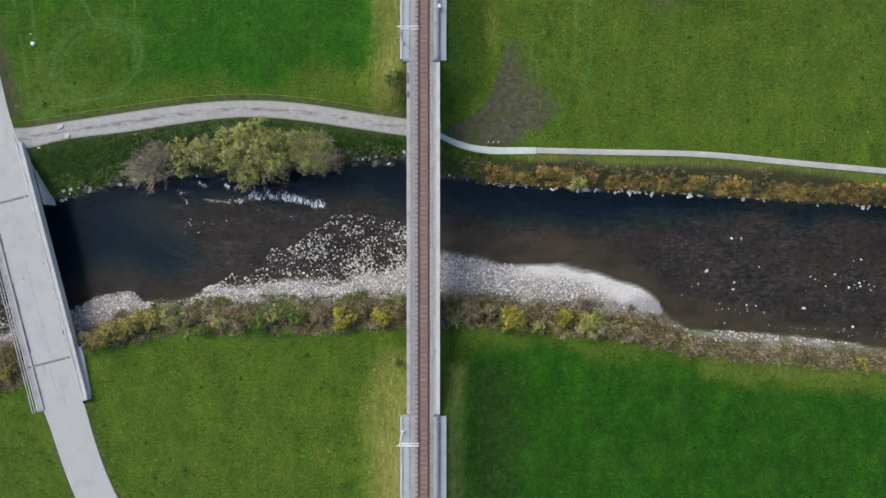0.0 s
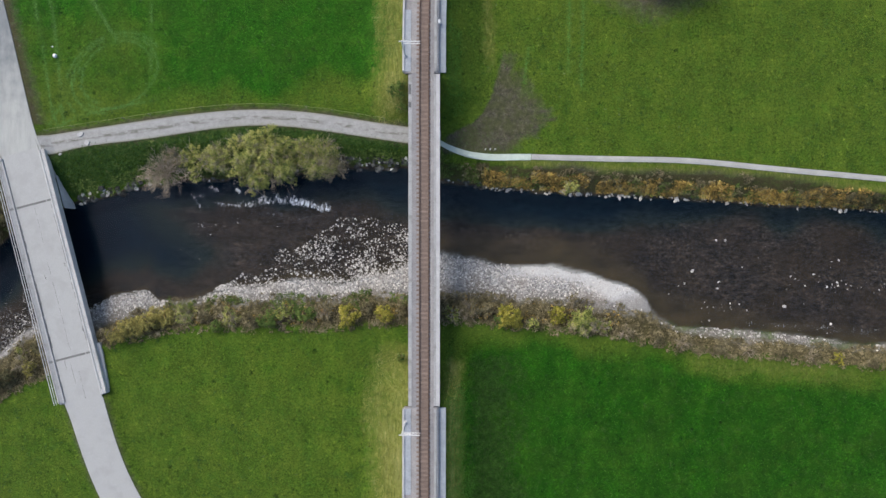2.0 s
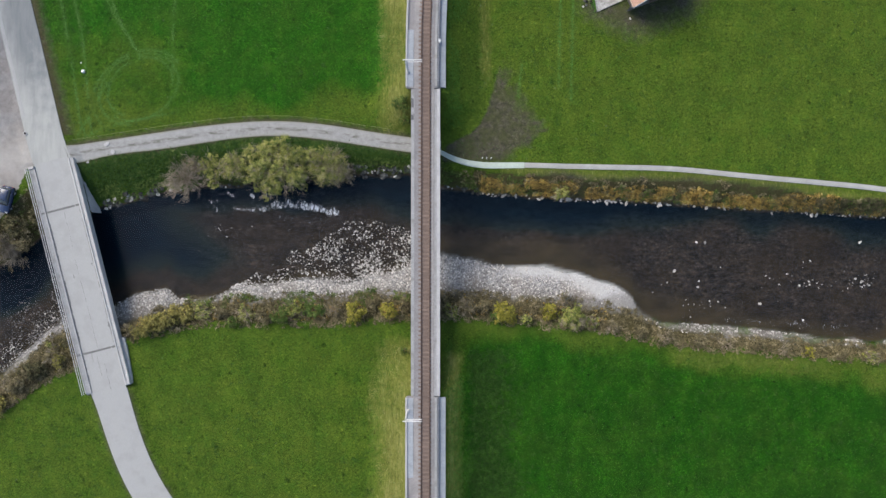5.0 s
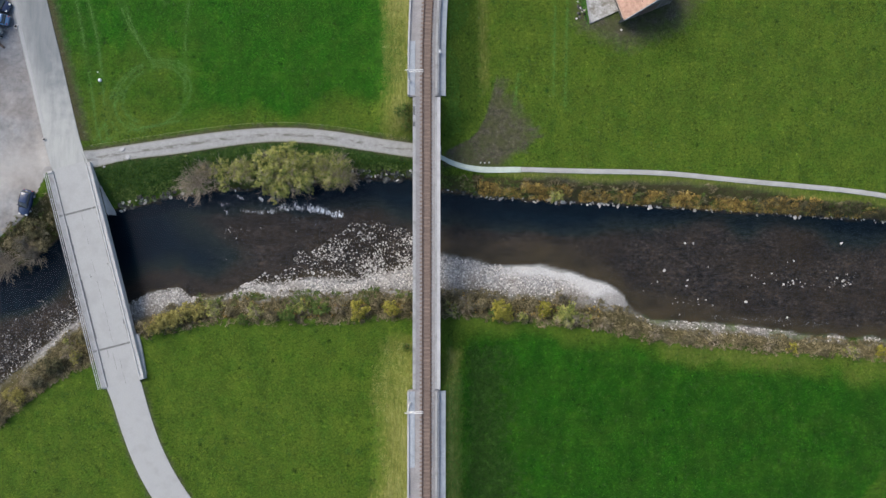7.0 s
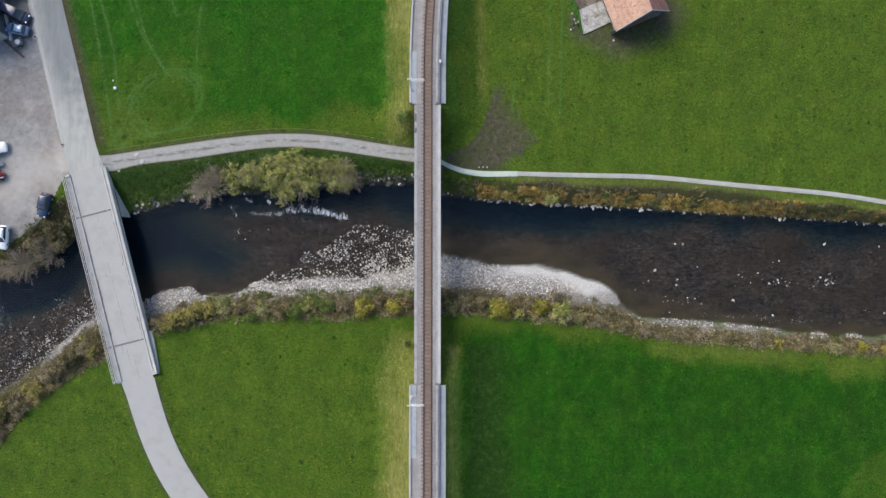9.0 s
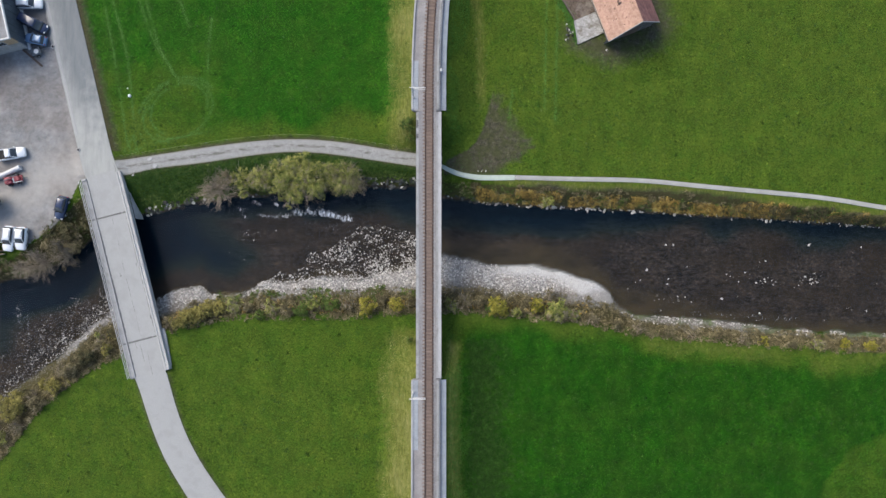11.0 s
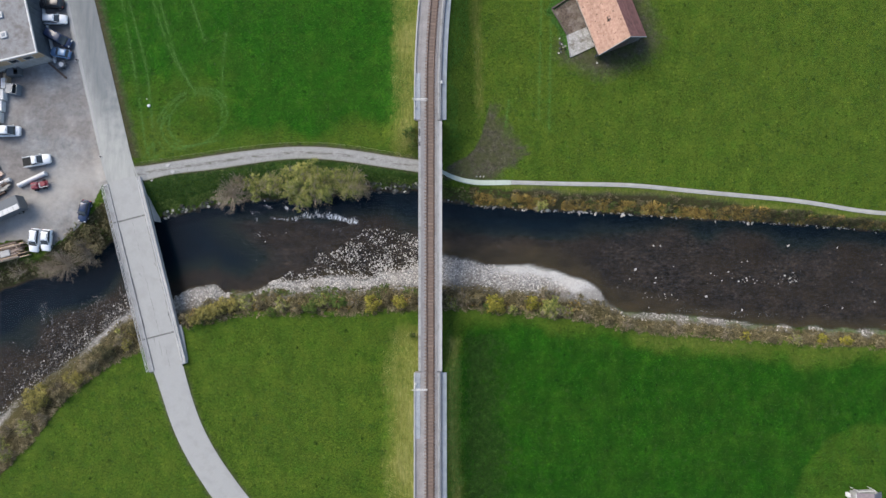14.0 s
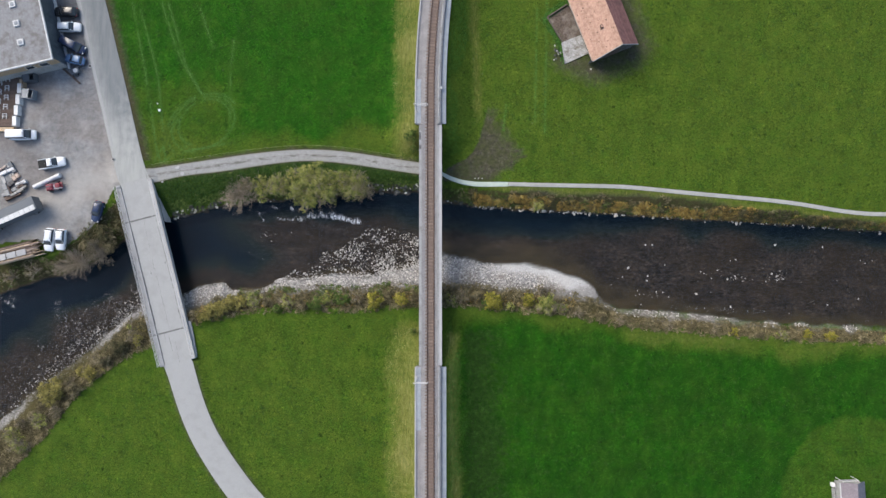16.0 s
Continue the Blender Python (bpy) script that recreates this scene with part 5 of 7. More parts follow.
tree("bush", -61.6, 5.0, 1.6, 2.0, "oliveleaf", "dark olive bush under the bridge railing", "bush", 1600, 0.1, 98, group="bank bushes")
tree("bush", -67.2, 3.0, 1.3, 1.8, "oliveleaf", "dark olive bush at the yard's edge", "bush", 1000, 0.11, 17, group="bank bushes")
tree("bush", -6.7, 20.9, 1.3, 1.6, "greenleaf", "dark green bush against the railway bank", "bush", 1700, 0.1, 18, group="bank bushes")
tree("bush", -6.2, 18.9, 0.9, 1.2, "greenleaf", "low dark green bush against the railway bank", "bush", 900, 0.1, 92, group="bank bushes")
tree("bush", -6.3, -14.6, 0.8, 1.2, "greenleaf", "small green bush beside the railway bridge", "bush", 500, 0.1, 19, group="bank bushes")

SHRUBS = (
    (-45.2, -12.0, 1.5, "ochreleaf"), (-43.4, -11.0, 1.9, "ochreleaf"), (-41.2, -10.2, 2.2, "ochreleaf"), (-38.8, -9.4, 1.8, "ochreleaf"), (-36.2, -8.9, 1.7, "bare"), (-31.7, -10.5, 1.1, "greenleaf"),
    (-29.8, -9.3, 1.5, "bare"), (-27.2, -9.8, 1.4, "rustleaf"), (-24.6, -9.6, 1.6, "greenleaf"), (-22.7, -8.9, 1.5, "willow"), (-19.8, -8.9, 1.7, "greenleaf"),
    (-16.8, -8.6, 1.4, "bare"), (-13.6, -8.9, 1.8, "yellowleaf"), (-11.2, -7.9, 1.3, "rustleaf"), (-8.6, -8.9, 1.5, "yellowleaf"), (-6.4, -8.2, 1.1, "rustleaf"),
    (0.6, -8.9, 1.2, "bare"), (2.9, -8.6, 1.6, "bare"), (5.2, -8.3, 1.3, "rustleaf"), (8.4, -9.1, 2.0, "yellowleaf"), (7.0, -9.8, 1.0, "greenleaf"), (11.6, -10.2, 1.0, "willow"), (15.0, -9.0, 1.5, "yellowleaf"), (13.4, -8.2, 0.9, "rustleaf"),
    (18.3, -9.6, 2.1, "willow"), (17.5, -7.2, 1.2, "bare"), (21.2, -10.5, 1.2, "bare"), (24.2, -11.3, 1.2, "bare"), (28.0, -12.0, 1.1, "rustleaf"), (32.0, -12.7, 1.2, "bare"), (36.5, -13.4, 1.2, "rustleaf"),
    (41.0, -14.0, 1.2, "bare"), (45.5, -14.0, 1.1, "rustleaf"), (49.5, -14.5, 1.1, "bare"), (53.4, -15.1, 1.0, "yellowleaf"), (57.5, -15.4, 1.2, "rustleaf"), (62.0, -15.5, 1.2, "bare"),
    (67.0, -15.6, 1.2, "yellowleaf"), (71.5, -15.9, 1.3, "yellowleaf"), (77.0, -16.3, 1.2, "rustleaf"), (82.0, -16.6, 1.3, "bare"),
    (-73.4, -26.0, 2.6, "ochreleaf"), (-75.6, -31.2, 1.6, "bare"), (-72.6, -29.4, 1.4, "bare"), (-79.0, -35.6, 1.7, "bare"), (-69.0, -25.2, 1.5, "rustleaf"), (-66.2, -22.6, 1.6, "ochreleaf"), (-63.4, -19.8, 1.7, "rustleaf"), (-60.6, -17.6, 1.6, "oliveleaf"), (-57.6, -16.4, 1.2, "ochreleaf"), (-67.0, -22.0, 1.3, "rustleaf"), (-64.6, -20.2, 1.3, "bare"), (-61.8, -18.2, 1.4, "rustleaf"), (-58.6, -15.8, 1.4, "bare"), (-57.0, -13.8, 1.1, "oliveleaf"),
    (-79.4, -32.0, 1.3, "bare"), (-75.2, -28.6, 1.3, "rustleaf"), (-71.8, -23.9, 1.1, "oliveleaf"), (-68.6, -22.4, 1.2, "ochreleaf"), (-66.0, -20.2, 1.0, "bare"), (-63.0, -18.2, 1.2, "oliveleaf"), (-60.2, -16.4, 1.2, "rustleaf"), (-59.4, -14.6, 1.0, "bare"),
    (-77.2, -30.6, 1.4, "rustleaf"), (-81.0, -34.0, 1.6, "bare"), (-47.2, -11.8, 1.2, "bare"), (-34.0, -9.4, 1.1, "rustleaf"), (-70.2, -24.4, 1.1, "bare"),
)
WORDS = {"oliveleaf": "dull olive shrub on the brown river bank", "ochreleaf": "feathery ochre autumn shrub on the river bank", "yellowleaf": "yellow-leaved autumn shrub on the grassy river bank", "greenleaf": "green leafy shrub on the river bank", "rustleaf": "rust-brown autumn shrub on the river bank", "willow": "yellow-green willow shrub on the river bank"}
for i, (x, y, r, kind) in enumerate(SHRUBS):
    if kind == "bare":
        bare_shrub(x, y, r, 1.3 * r, "half-bare brown shrub on the river bank", 40 + i, int(70 * r), "shrubs along the river", int(350 * r * r), "rustleaf" if i % 2 else "willow")
    else:
        tree("shrub", x, y, r, 1.45 * r, kind, WORDS[kind], "shrub", int(900 * r * r), 0.095, 40 + i, group="shrubs along the river", lobes=6)
tree("bush", 16.9, 8.7, 1.35, 1.3, "willow", "bright yellow-green bush among autumn undergrowth", "bush", 1500, 0.1, 91, group="bank bushes")


def undergrowth(name, label, xs, lo, hi, density, material, seed, size=0.09, tall=0.5, gaps=0.2):
    """Low plants on a bank: clumps of leaves over the ground between two curves."""
    rs = np.random.RandomState(seed)
    x0, x1 = xs
    n = int((x1 - x0) * 3.0 * density)
    x = rs.uniform(x0, x1, n)
    a, b = lo(x), hi(x)
    y = a + (b - a) * rs.rand(n) * (0.55 + 0.6 * soft_noise(x, 0 * x, 2.3, seed + 5))
    keep = soft_noise(x, y, 1.3, seed) > gaps
    keep &= ~((x > -61.5 + 0.27 * (11.5 - y)) & (x < -54 + 0.27 * (12.5 - y))) & (b > a)
    x, y = x[keep], y[keep]
    z = height(x, y)
    k = 14
    t = np.repeat(np.arange(len(x)), k)
    m = len(t)
    rad = ((0.12 + 0.22 * rs.rand(len(x))) * (0.55 + 0.9 * soft_noise(x, y, 2.6, seed + 3)))[t]
    d = rs.normal(size=(m, 3)) * 0.55
    p = np.stack([x[t], y[t], z[t]], 1) + np.stack([d[:, 0] * rad, d[:, 1] * rad, np.abs(d[:, 2]) * tall * rad * 2.2 + 0.03], 1)
    nrm = rs.normal(size=(m, 3)) * 0.6 + np.array([0, 0, 1.0])
    nrm /= np.linalg.norm(nrm, axis=1)[:, None]
    u = np.cross(nrm, rs.normal(size=(m, 3)))
    u /= np.linalg.norm(u, axis=1)[:, None]
    w = np.cross(nrm, u)
    s = (size * (0.5 + rs.rand(m)))[:, None]
    v = np.stack([p - u * s, p - w * s * 0.5, p + u * s, p + w * s * 0.5], 1).reshape(-1, 3)
    ob = mesh_of(name, v, np.arange(4 * m).reshape(-1, 4), material, None)
    return tagged(ob, label, "undergrowth", kind="stuff")


def band(line, off):
    return lambda x: bank(line, x) + off


undergrowth("undergrowth", "dull olive and brown undergrowth on the river bank", (48, 92), band(N_EDGE, 0.3), lambda x: np.minimum(bank(N_EDGE, x) + 2.6, bank(N_TOP, x) + 0.2), 16, "oliveleaf", 31, gaps=0.3)
undergrowth("undergrowth", "rust and yellow autumn undergrowth on the river bank", (5, 58), band(N_EDGE, 0.15), lambda x: np.minimum(bank(N_EDGE, x) + 2.3, bank(N_TOP, x) - 0.1), 24, "bankleaf", 21, gaps=0.3)
undergrowth("undergrowth", "scattered orange herbs on the river bank", (58, 92), band(N_EDGE, 0.15), lambda x: bank(N_EDGE, x) + 1.9, 12, "bankleaf", 32, gaps=0.48)
undergrowth("undergrowth", "green herbs among the autumn undergrowth", (4, 92), band(N_EDGE, 0.1), lambda x: np.minimum(bank(N_EDGE, x) + 2.6, bank(N_TOP, x) + 0.2), 6, "greenleaf", 26, gaps=0.5)
undergrowth("undergrowth", "brown withered herbs on the river bank", (2, 92), band(N_EDGE, 0.3), lambda x: bank(N_TOP, x) - 0.2, 7, "rustleaf", 27, gaps=0.45)
undergrowth("undergrowth", "brown brambles and dead herbs on the river bank", (-88, 92), band(S_TOP, 0.0), lambda x: foot_of(x, bank(S_TOP, x), bank(S_EDGE, x)) + 0.5, 13, "rustleaf", 22)
undergrowth("undergrowth", "dull brown herbs along the meadow's edge", (-88, 20), band(S_TOP, -0.6), band(S_TOP, 2.8), 8, "rustleaf", 23, gaps=0.35)
undergrowth("undergrowth", "withered brown herbs along the meadow's edge", (20, 92), band(S_TOP, -0.5), band(S_TOP, 2.2), 5, "rustleaf", 29, gaps=0.45)
undergrowth("undergrowth", "green and brown herbs under the willows", (-42, 4), band(N_EDGE, 0.6), band(N_TOP, 0.1), 6, "greenleaf", 24)
undergrowth("undergrowth", "brown herbs on the bank below the parking yard", (-90, -62), band(N_EDGE, 0.2), band(N_TOP, 0.6), 6, "rustleaf", 25)
undergrowth("undergrowth", "green herbs on the bank below the parking yard", (-90, -62), band(N_EDGE, 0.4), band(N_TOP, 0.9), 3, "greenleaf", 30, gaps=0.4)


undergrowth("undergrowth", "yellow and orange autumn herbs among the shrubs", (-48, 24), band(S_TOP, 0.5), band(S_TOP, 3.2), 5, "bankleaf", 85, gaps=0.5)
undergrowth("undergrowth", "mossy olive herbs along the gravel shore", (-40, -5), lambda x: foot_of(x, bank(S_TOP, x), bank(S_EDGE, x)) - 1.2, lambda x: foot_of(x, bank(S_TOP, x), bank(S_EDGE, x)) + 1.1, 9, "greenleaf", 83, gaps=0.4)
undergrowth("undergrowth", "withered tan herbs along the gravel shore", (-40, 32), lambda x: foot_of(x, bank(S_TOP, x), bank(S_EDGE, x)) - 1.0, lambda x: foot_of(x, bank(S_TOP, x), bank(S_EDGE, x)) + 1.1, 6, "rustleaf", 84, gaps=0.45)
undergrowth("undergrowth", "brown dead herbs on the wide west bank", (-88, -56), band(S_TOP, -0.3), band(S_EDGE, -0.7), 26, "rustleaf", 81, gaps=0.3)
undergrowth("undergrowth", "ochre herbs near the road bridge", (-69, -56), band(S_TOP, 0.0), band(S_EDGE, -1.6), 8, "ochreleaf", 82, gaps=0.45)


def blades(name, label, material, count, inside, length, seed, per=1, area=(-88, 88, -50, 51)):
    """Grass as single tapering blades."""
    rs = np.random.RandomState(seed)
    x, y = rs.uniform(area[0], area[1], count * 4), rs.uniform(area[2], area[3], count * 4)
    ok = inside(x, y)
    x, y = x[ok][:count], y[ok][:count]
    x, y = np.repeat(x, per), np.repeat(y, per)
    n = len(x)
    if per > 1:
        sp = np.repeat(0.11 + 0.24 * rs.rand(n // per), per)
        x, y = x + rs.normal(size=n) * sp, y + rs.normal(size=n) * sp
    z = height(x, y)
    a = rs.rand(n) * 2 * math.pi
    l = length * (0.5 + rs.rand(n))
    w = 0.18 * l
    p = np.stack([x, y, z - 0.01], 1)
    side = np.stack([-np.sin(a), np.cos(a), 0 * a], 1) * w[:, None]
    tip = p + np.stack([np.cos(a) * l * 0.8, np.sin(a) * l * 0.8, l * 0.55], 1)
    v = np.stack([p - side, p + side, tip], 1).reshape(-1, 3)
    ob = mesh_of(name, v, np.arange(3 * n).reshape(-1, 3), material, None)
    return tagged(ob, label, "grass", kind="stuff")


def on_meadow(x, y):
    c = track_x(y)
    ok = ((y > bank(N_TOP, x) + 0.4) | (y < bank(S_TOP, x) - 0.3)) & (np.abs(x - c) > 3.4)
    rw = np.interp(y, (-60, -46, -29, -20, 12, 20, 32, 47, 60), (-26, -33, -43.5, -46.0, -54, -57, -60.5, -64.3, -67))
    ok &= ~((x < rw + 0.3) & (y > 0)) & ~((x < rw + 0.3) & (x > rw - 8.3) & (y < 0))
    pn, ps = np.interp(x, *zip(*PATH_N)), np.interp(x, *zip(*PATH_S))
    ok &= ~((x < 0) & (y < pn + 0.3) & (y > ps - 0.2))
    ep = np.interp(x, *zip(*EP))
    ok &= ~((x > -1.5) & (np.abs(y - ep) < 0.8)) & ~((x > 17) & (x < 37) & (y > 33))
    ok &= ~((np.hypot(x - 8.5, y - 20) < 4.5))
    return ok


blades("meadow_grass", "short mown meadow grass", "grass", 110000, on_meadow, 0.14, 31)
blades("grass_tufts", "dark tufts of taller grass in the meadow", "tuft", 1500, lambda x, y: on_meadow(x, y) & (soft_noise(x, y, 9, 4) > 0.38) & (np.abs(x - track_x(y)) > 8), 0.15, 32, 40)
blades("rough_grass", "rough dull green grass between track and river", "bankgrass", 12000, lambda x, y: (x > -55) & (x < -5) & (y < np.interp(x, *zip(*PATH_S)) - 0.3) & (y > bank(N_EDGE, x) + 1.2), 0.26, 33, 3, (-55, -5, 4, 18))
blades("straw_grass", "tall dry straw-coloured grass on the railway bank", "straw", 6000, lambda x, y: (x < track_x(y) - 3.0) & (x > track_x(y) - 3.2 - 5.5 * soft_noise(x, y, 4, 19) ** 0.6) & ((y > 17) | (y < -14)), 0.15, 34, 4, (-13, -4, -50, 51))
blades("straw_grass", "dull olive grass on the shaded railway bank", "grass", 12000, lambda x, y: (x > track_x(y) + 3.0) & (x < track_x(y) + 3.2 + 4.0 * soft_noise(x, y, 4, 20)) & ((y > 18) | (y < -14)), 0.15, 35, 3, (-1, 8, -50, 51))

# dense dark blades put the railway bank's shade into the grass colour
blades("shaded_grass", "long grass coloured dark for the shade below the railway bank", "tuft", 20000, lambda x, y: (soft_noise(x, y, 0.31, 77) < 0.8 * smoothstep(5.0, 8.0, x - track_x(y)) * smoothstep(17, 10, x - track_x(y) + 2.5 * soft_noise(x, y, 5, 52)) * smoothstep(-13, -16.5, y)), 0.22, 53, 2, (0, 14, -50, -13))


def pressed_grass(name, label, lines, width, per_metre, seed):
    """Blades pressed flat along a wheel mark, paler than the standing grass."""
    rs = np.random.RandomState(seed)
    xs, ys, dirs = [], [], []
    for line in lines:
        p = np.array(rounded(line, 1), float)
        step = np.hypot(*np.diff(p, axis=0).T)
        c = np.r_[0, np.cumsum(step)]
        t = rs.rand(int(c[-1] * per_metre)) * c[-1]
        x, y = np.interp(t, c, p[:, 0]), np.interp(t, c, p[:, 1])
        k = np.clip(np.searchsorted(c, t) - 1, 0, len(step) - 1)
        d = np.arctan2(np.diff(p[:, 1])[k], np.diff(p[:, 0])[k])
        keep = soft_noise(x, y, 2.0, seed) > 0.22
        off = rs.normal(size=len(t)) * width
        xs.append((x - np.sin(d) * off)[keep])
        ys.append((y + np.cos(d) * off)[keep])
        dirs.append(d[keep])
    x, y, a = np.concatenate(xs), np.concatenate(ys), np.concatenate(dirs) + rs.normal(size=sum(map(len, dirs))) * 0.5
    n = len(x)
    l = 0.16 * (0.6 + 0.8 * rs.rand(n))
    p = np.stack([x, y, height(x, y) + 0.02], 1)
    side = np.stack([-np.sin(a), np.cos(a), 0 * a], 1) * 0.03
    tip = p + np.stack([np.cos(a) * l, np.sin(a) * l, 0.02 + 0.02 * rs.rand(n)], 1)
    ob = mesh_of(name, np.stack([p - side, p + side, tip], 1).reshape(-1, 3), np.arange(3 * n).reshape(-1, 3), "pressed", None)
    return tagged(ob, label, "grass", kind="stuff")


pressed_grass("wheel_marks", "pale pressed grass in tractor wheel marks", RUTS, 0.13, 30, 88)

# ---- stones ----


def rock_mesh(name, seed, material, sub=1):
    rs = random.Random(seed)
    bm = bmesh.new()
    bmesh.ops.create_icosphere(bm, subdivisions=sub, radius=0.5)
    for v in bm.verts:
        v.co *= rs.uniform(0.62, 1.2)
        v.co.z *= 0.62
    me = bpy.data.meshes.new(name)
    bm.to_mesh(me)
    bm.free()
    me.materials.append(M[material])
    return me


PEBBLES = [rock_mesh("stone", i, "stone") for i in range(6)]
BLOCKS = [rock_mesh("quarry_stone", 20 + i, "riprap", 2) for i in range(6)]


def stone(name, meshes, x, y, z, s, rs, parent=None, stretch=1.0):
    ob = new(name, rs.choice(meshes))
    ob.parent = parent
    ob.matrix_world = pose(x, y, z, rs.uniform(-14, 14), rs.uniform(-14, 14), rs.uniform(0, 360)) @ Matrix.Diagonal((s * stretch, s, s * rs.uniform(0.7, 1.0), 1))
    return ob


def bed_stones(count, seed, where, size, lift, name, label, material="stone"):
    """Stones too many to count: one mesh of small faceted pebbles, each its own island."""
    rs = np.random.RandomState(seed)
    x, y = where(rs, count)
    z = np.maximum(height(x, y), WATER - 0.35) if lift is None else height(x, y) + lift
    n = len(x)
    s = size[0] + (size[1] - size[0]) * rs.rand(n) ** 3.0
    if lift is None:
        z = np.full(n, WATER) + 0.02 - 0.1 * s * rs.rand(n)
    base = np.array([(1, 0, 0), (0.2, 0.9, 0.1), (-0.9, 0.3, 0), (-0.2, -1, 0.05), (0.5, -0.5, 0.55), (-0.2, 0.2, 0.68), (0, 0, -0.6)])
    faces = np.array([(0, 1, 5), (0, 5, 4), (1, 2, 5), (2, 3, 5), (3, 4, 5), (3, 0, 4), (1, 0, 6), (2, 1, 6), (3, 2, 6), (0, 3, 6)])
    a = rs.rand(n) * 2 * math.pi
    v = base[None] * (0.75 + 0.5 * rs.rand(n, 7, 1)) * (s / 2)[:, None, None]
    v[:, :, 0] *= (1 + 0.5 * rs.rand(n))[:, None]
    vx = v[:, :, 0] * np.cos(a)[:, None] - v[:, :, 1] * np.sin(a)[:, None] + x[:, None]
    vy = v[:, :, 0] * np.sin(a)[:, None] + v[:, :, 1] * np.cos(a)[:, None] + y[:, None]
    v = np.stack([vx, vy, v[:, :, 2] + z[:, None]], -1).reshape(-1, 3)
    f = (faces[None] + 7 * np.arange(n)[:, None, None]).reshape(-1, 3)
    ob = mesh_of(name, v, f, material, None)
    return tagged(ob, label, "stones", kind="stuff")


def shore(x0, x1, thin=False):
    def pick(rs, n):
        x = rs.uniform(x0, x1, n)
        st, se = bank(S_TOP, x), bank(S_EDGE, x)
        f = foot_of(x, st, se) - 0.1
        y = f + (se + 0.15 - f) * rs.rand(n) ** 0.8
        sand = (x > 9) & (x < 30) & (y > f + (0.62 - 0.4 * smoothstep(17, 25, x) + 0.25 * soft_noise(x, y, 3, 18)) * (se - f)) & (rs.rand(n) < 0.9)
        sand |= (rs.rand(n) < 0.55) & (y < f + 1.3)
        sand |= (x > 20) & (x < 30) & (y < -6.8) & (rs.rand(n) < 0.8)
        sand |= thin & (soft_noise(x, y, 2.4, 41) < 0.50)
        return x[~sand], y[~sand]
    return pick


def rapids(rs, n):
    x = rs.uniform(-33, -4.2, n * 4)
    se = bank(S_EDGE, x)
    top = np.interp(x, (-33, -28, -22, -17, -12, -4), (-4.6, -3.4, 0.5, 4.0, 4.6, 2.6)) + 2.6 * (soft_noise(x, 0 * x, 1.7, 63) - 0.55)
    y = se + (top - se) * rs.rand(n * 4) ** 1.55
    p = np.interp(x, (-33, -26, -20, -14, -4), (0.35, 0.4, 0.6, 0.95, 1.0)) * (0.34 + 1.2 * smoothstep(0.40, 0.74, 0.55 * soft_noise(x, y, 2.3, 12) + 0.45 * soft_noise(x, y, 0.9, 13)))
    ok = (rs.rand(n * 4) < p * 0.6)
    return x[ok][:n], y[ok][:n]


def west_rapids(rs, n):
    x = rs.uniform(-88, -58, n * 3)
    se, ne = bank(S_EDGE, x), bank(N_EDGE, x)
    y = se + (ne - se) * 0.55 * rs.rand(n * 3) ** 1.9
    ok = (soft_noise(x, y, 1.6, 14) > 0.42) & (rs.rand(n * 3) < np.interp(x, (-88, -76, -70, -62), (0.10, 0.22, 0.6, 1.0)))
    return x[ok][:n], y[ok][:n]


def east_riffle(rs, n):
    x = rs.uniform(31, 88, n * 3)
    se, ne = bank(S_EDGE, x), bank(N_EDGE, x)
    y = se + (ne - se) * (0.05 + 0.75 * rs.rand(n * 3) ** 1.3)
    ok = soft_noise(x, y, 2.2, 15) > 0.68
    return x[ok][:n], y[ok][:n]


bed_stones(13000, 51, shore(-52, 30), (0.055, 0.36), 0.0, "gravel_bank", "pale grey river gravel and cobbles on the shore")
bed_stones(1300, 52, shore(-88, -57), (0.06, 0.24), 0.0, "gravel_bank", "dull grey river cobbles on the shore", "wet_stone")
bed_stones(4200, 53, shore(29, 90, True), (0.06, 0.42), 0.0, "gravel_bank", "narrow strip of pale cobbles along the bank")
bed_stones(4000, 54, rapids, (0.045, 0.30), None, "cobbles", "white cobbles standing out of the shallow rapids")
bed_stones(1500, 55, west_rapids, (0.05, 0.30), None, "cobbles", "dull cobbles in the shallows below the road bridge", "wet_stone")


def mid_stones(rs, n):
    x = np.r_[rs.uniform(-36, -32.5, n // 2), rs.uniform(-40, -24, n - n // 2)]
    y = np.r_[3.1 + 0.5 * rs.normal(size=n // 2), rs.uniform(-2.5, 4.8, n - n // 2)]
    return x, y


bed_stones(26, 60, mid_stones, (0.08, 0.24), None, "cobbles", "few pale cobbles breaking the dark current")


def west_shore(rs, n):
    x = rs.uniform(-88, -56, n)
    y = bank(S_EDGE, x) + 3.6 * rs.rand(n) ** 1.6
    ok = (rs.rand(n) < np.interp(x, (-88, -72, -64), (0.22, 0.4, 1.0))) & (soft_noise(x, y, 1.6, 44) > 0.36)
    return x[ok], y[ok]


bed_stones(2600, 57, west_shore, (0.05, 0.28), None, "cobbles", "pale cobbles crowding the shallow edge of the river")


def west_boulders(rs, n):
    x = rs.uniform(-87, -62, n)
    return x, bank(S_EDGE, x) + 1.5 + 7.0 * rs.rand(n)


bed_stones(60, 58, west_boulders, (0.12, 0.5), None, "cobbles", "dull grey larger stones in the shallow river", "wet_stone")
bed_stones(150, 59, west_boulders, (0.08, 0.32), None, "cobbles", "pale scattered stones in the shallow river", "stone")
bed_stones(90, 56, east_riffle, (0.08, 0.28), None, "cobbles", "scattered pale cobbles in the shallow river")

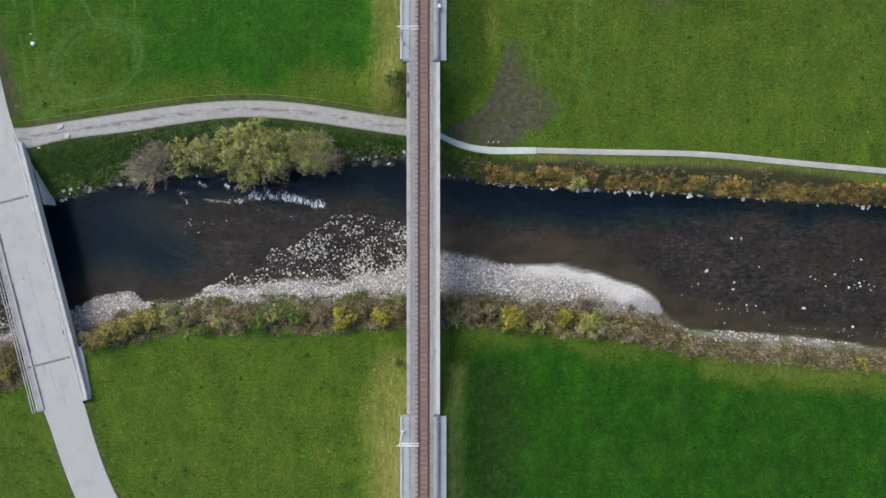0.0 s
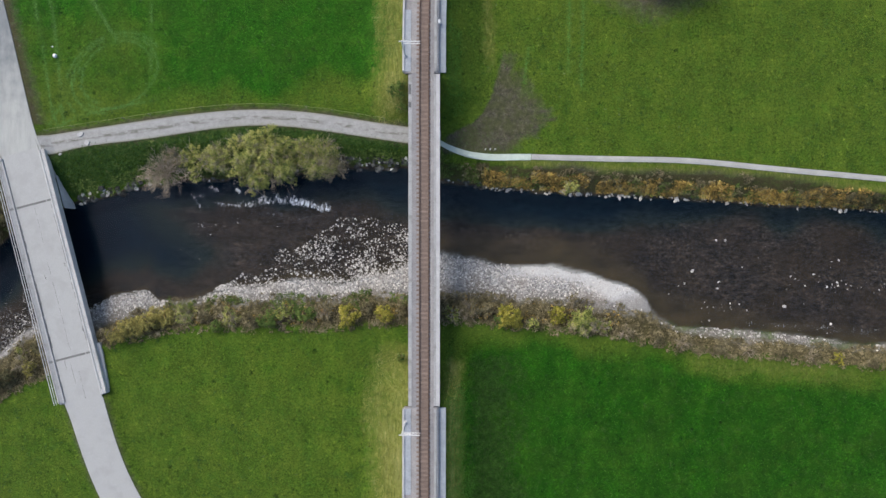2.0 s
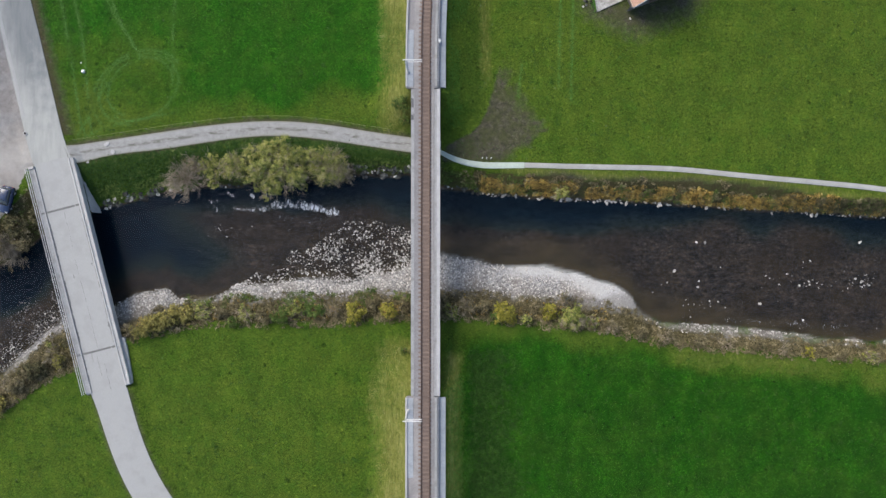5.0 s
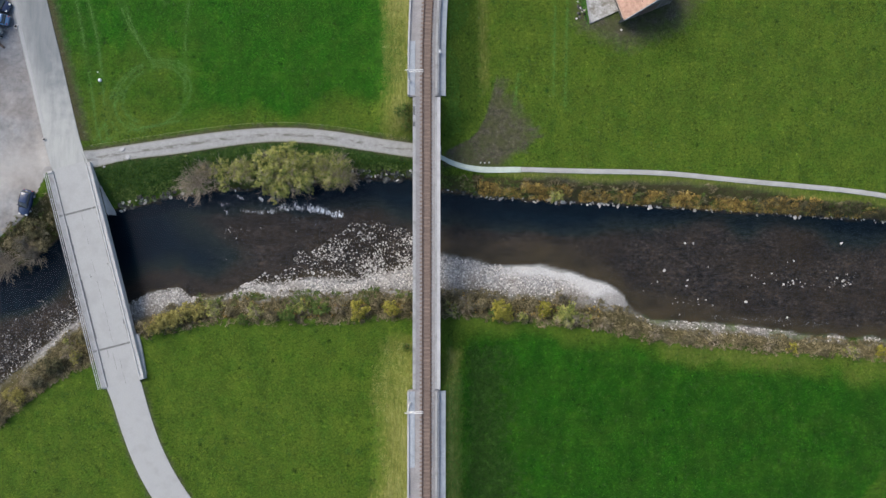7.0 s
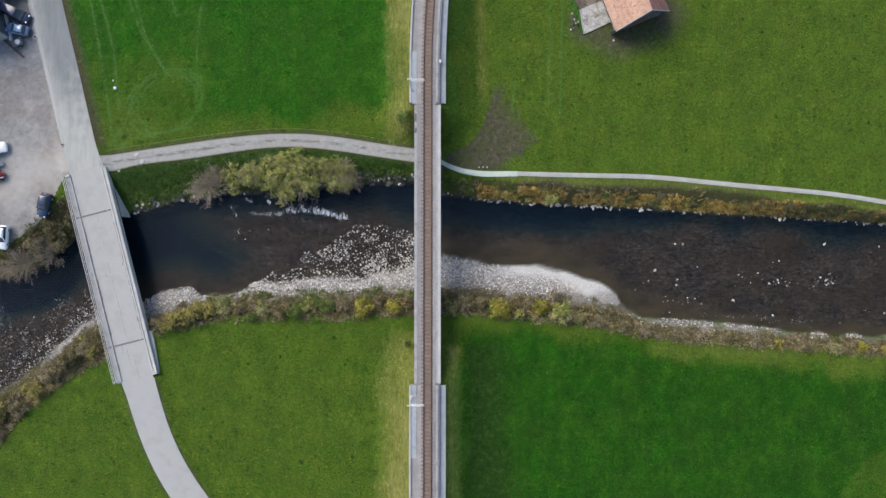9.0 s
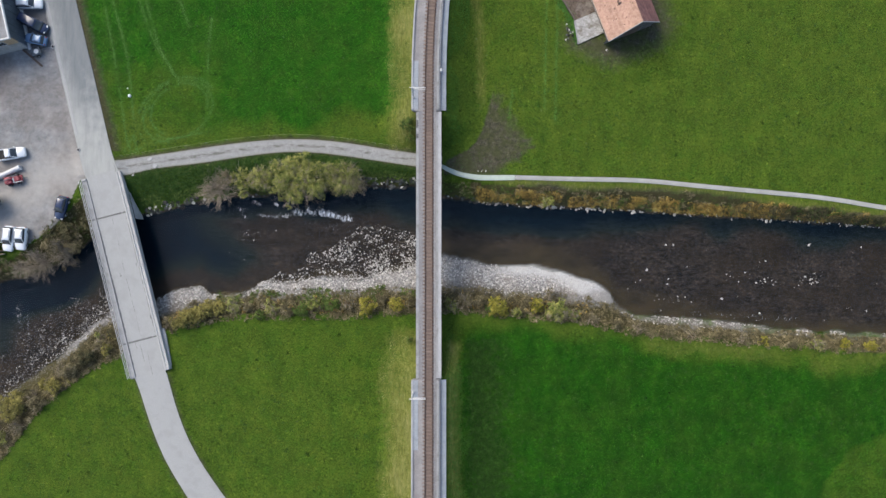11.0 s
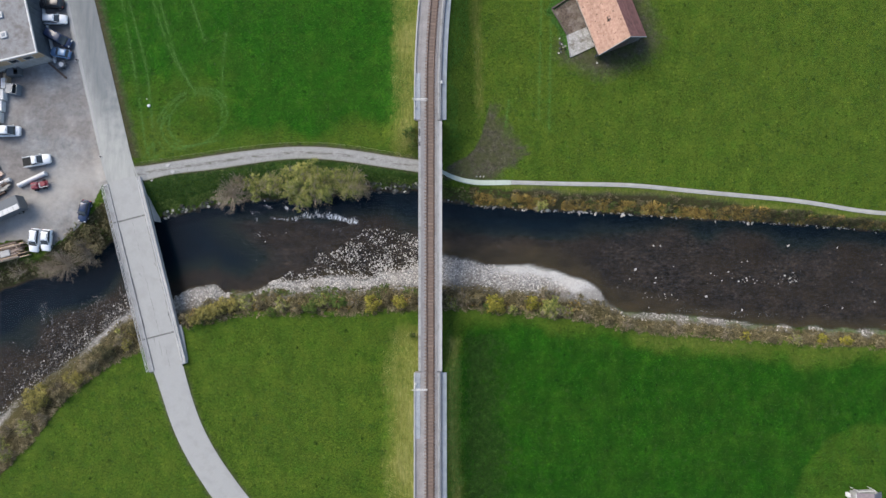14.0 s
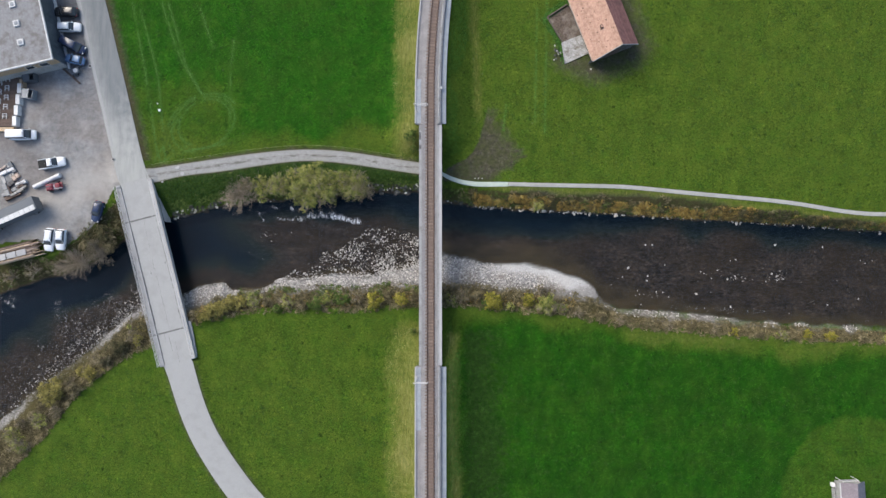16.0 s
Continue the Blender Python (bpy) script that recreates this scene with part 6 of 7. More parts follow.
rs = random.Random(5)
nrs = np.random.RandomState(61)
for x, y in zip(*rapids(nrs, 280)):
    s = 0.14 + 0.28 * rs.random() ** 2
    stone("stone", PEBBLES, float(x), float(y), WATER + 0.02, s, rs, ground)
for x, y, s in ((34.4, -3.1, 0.95), (39.0, 1.2, 0.75), (37.7, 1.2, 0.6), (38.1, -4.7, 0.5), (37.9, -5.6, 0.7), (41.4, -2.6, 0.4), (33.3, -4.9, 0.5), (39.7, -7.7, 0.4), (41.0, -7.8, 0.4), (47.3, -8.1, 0.75), (54.9, -1.6, 0.5), (48.2, -3.9, 0.5), (50.2, -5.2, 0.45), (51.4, -3.6, 0.5), (62.4, 1.2, 0.8), (62.6, -4.8, 0.85), (61.7, -4.3, 0.6), (63.7, -5.3, 0.5), (78.0, -9.1, 0.6), (72.2, -10.2, 0.6), (71.4, 0.8, 0.5), (54.8, -5.2, 0.5), (55.9, -5.0, 0.4), (53.8, -10.6, 0.6)):
    b = stone("boulder", PEBBLES, x, y, WATER + 0.02, 0.56 * s, rs, None, 1.3)
    tagged(b, "pale rounded boulder standing out of the river", "boulder", "boulders in the river")


def clustered(rs, n):
    """Small stones in loose groups on the riffle."""
    at = np.array([(48.7, -4.0), (53.0, -4.2), (55.0, -4.9), (56.5, -5.3), (61.5, -5.4), (62.4, -4.9), (63.4, -4.5), (39.9, -8.4)])
    k = rs.randint(0, len(at), n)
    return at[k, 0] + rs.normal(size=n) * 0.9, at[k, 1] + rs.normal(size=n) * 0.55


bed_stones(64, 64, clustered, (0.08, 0.36), None, "cobbles", "loose groups of pale stones on the riffle")
# pale stones at the foot of the north bank
for i in range(105):
    x = rs.uniform(6, 84) if i % 3 else 12 + 26 * rs.random()
    y = float(bank(N_EDGE, x)) + rs.uniform(-0.45, 0.2)
    ob = stone("stone", PEBBLES, x, y, WATER + 0.05, 0.2 + 0.5 * rs.random() ** 1.6, rs, ground)
    ob.matrix_world = ob.matrix_world @ Matrix.Diagonal((rs.uniform(1, 1.9), rs.uniform(0.6, 1), 1, 1))
# quarry stones along the north bank
for x0, x1, n, up in ((-15.5, -4.9, 62, 1.9), (-52.5, -41, 48, 1.5), (-41, -15, 40, 0.4), (-1, 5.5, 22, 0.7), (5.5, 88, 150, 0.35)):
    for i in range(n):
        x = rs.uniform(x0, x1)
        k = rs.random()
        y = float(bank(N_EDGE, x)) + up * k - 0.15
        s = rs.uniform(0.35, 0.95) if up > 0.8 else rs.uniform(0.25, 0.6)
        pale = rs.random() > (0.74 if x < 5 else 0.6)
        stone("quarry_stone", PEBBLES if pale else BLOCKS, x, y, at_height(x, y) + 0.05, s * (0.75 if pale else 1), rs, ground, rs.uniform(1, 1.7 if pale else 1.4))
undergrowth("undergrowth", "dark green brambles on the bank by the road bridge", (-53.5, -41), band(N_EDGE, 0.3), lambda x: bank(N_EDGE, x) + 3.0, 7, "greenleaf", 28, gaps=0.35)

# ---- the workshop, its yard and vehicles ----


def window(parent, x, y, z, w, h, axis, label=""):
    """A framed pane set in a wall that faces along -y (axis 'y') or +x (axis 'x')."""
    d = 0.05
    fr = bmesh.new()
    for a0, a1, z0, z1 in ((-w / 2, w / 2, -0.06, 0), (-w / 2, w / 2, h, h + 0.06), (-w / 2 - 0.06, -w / 2, -0.06, h + 0.06), (w / 2, w / 2 + 0.06, -0.06, h + 0.06)):
        if axis == "y":
            box(fr, x + a0, x + a1, y - d, y + 0.02, z + z0, z + z1)
        else:
            box(fr, x - 0.02, x + d, y + a0, y + a1, z + z0, z + z1)
    f = part("window", fr, "white_trim", parent)
    pane = boxed(x - w / 2, x + w / 2, y - 0.02, y - 0.01, z, z + h) if axis == "y" else boxed(x + 0.01, x + 0.02, y - w / 2, y + w / 2, z, z + h)
    part("pane", pane, "glass", f)
    return f


work = thing("workshop", "flat-roofed workshop with grey gravel roof and dark sheet walls", "building", (-71.4, 34.7, 0), 13.2)
part("wall", boxed(-32, 0, 0, 0.3, 2.5, 4.3), "beige_wall", work, "tan rendered wall")
part("wall", boxed(-32, 0, -0.03, 0.3, -0.3, 2.498), "concrete", work, "dusty grey concrete base wall")
part("wall", boxed(-0.3, 0, 0.302, 45, -0.3, 4.3), "dark_panel", work, "dark blue-grey sheet wall")
part("wall", boxed(-32, -31.7, 0.302, 45, -0.3, 4.3), "dark_panel", work)
part("wall", boxed(-31.698, -0.302, 44.7, 45, -0.3, 4.3), "dark_panel", work)
part("roof", boxed(-31.9, -0.1, 0.1, 44.9, 4.302, 4.5), "flat_roof", work)
for b in ((-32.1, 0.1, -0.1, 0.14), (-32.1, 0.1, 44.86, 45.1)):
    part("parapet", boxed(b[0], b[1], b[2], b[3], 4.31, 4.68, 0.02), "white_trim", work)
for b in ((-0.14, 0.1, 0.142, 44.858), (-32.1, -31.86, 0.142, 44.858)):
    part("parapet", boxed(b[0], b[1], b[2], b[3], 4.31, 4.68, 0.02), "white_trim", work)
part("plinth", boxed(0.02, 0.42, -0.4, 45, -0.2, 0.35, 0.02), "white_trim", work)
for y in np.arange(1.6, 44, 1.2):
    part("panel_rib", boxed(0.002, 0.05, y, y + 0.08, 0.36, 4.29), "dark_panel", work)
for x in (-2.4, -5.0):
    window(work, x, 0, 2.75, 1.5, 1.0, "y")
for i in range(10):
    s = part("skylight", boxed(-5.45, -4.35, 3.7 + 3.55 * i, 4.8 + 3.55 * i, 4.5, 4.78, 0.04), "white_trim", work)
    part("dome", boxed(-5.2, -4.6, 3.95 + 3.55 * i, 4.55 + 3.55 * i, 4.78, 4.88, 0.06), "concrete_blue", s)


def wheel(parent, x, y, r, w):
    bm = bmesh.new()
    rod(bm, (x, y - w / 2, r), (x, y + w / 2, r), r, r, 16)
    t = part("wheel", bm, "rubber", parent)
    bm = bmesh.new()
    s = 1 if y > 0 else -1
    rod(bm, (x, y + s * w / 2, r), (x, y + s * (w / 2 + 0.02), r), r * 0.6, r * 0.55, 12)
    part("rim", bm, "galv", t)


def shell(sections, material, name, parent, label=""):
    """A body lofted along x through sections of (x, half width, bottom, top, roundness)."""
    bm = bmesh.new()
    rings = []
    for x, hw, z0, z1, rd in sections:
        ring = []
        h = z1 - z0
        for a, b in ((1, 0.12), (1.0, 0.55), (1 - rd * 0.4, 0.86), (1 - rd, 1.0), (0.0, 1.0 + 0.03), (-1 + rd, 1.0), (-1 + rd * 0.4, 0.86), (-1.0, 0.55), (-1, 0.12), (-0.85, 0), (0.85, 0)):
            ring.append(bm.verts.new((x, a * hw, z0 + b * h)))
        rings.append(ring)
    n = len(rings[0])
    for r, q in zip(rings[:-1], rings[1:]):
        for i in range(n):
            bm.faces.new((r[i], r[(i + 1) % n], q[(i + 1) % n], q[i]))
    bm.faces.new(rings[0])
    bm.faces.new(rings[-1][::-1])
    bmesh.ops.recalc_face_normals(bm, faces=bm.faces)
    ob = part(name, bm, material, parent, label)
    ob.data.shade_smooth()
    return ob


def car(x, y, turn, material, label, L=4.4, W=1.78, H=1.48, style="hatch", z=0.03):
    ob = thing("car", label, "car", (x, y, at_height(x, y) + z), turn, "parked cars")
    h, w = L / 2, W / 2
    shell(((-h, w * 0.80, 0.32, 0.72, 0.10), (-h + 0.15, w * 0.95, 0.24, 0.90, 0.10), (-h + 0.9, w, 0.22, 0.95, 0.08), (0, w, 0.22, 0.93, 0.08), (h - 1.25, w, 0.22, 0.92, 0.10), (h - 0.5, w * 0.96, 0.24, 0.80, 0.16), (h - 0.12, w * 0.86, 0.28, 0.66, 0.22), (h, w * 0.70, 0.34, 0.56, 0.25)), material, "body", ob)
    back = {"hatch": -h + 0.22, "sedan": -h + 0.75, "van": -h + 0.08, "pickup": -0.55}[style]
    front = {"hatch": h - 1.15, "sedan": h - 1.35, "van": h - 0.75, "pickup": h - 1.25}[style]
    rake = {"hatch": 0.30, "sedan": 0.55, "van": 0.10, "pickup": 0.15}[style]
    shell(((back, w * 0.88, 0.85, 0.95, 0.1), (back + rake, w * 0.84, 0.85, H - 0.06, 0.16), (front - 0.85, w * 0.84, 0.85, H - 0.05, 0.16), (front, w * 0.86, 0.85, 0.93, 0.1)), "glass", "cabin_glass", ob)
    shell(((back + rake * 0.75, w * 0.72, H - 0.12, H - 0.04, 0.1), (back + rake + 0.1, w * 0.74, H - 0.12, H, 0.12), (front - 1.0, w * 0.74, H - 0.12, H, 0.12), (front - 0.72, w * 0.70, H - 0.16, H - 0.08, 0.1)), material, "roof", ob)
    for s in (-1, 1):
        part("pillar", rod(bmesh.new(), (front - 0.05, s * w * 0.84, 0.92), (front - 0.8, s * w * 0.72, H - 0.07), 0.04), material, ob)
        part("mirror", boxed(front - 0.35, front - 0.2, s * (w + 0.06) - 0.08, s * (w + 0.06) + 0.08, 0.92, 1.05, 0.03), material, ob)
        part("headlight", boxed(h - 0.30, h - 0.06, s * w * 0.62 - 0.16, s * w * 0.62 + 0.16, 0.56, 0.70, 0.03), "lamp", ob)
        part("tail_light", boxed(-h + 0.01, -h + 0.12, s * w * 0.74 - 0.1, s * w * 0.74 + 0.1, 0.62, 0.82, 0.02), "red_lamp", ob)
        for xx in (-h + 0.82, h - 0.85):
            wheel(ob, xx, s * (w - 0.1), 0.31, 0.2)
    if style == "pickup":
        part("cargo_bed", boxed(-h + 0.10, -0.62, -w * 0.84, w * 0.84, 0.93, 0.99, 0.02), "rubber", ob, "dark cargo bed")
        for s in (-1, 1):
            part("bed_side", boxed(-h + 0.08, -0.6, s * w * 0.92 - 0.05, s * w * 0.92 + 0.05, 0.85, 1.10, 0.02), material, ob)
    if style == "hatch":
        for s in (-1, 1):
            part("roof_rail", boxed(back + 0.5, front - 1.05, s * w * 0.62 - 0.02, s * w * 0.62 + 0.02, H - 0.01, H + 0.04), "rubber", ob)
    return ob


car(-71.7, 45.0, 178, "black_paint", "black estate car parked beside the workshop", 4.5)
car(-71.0, 42.1, 0, "white_paint", "white estate car parked beside the workshop", 4.35)
car(-70.1, 38.6, -27, "navy_paint", "dark blue van parked at an angle", 4.7, 1.85, 1.85, "van")
car(-69.9, 36.0, 168, "sky_paint", "light blue small car beside the workshop", 3.7, 1.65)
car(-79.4, 21.8, 1, "white_paint", "white delivery van parked in the yard", 5.0, 1.95, 2.0, "van")
car(-73.8, 16.5, 10, "white_paint", "white pickup with a dark cargo bed", 4.9, 1.85, 1.6, "pickup")
car(-65.2, 7.4, 256, "navy_paint", "dark blue estate car by the bridge", 4.0, 1.7)
car(-74.0, 2.2, 264, "white_paint", "white estate car parked by timber", 4.3)
car(-71.9, 2.2, 266, "white_paint", "white hatchback parked by bare shrubs", 3.9)

# trailer, tank, machine, timber, boxes
tr = thing("lorry_trailer", "grey covered lorry trailer with white ribbed roof panels", "trailer", (-80.9, 6.5, 0), 24)
part("body", boxed(-6.4, 6.0, -1.25, 1.25, 1.0, 3.0, 0.06), "grey_paint", tr)
for i in range(12):
    part("roof_panel", boxed(-6.2 + 1.0 * i, -5.26 + 1.0 * i, -1.28, -0.35, 2.96, 3.06, 0.02), "white_trim", tr)
part("chassis", boxed(-6.2, 5.8, -0.5, 0.5, 0.6, 0.998), "rubber", tr)
for x in (-4.5, -3.3, 4.2):
    for s in (-1, 1):
        wheel(tr, x, s * 1.05, 0.48, 0.3)
for s in (-1, 1):
    part("landing_leg", boxed(2.6, 2.75, s * 0.9 - 0.07, s * 0.9 + 0.07, 0.0, 1.0), "grey_paint", tr)
tank = thing("pipe", "long white plastic pipe lying in the yard", "pipe", (-74.8, 13.15, 0.42), 25)
bm = bmesh.new()
rod(bm, (-2.7, 0, 0), (2.7, 0, 0), 0.42, 0.42, 20)
part("barrel", bm, "white_trim", tank)
for x in (-2.6, 2.6):
    part("collar", rod(bmesh.new(), (x - 0.06, 0, 0), (x + 0.06, 0, 0), 0.46, sides=20), "white_wrap", tank)
mach = thing("farm_machine", "red farm machine with a drawbar on wheels", "machine", (-73.3, 12.1, 0.0), 13)
part("frame", boxed(-1.5, 1.4, -0.55, 0.55, 0.35, 0.55, 0.02), "red_paint", mach)
part("hopper", boxed(-1.35, -0.1, -0.6, 0.6, 0.56, 1.15, 0.12), "red_paint", mach)
part("motor_box", boxed(0.25, 1.1, -0.4, 0.45, 0.56, 1.0, 0.08), "red_paint", mach)
part("drawbar", rod(bmesh.new(), (1.3, 0, 0.45), (2.3, 0, 0.4), 0.06), "grey_paint", mach)
part("cover", boxed(-0.05, 0.2, -0.5, 0.5, 0.56, 0.9, 0.04), "white_trim", mach)
for a, b, mat_ in (((-1.2, -0.5, 1.15), (0.4, 0.3, 1.3), "red_paint"), ((0.3, 0.35, 1.0), (1.5, -0.2, 1.2), "red_paint"), ((-0.6, 0.55, 1.1), (0.9, 0.6, 0.9), "grey_paint"), ((0.2, -0.55, 0.9), (1.5, -0.5, 0.7), "white_trim"), ((-1.4, 0.1, 1.18), (-0.2, 0.15, 1.22), "grey_paint")):
    part("arm", rod(bmesh.new(), a, b, 0.07), mat_, mach)
for x in (-0.9, 0.7):
    for s in (-1, 1):
        wheel(mach, x, s * 0.72, 0.33, 0.2)

rs = random.Random(8)
stack = thing("timber_stack", "stack of fresh sawn boards partly under pale sheets", "timber", (-79.6, -0.1, 0.0), 14)
for i in range(26):
    y = -1.45 + 0.115 * i
    part("board", boxed(-4.6 + rs.uniform(-0.5, 0.5), 3.7 + rs.uniform(-1.5, 0.9), y, y + 0.10, 0.25, 0.95 + rs.uniform(-0.1, 0.25)), rs.choice(("timber", "pink_timber", "pink_timber", "pink_timber", "brown_board")), stack)
for x in (-3.5, 0, 3.0):
    part("bearer", boxed(x - 0.1, x + 0.1, -1.4, 1.4, -0.3, 0.248), "brown_board", stack)
for x in (-4.0, -2.1, -0.2):
    part("sheet", boxed(x, x + 1.75, -0.85, 0.25, 1.20, 1.30, 0.03), "concrete_light", stack, "pale grey plastic sheet")

plat = thing("timber_terrace", "brown boarded platform with white metal frames on it", "platform", (-82.3, 29.0, 0.0), 0)
for i in range(26):
    part("plank", boxed(-4.0, 2.1 - 0.05 * (25 - i), -5.6 + 0.37 * i, -5.25 + 0.37 * i, 0.55, 0.68, 0.01), "brown_board", plat)
part("support", boxed(-3.9, 0.6, -5.5, 3.9, -0.1, 0.548), "dark_wood", plat)
for i in range(4):
    part("side_box", boxed(1.1 + 0.28 * i, 1.9 + 0.28 * i, -5.6 + 2.05 * i, -3.75 + 2.05 * i, -0.1, 1.0, 0.05), "white_wrap", plat)
for i in range(5):
    for j in range(2):
        x, y = -1.9 + 1.45 * j + 0.12 * i, -4.4 + 1.75 * i + 0.7 * j
        fr = bmesh.new()
        for b in ((-0.4, -0.3, -0.5, 0.5), (0.3, 0.4, -0.5, 0.5), (-0.3, 0.3, -0.05, 0.05), (-0.3, 0.3, 0.4, 0.5)):
            box(fr, x + b[0], x + b[1], y + b[2], y + b[3], 0.7, 0.82)
        part("metal_frame", fr, "white_trim", plat)
part("end_board", boxed(-4.0, 1.1, -6.5, -5.7, 0.0, 0.5, 0.02), "timber", plat)
for x, y, a, w, d, h, mat_, lab in ((-78.1, 32.6, 8, 2.1, 1.7, 1.4, "grey_paint", "grey steel container box beside the workshop"), (-78.3, 29.4, -6, 2.1, 1.8, 1.3, "silver_paint", "pale blue-grey steel skip in the yard"), (-79.6, 31.4, 0, 0.8, 1.6, 1.0, "timber", "pale wooden crate in the yard")):
    sk = thing("skip", lab, "container", (x, y, 0), a, "boxes in the yard")
    part("side", boxed(-w / 2, w / 2, -d / 2, -d / 2 + 0.07, 0.1, h), mat_, sk)
    part("side", boxed(-w / 2, w / 2, d / 2 - 0.07, d / 2, 0.1, h), mat_, sk)
    part("end", boxed(-w / 2, -w / 2 + 0.07, -d / 2 + 0.072, d / 2 - 0.072, 0.1, h), mat_, sk)
    part("end", boxed(w / 2 - 0.07, w / 2, -d / 2 + 0.072, d / 2 - 0.072, 0.1, h), mat_, sk)
    part("floor_plate", boxed(-w / 2, w / 2, -d / 2, d / 2, -0.02, 0.098), mat_, sk)
    part("lid", boxed(-w / 2 + 0.1, w * 0.1, -d / 2 + 0.1, d / 2 - 0.1, h - 0.12, h - 0.05), mat_, sk)
for i in range(20):
    x, y = (-82.0 + rs.uniform(-1.6, 1.6), 15.2 + rs.uniform(-1.3, 1.3)) if i < 7 else (-81.4 + rs.uniform(-1.6, 2.0), 11.6 + rs.uniform(-1.4, 1.2))
    a = rs.uniform(22, 42) + (90 if rs.random() < 0.25 else 0)
    mat_ = rs.choice(("concrete_light", "concrete", "pink_timber", "dark_wood", "brown_board", "dirty_slab", "brown_board", "grey_paint", "white_trim"))
    w, d, h = rs.uniform(1.0, 3.2), rs.uniform(0.25, 0.85), rs.uniform(0.2, 0.8)
    p = thing("building_block", "grey concrete and metal pieces stored in the yard", "building material", (x, y, -0.02), a, "stored building material")
    part("block", boxed(-w / 2, w / 2, -d / 2, d / 2, 0, h, 0.04), mat_, p)
    part("strap", boxed(-0.04, 0.04, -d / 2 - 0.01, d / 2 + 0.01, 0.02, h + 0.012), "rubber", p)
wall_low = thing("yard_beam", "long brown steel beam lying in the yard", "beam", (-70.65, 32.95, 0.0), -41)
part("flange", boxed(-2.1, 2.1, -0.15, 0.15, 0.32, 0.36), "brown_board", wall_low)
part("flange", boxed(-2.1, 2.1, -0.15, 0.15, 0.0, 0.04), "brown_board", wall_low)
part("web", boxed(-2.1, 2.1, -0.03, 0.03, 0.042, 0.318), "brown_board", wall_low)
trl = thing("small_trailer", "small grey car trailer with a round spare wheel", "trailer", (-69.7, 33.9, 0.0), 20)
part("tray", boxed(-0.9, 0.7, -0.6, 0.6, 0.4, 0.75, 0.03), "grey_paint", trl)
part("drawbar", rod(bmesh.new(), (0.7, 0, 0.45), (1.6, 0, 0.42), 0.05), "grey_paint", trl)
for s in (-1, 1):
    wheel(trl, -0.1, s * 0.72, 0.28, 0.16)
bm = bmesh.new()
rod(bm, (0.1, -0.1, 0.80), (0.1, -0.1, 0.95), 0.4, 0.4, 18)
part("spare_wheel", bm, "white_trim", trl)
for x, y, r in ((-67.25, 34.9, 0.34), (-62.45, 17.2, 0.3)):
    bo = thing("well_ring", "small round concrete ring at the road's edge", "manhole", (x, y, at_height(x, y)), group="rings by the road")
    bm = bmesh.new()
    rod(bm, (0, 0, -0.1), (0, 0, 0.22), r, r * 0.95, 14)
    part("ring", bm, "concrete_light", bo)
    part("cover", rod(bmesh.new(), (0, 0, 0.22), (0, 0, 0.24), r * 0.6, r * 0.6, 12), "rubber", bo)

# ---- the barn and its walled yard ----
barn = thing("barn", "old barn with a faded orange tiled roof and grey board walls", "building", (27.1, 35.5, 0), math.degrees(math.atan2(-0.933, 0.36)) + 180)
# local axes: x runs north along the ridge, y towards the west
BLN, HE, HR, HWI = 15.0, 2.75, 6.3, 3.9


def barn_roof(sign, material, label):
    bm = bmesh.new()
    e, k = HWI + 0.55, (HR - HE) / HWI
    pts = [(-0.45, 0, HR), (BLN + 0.45, 0, HR), (BLN + 0.45, sign * e, HE - 0.55 * k), (-0.45, sign * e, HE - 0.55 * k)]
    lo = [bm.verts.new((x, y + YM, z)) for x, y, z in pts]
    hi = [bm.verts.new((x, y + YM, z + 0.16)) for x, y, z in pts]
    bm.faces.new(hi)
    bm.faces.new(lo[::-1])
    for i in range(4):
        bm.faces.new((lo[i], lo[(i + 1) % 4], hi[(i + 1) % 4], hi[i]))
    bmesh.ops.recalc_face_normals(bm, faces=bm.faces)
    roof = part("roof", bm, material, barn, label)
    rows = 14
    for r in range(rows):
        t0, t1 = r / rows, (r + 1) / rows
        b2 = bmesh.new()
        a0, a1 = sign * e * t0, sign * e * t1
        z0, z1 = HR - k * abs(a0) + 0.163, HR - k * abs(a1) + 0.163
        q = [b2.verts.new(p) for p in ((-0.46, a0 + YM, z0 + 0.005), (BLN + 0.46, a0 + YM, z0 + 0.005), (BLN + 0.46, a1 + YM, z1 + 0.035), (-0.46, a1 + YM, z1 + 0.035), (BLN + 0.46, a1 + YM, z1), (-0.46, a1 + YM, z1))]
        b2.faces.new(q[:4])
        b2.faces.new((q[3], q[2], q[4], q[5]))
        part("tile_course", b2, material, roof)
    return roof


YM = -HWI
barn_roof(1, "roof_pink", "faded orange-pink clay tiles")
# the slope turned from the sun: its shade is put into the tile colour
barn_roof(-1, "roof_red_shaded", "red clay tiles coloured darker for the shaded slope")
part("ridge_cap", rod(bmesh.new(), (-0.5, YM, HR + 0.15), (BLN + 0.5, YM, HR + 0.15), 0.13, sides=8), "roof_pink", barn)
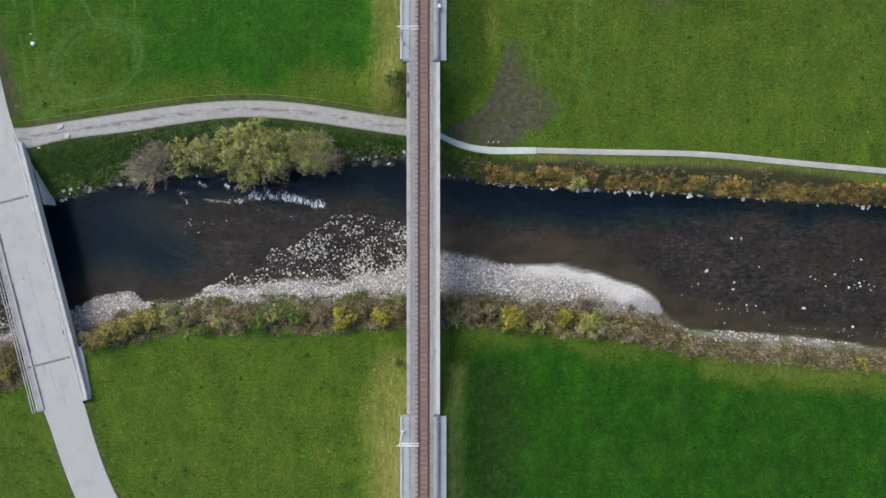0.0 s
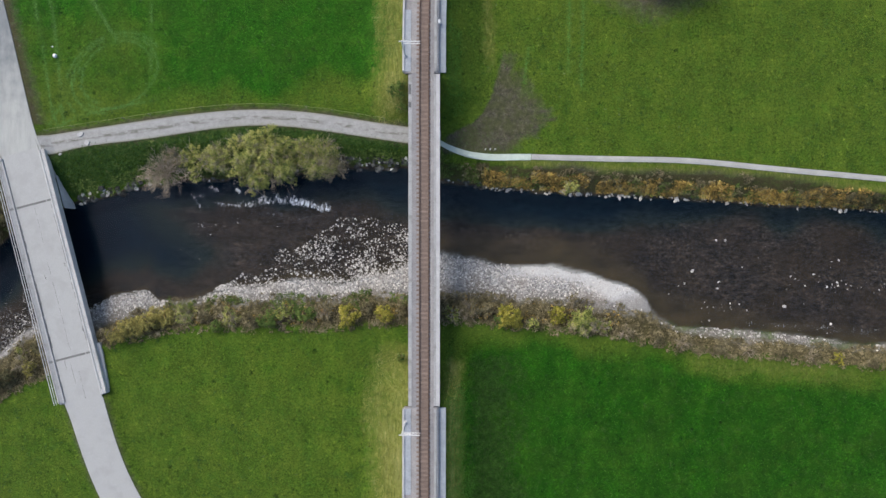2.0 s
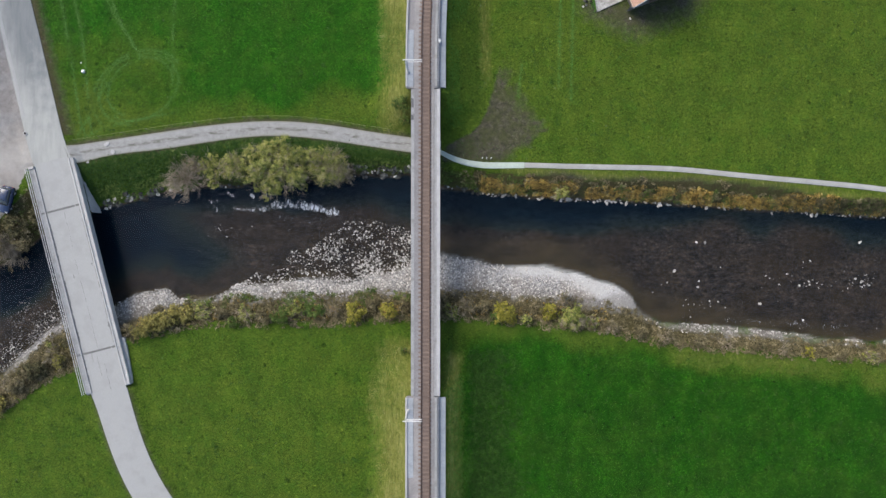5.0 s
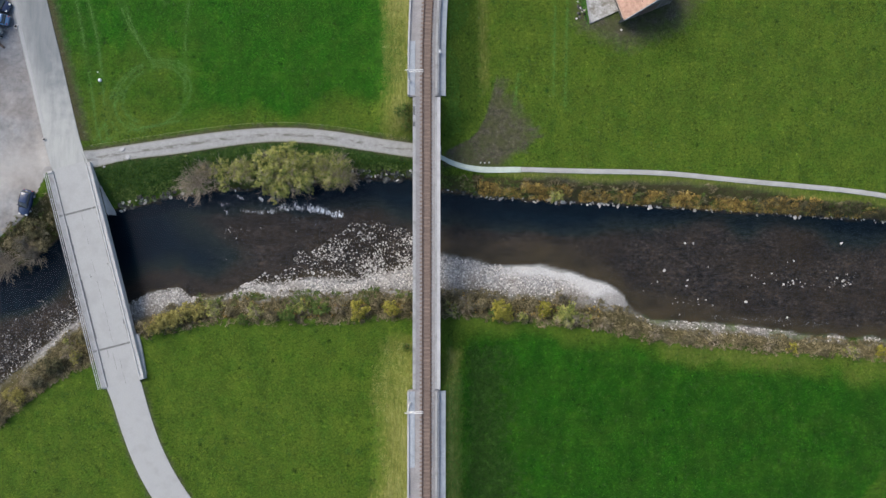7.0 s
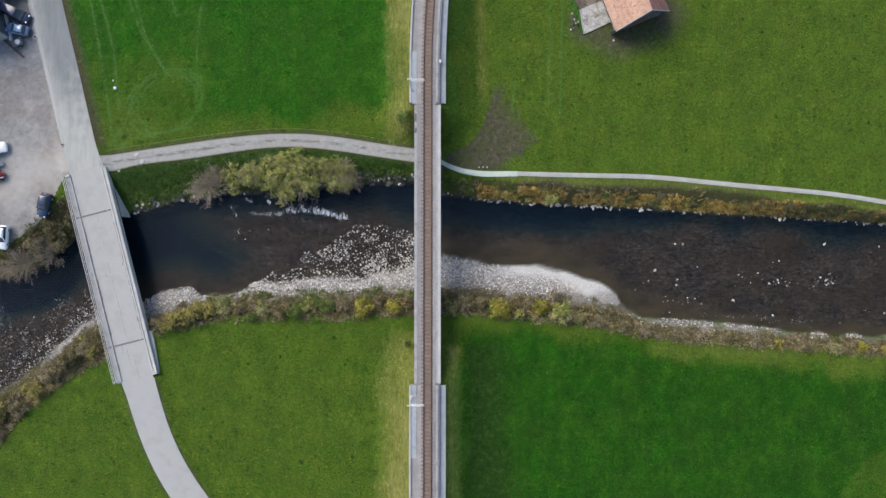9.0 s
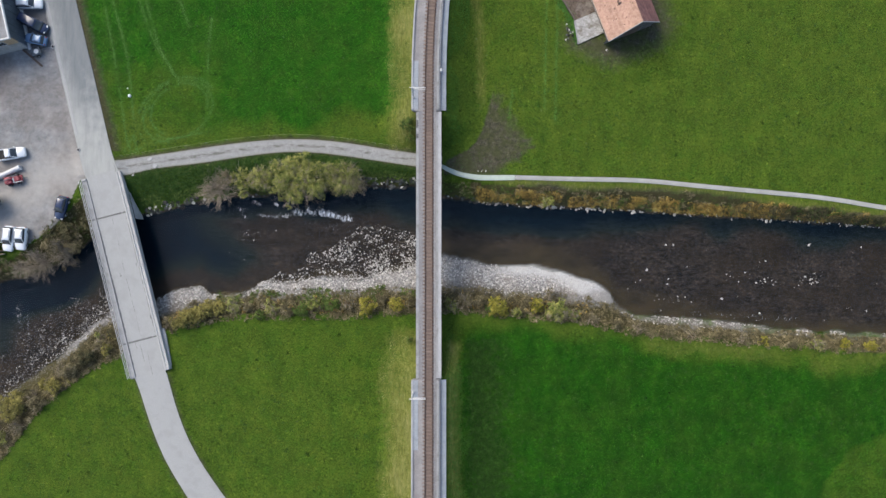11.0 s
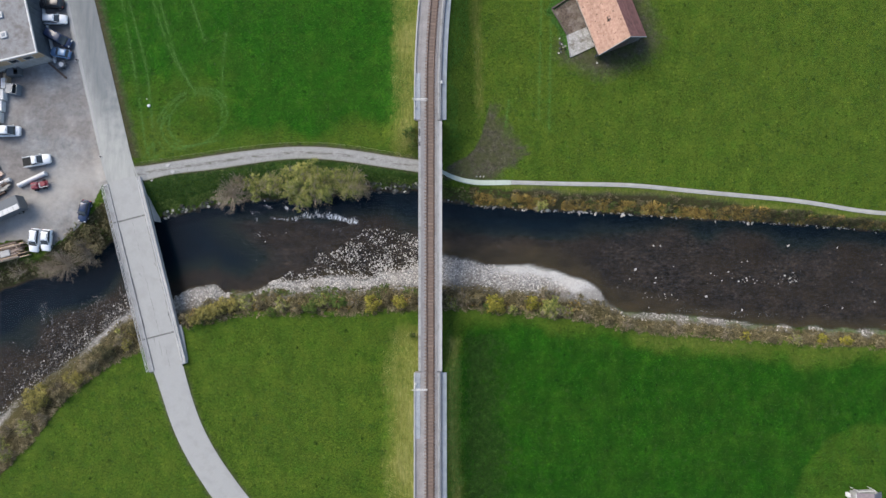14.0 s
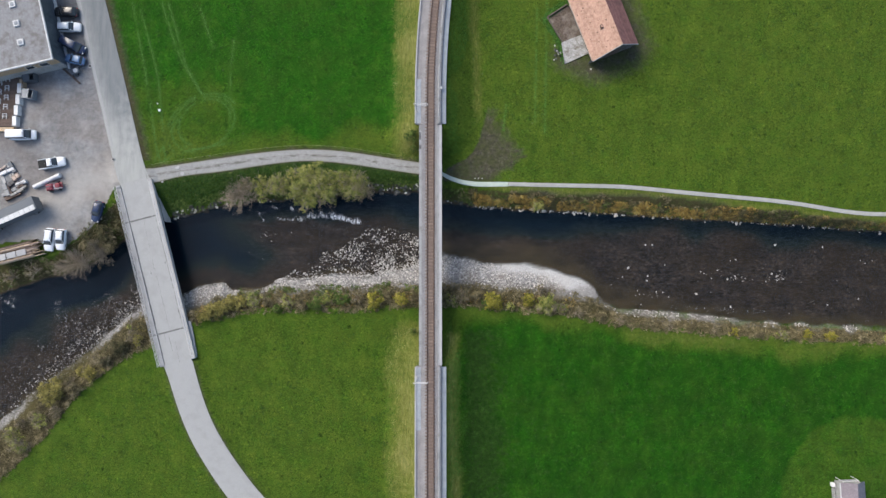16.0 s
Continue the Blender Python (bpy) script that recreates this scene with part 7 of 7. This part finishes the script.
for x0, x1 in ((-0.0, 0.25), (BLN - 0.25, BLN)):
    g = bmesh.new()
    ring = [(YM - HWI, -0.3), (YM + HWI, -0.3), (YM + HWI, HE), (YM, HR - 0.02), (YM - HWI, HE)]
    a, b = [g.verts.new((x0, y, z)) for y, z in ring], [g.verts.new((x1, y, z)) for y, z in ring]
    g.faces.new(a)
    g.faces.new(b[::-1])
    for i in range(5):
        g.faces.new((a[i], a[(i + 1) % 5], b[(i + 1) % 5], b[i]))
    bmesh.ops.recalc_face_normals(g, faces=g.faces)
    part("gable_wall", g, "dark_wood", barn)
for y in (YM - HWI, YM + HWI - 0.25):
    part("side_wall", boxed(0.252, BLN - 0.252, y, y + 0.25, -0.3, HE - 0.02), "dark_wood", barn)
for i in range(42):
    y = YM - HWI + 0.02 + i * 0.2045
    h = HE + (HR - HE) * (1 - abs(y + 0.1 - YM) / HWI) - 0.25
    part("board", boxed(-0.05, -0.003, y, y + 0.17, 0.1, h), "dark_wood", barn)
part("door", boxed(-0.09, -0.052, YM - 1.3, YM + 1.3, 0.05, 2.5), "brown_board", barn)
# low box and cover added to stand for a brown stain on the tiles
stain_block = part("roof_hatch", boxed(3.9, 4.5, YM + 1.5, YM + 1.9, HR - (HR - HE) / HWI * 1.9 + 0.1, HR - (HR - HE) / HWI * 1.5 + 0.34), "brown_board", barn)
part("pane", boxed(3.98, 4.42, YM + 1.56, YM + 1.84, HR - (HR - HE) / HWI * 1.5 + 0.341, HR - (HR - HE) / HWI * 1.5 + 0.36), "roof_pink", stain_block)

for sgn in (-1, 1):
    g = bmesh.new()
    e, k = HWI + 0.58, (HR - HE) / HWI
    pts = [(YM, HR + 0.20), (YM + sgn * e, HR + 0.20 - k * e), (YM + sgn * e, HR - 0.06 - k * e), (YM, HR - 0.06)]
    a, b = [g.verts.new((-0.56, y, z)) for y, z in pts], [g.verts.new((-0.47, y, z)) for y, z in pts]
    g.faces.new(a)
    g.faces.new(b[::-1])
    for i in range(4):
        g.faces.new((a[i], a[(i + 1) % 4], b[(i + 1) % 4], b[i]))
    bmesh.ops.recalc_face_normals(g, faces=g.faces)
    part("bargeboard", g, "concrete_blue", barn, "weathered pale blue-grey bargeboard")
part("gutter", boxed(-0.4, BLN + 0.4, YM + HWI + 0.50, YM + HWI + 0.64, HE - 0.62, HE - 0.50), "pink_timber", barn)

pen = thing("walled_pen", "muddy walled pen and pale concrete slab beside the barn", "yard wall", (0, 0, 0))


def wall_between(a, b, w, h, material, name="wall"):
    d = Vector((b[0] - a[0], b[1] - a[1], 0))
    n = Vector((-d.y, d.x, 0)).normalized() * w / 2
    A, B = Vector((*a, 0)), Vector((*b, 0))
    out = [(A - n)[:2], (B - n)[:2], (B + n)[:2], (A + n)[:2]]
    part(name, prism(out, -0.2, h), material, pen)


part("slab", prism([(22.2, 35.2), (26.6, 37.2), (25.6, 40.9), (21.5, 39.2)], -0.2, 0.22), "dirty_slab", pen)
part("mud_floor", prism([(21.7, 39.3), (25.5, 40.95), (23.3, 46.6), (19.0, 43.8)], -0.2, 0.12), "pen_mud", pen, "dark brown muddy floor")
wall_between((21.6, 39.2), (18.8, 43.9), 0.22, 0.45, "dark_soil")
wall_between((18.8, 44.0), (22.5, 46.4), 0.22, 0.45, "dark_soil")
wall_between((25.2, 40.8), (23.0, 46.4), 0.3, 0.3, "concrete")
wall_between((21.5, 39.1), (22.1, 35.2), 0.18, 0.35, "concrete")
blades("weeds", "rank green weeds along the pen wall", "pressed", 900, lambda x, y: (line_gap(x, y, ((22.0, 36.0), (21.2, 38.8), (18.3, 43.8), (22.3, 46.8))) < 0.45), 0.3, 71, 9, (17, 26, 33, 48))
rubble_rs = random.Random(31)
for i in range(16):
    x, y = 20.7 + rubble_rs.uniform(-0.7, 0.8), 36.9 + rubble_rs.uniform(-1.2, 1.3)
    tagged(stone("field_stone", BLOCKS if i % 5 else PEBBLES, x, y, at_height(x, y) + 0.02, rubble_rs.uniform(0.2, 0.55), rubble_rs), "small rubble stone beside the pen", "stone", "stones by the barn")
spots = np.random.RandomState(33)
for i in range(46):
    x, t = spots.uniform(0.3, BLN - 0.3), spots.uniform(0.2, HWI + 0.3)
    z = HR - (HR - HE) / HWI * t + 0.185
    w, d = spots.uniform(0.05, 0.16), spots.uniform(0.04, 0.14)
    bm = bmesh.new()
    bmesh.ops.create_icosphere(bm, subdivisions=1, radius=1.0)
    for v in bm.verts:
        v.co = Vector((x + v.co.x * w, YM + t + v.co.y * d, z + 0.03 * v.co.z - (HR - HE) / HWI * v.co.y * d))
    part("moss", bm, "brown_board", barn, "dark moss clump on the tiles")
for x, y, s in ((20.6, 37.6, 0.38), (26.9, 34.2, 0.42), (20.2, 38.6, 0.34)):
    tagged(stone("field_stone", PEBBLES, x, y, at_height(x, y) + 0.05, s, rs), "pale rough stone lying beside the barn", "stone", "stones by the barn")

# ---- the small shed ----
shed = thing("garden_shed", "small shed with a purple-grey pitched roof and white porch", "shed", (73.0, -42.2, 0), 3)
# one sheet roof: the east half's shade is painted by a darker material
for s, mat_ in ((-1, "shed_roof_shaded"), (1, "shed_roof")):
    bm = bmesh.new()
    x1 = 2.3 if s < 0 else -2.0
    pts = [(0.4, 0.35, 2.9), (0.4, -6, 2.9), (x1, -6, 2.0), (x1, 0.35, 2.0)]
    lo, hi = [bm.verts.new(p) for p in pts], [bm.verts.new((p[0], p[1], p[2] + 0.1)) for p in pts]
    bm.faces.new(hi), bm.faces.new(lo[::-1])
    for i in range(4):
        bm.faces.new((lo[i], lo[(i + 1) % 4], hi[(i + 1) % 4], hi[i]))
    bmesh.ops.recalc_face_normals(bm, faces=bm.faces)
    part("roof", bm, mat_, shed)
part("wall", boxed(-1.8, 2.1, -5.8, 0.0, -0.2, 1.99), "concrete", shed)
part("gutter", boxed(-2.12, -2.0, -6, 0.2, 1.92, 2.04), "white_trim", shed)
bm = bmesh.new()
rod(bm, (-1.6, 0.55, 2.1), (1.3, 0.55, 2.1), 0.06), rod(bm, (-1.6, 0.55, -0.1), (-1.6, 0.55, 2.1), 0.05), rod(bm, (1.3, 0.55, -0.1), (1.3, 0.55, 2.1), 0.05)
rod(bm, (-1.6, 0.0, 2.1), (-1.6, 0.55, 2.1), 0.05), rod(bm, (1.3, 0.0, 2.1), (1.3, 0.55, 2.1), 0.05)
part("porch_frame", bm, "white_trim", shed)
part("side_box", boxed(-2.6, -2.05, -1.0, -0.3, -0.1, 0.7, 0.05), "white_wrap", shed)
part("step", boxed(-2.4, -2.0, -4, -1.4, -0.1, 0.4), "concrete", shed)

# ---- small things ----
for x, y, r in ((-54.1, 26.5, 0.27), (-54.5, 27.8, 0.10)):
    bale = thing("wrapped_bale" if r > 0.4 else "marker_stone", "round white wrapped bale lying in the meadow" if r > 0.4 else "small white marker stone in the meadow", "bale" if r > 0.4 else "stone", (x, y, at_height(x, y)))
    bm = bmesh.new()
    bmesh.ops.create_uvsphere(bm, u_segments=18, v_segments=10, radius=r)
    for v in bm.verts:
        v.co.z = max(-0.75 * r, min(0.75 * r, v.co.z)) + 0.7 * r
    part("wrap", bm, "white_wrap", bale)
    part("band", rod(bmesh.new(), (0, 0, 0.62 * r), (0, 0, 0.75 * r), 1.005 * r, sides=18), "white_trim", bale)
for x in (5.1, 5.75, 6.4):
    pst = thing("marker_post", "short white marker post beside the footpath", "post", (x, 13.55, at_height(x, 13.55)), group="posts by the footpath")
    bm = bmesh.new()
    rod(bm, (0, 0, -0.1), (0, 0, 0.75), 0.07, 0.06, 8)
    part("shaft", bm, "white_trim", pst)
    part("cap", rod(bmesh.new(), (0, 0, 0.75), (0, 0, 0.8), 0.075, 0.04, 8), "white_trim", pst)
for i, (x, y, w, d, a) in enumerate(((-50.55, 15.7, 0.95, 0.7, 20), (-49.65, 14.5, 0.85, 0.75, -25), (-53.4, 13.0, 0.45, 0.3, 10), (-55.2, 12.75, 0.4, 0.3, 40))):
    b = thing("stone_block", "pale rough stone slab at the gravel track", "stone", (x, y, at_height(x, y)), a, "stone slabs at the track")
    rb = random.Random(70 + i)
    ring = [(0.5 * w * rb.uniform(0.75, 1.1) * math.cos(t), 0.5 * d * rb.uniform(0.75, 1.1) * math.sin(t)) for t in (0.4, 1.2, 2.3, 3.4, 4.2, 5.5)]
    part("slab", prism(ring, -0.1, 0.22 if w > 0.6 else 0.14), "concrete_light", b)
mid_n = [(0.5 * (a[0] + b[0]), 0.5 * (a[1] + b[1])) for a, b in zip(PATH_N, PATH_S)]
blades("track_weeds", "thin worn grass down the middle of the farm track", "grass", 900, lambda x, y: (line_gap(x, y, mid_n[2:]) < 0.28) & (soft_noise(x, y, 3.5, 9) > 0.45), 0.12, 77, 5, (-52, -4, 14, 20))

fence = thing("pasture_fence", "low pasture fence with pale tape beside the gravel track", "fence")
line = [(x, y + 0.62) for x, y in rounded(PATH_N[1:-1], 1)]
run = np.r_[0, np.cumsum(np.hypot(*np.diff(np.array(line), axis=0).T))]
spots_ = [(float(np.interp(d, run, [q[0] for q in line])), float(np.interp(d, run, [q[1] for q in line]))) for d in np.arange(0.5, run[-1], 3.6)]
for x, y in spots_:
    part("post", rod(bmesh.new(), (x, y, at_height(x, y) - 0.3), (x, y, at_height(x, y) + 0.95), 0.035, 0.03, 6), "dark_wood", fence)
for (x, y), (u, v) in zip(spots_[:-1], spots_[1:]):
    part("tape", rod(bmesh.new(), (x, y, at_height(x, y) + 0.9), (u, v, at_height(u, v) + 0.9), 0.011, sides=4), "straw_tape", fence)

box_e = thing("relay_box", "small white equipment box beside the railway track", "equipment box", (float(track_x(29.4)) + 1.95, 29.4, 3.75))
part("casing", boxed(-0.12, 0.12, -0.2, 0.2, 0.0, 0.75, 0.03), "white_trim", box_e)
part("lid", boxed(-0.15, 0.15, -0.23, 0.23, 0.75, 0.8, 0.02), "white_wrap", box_e)
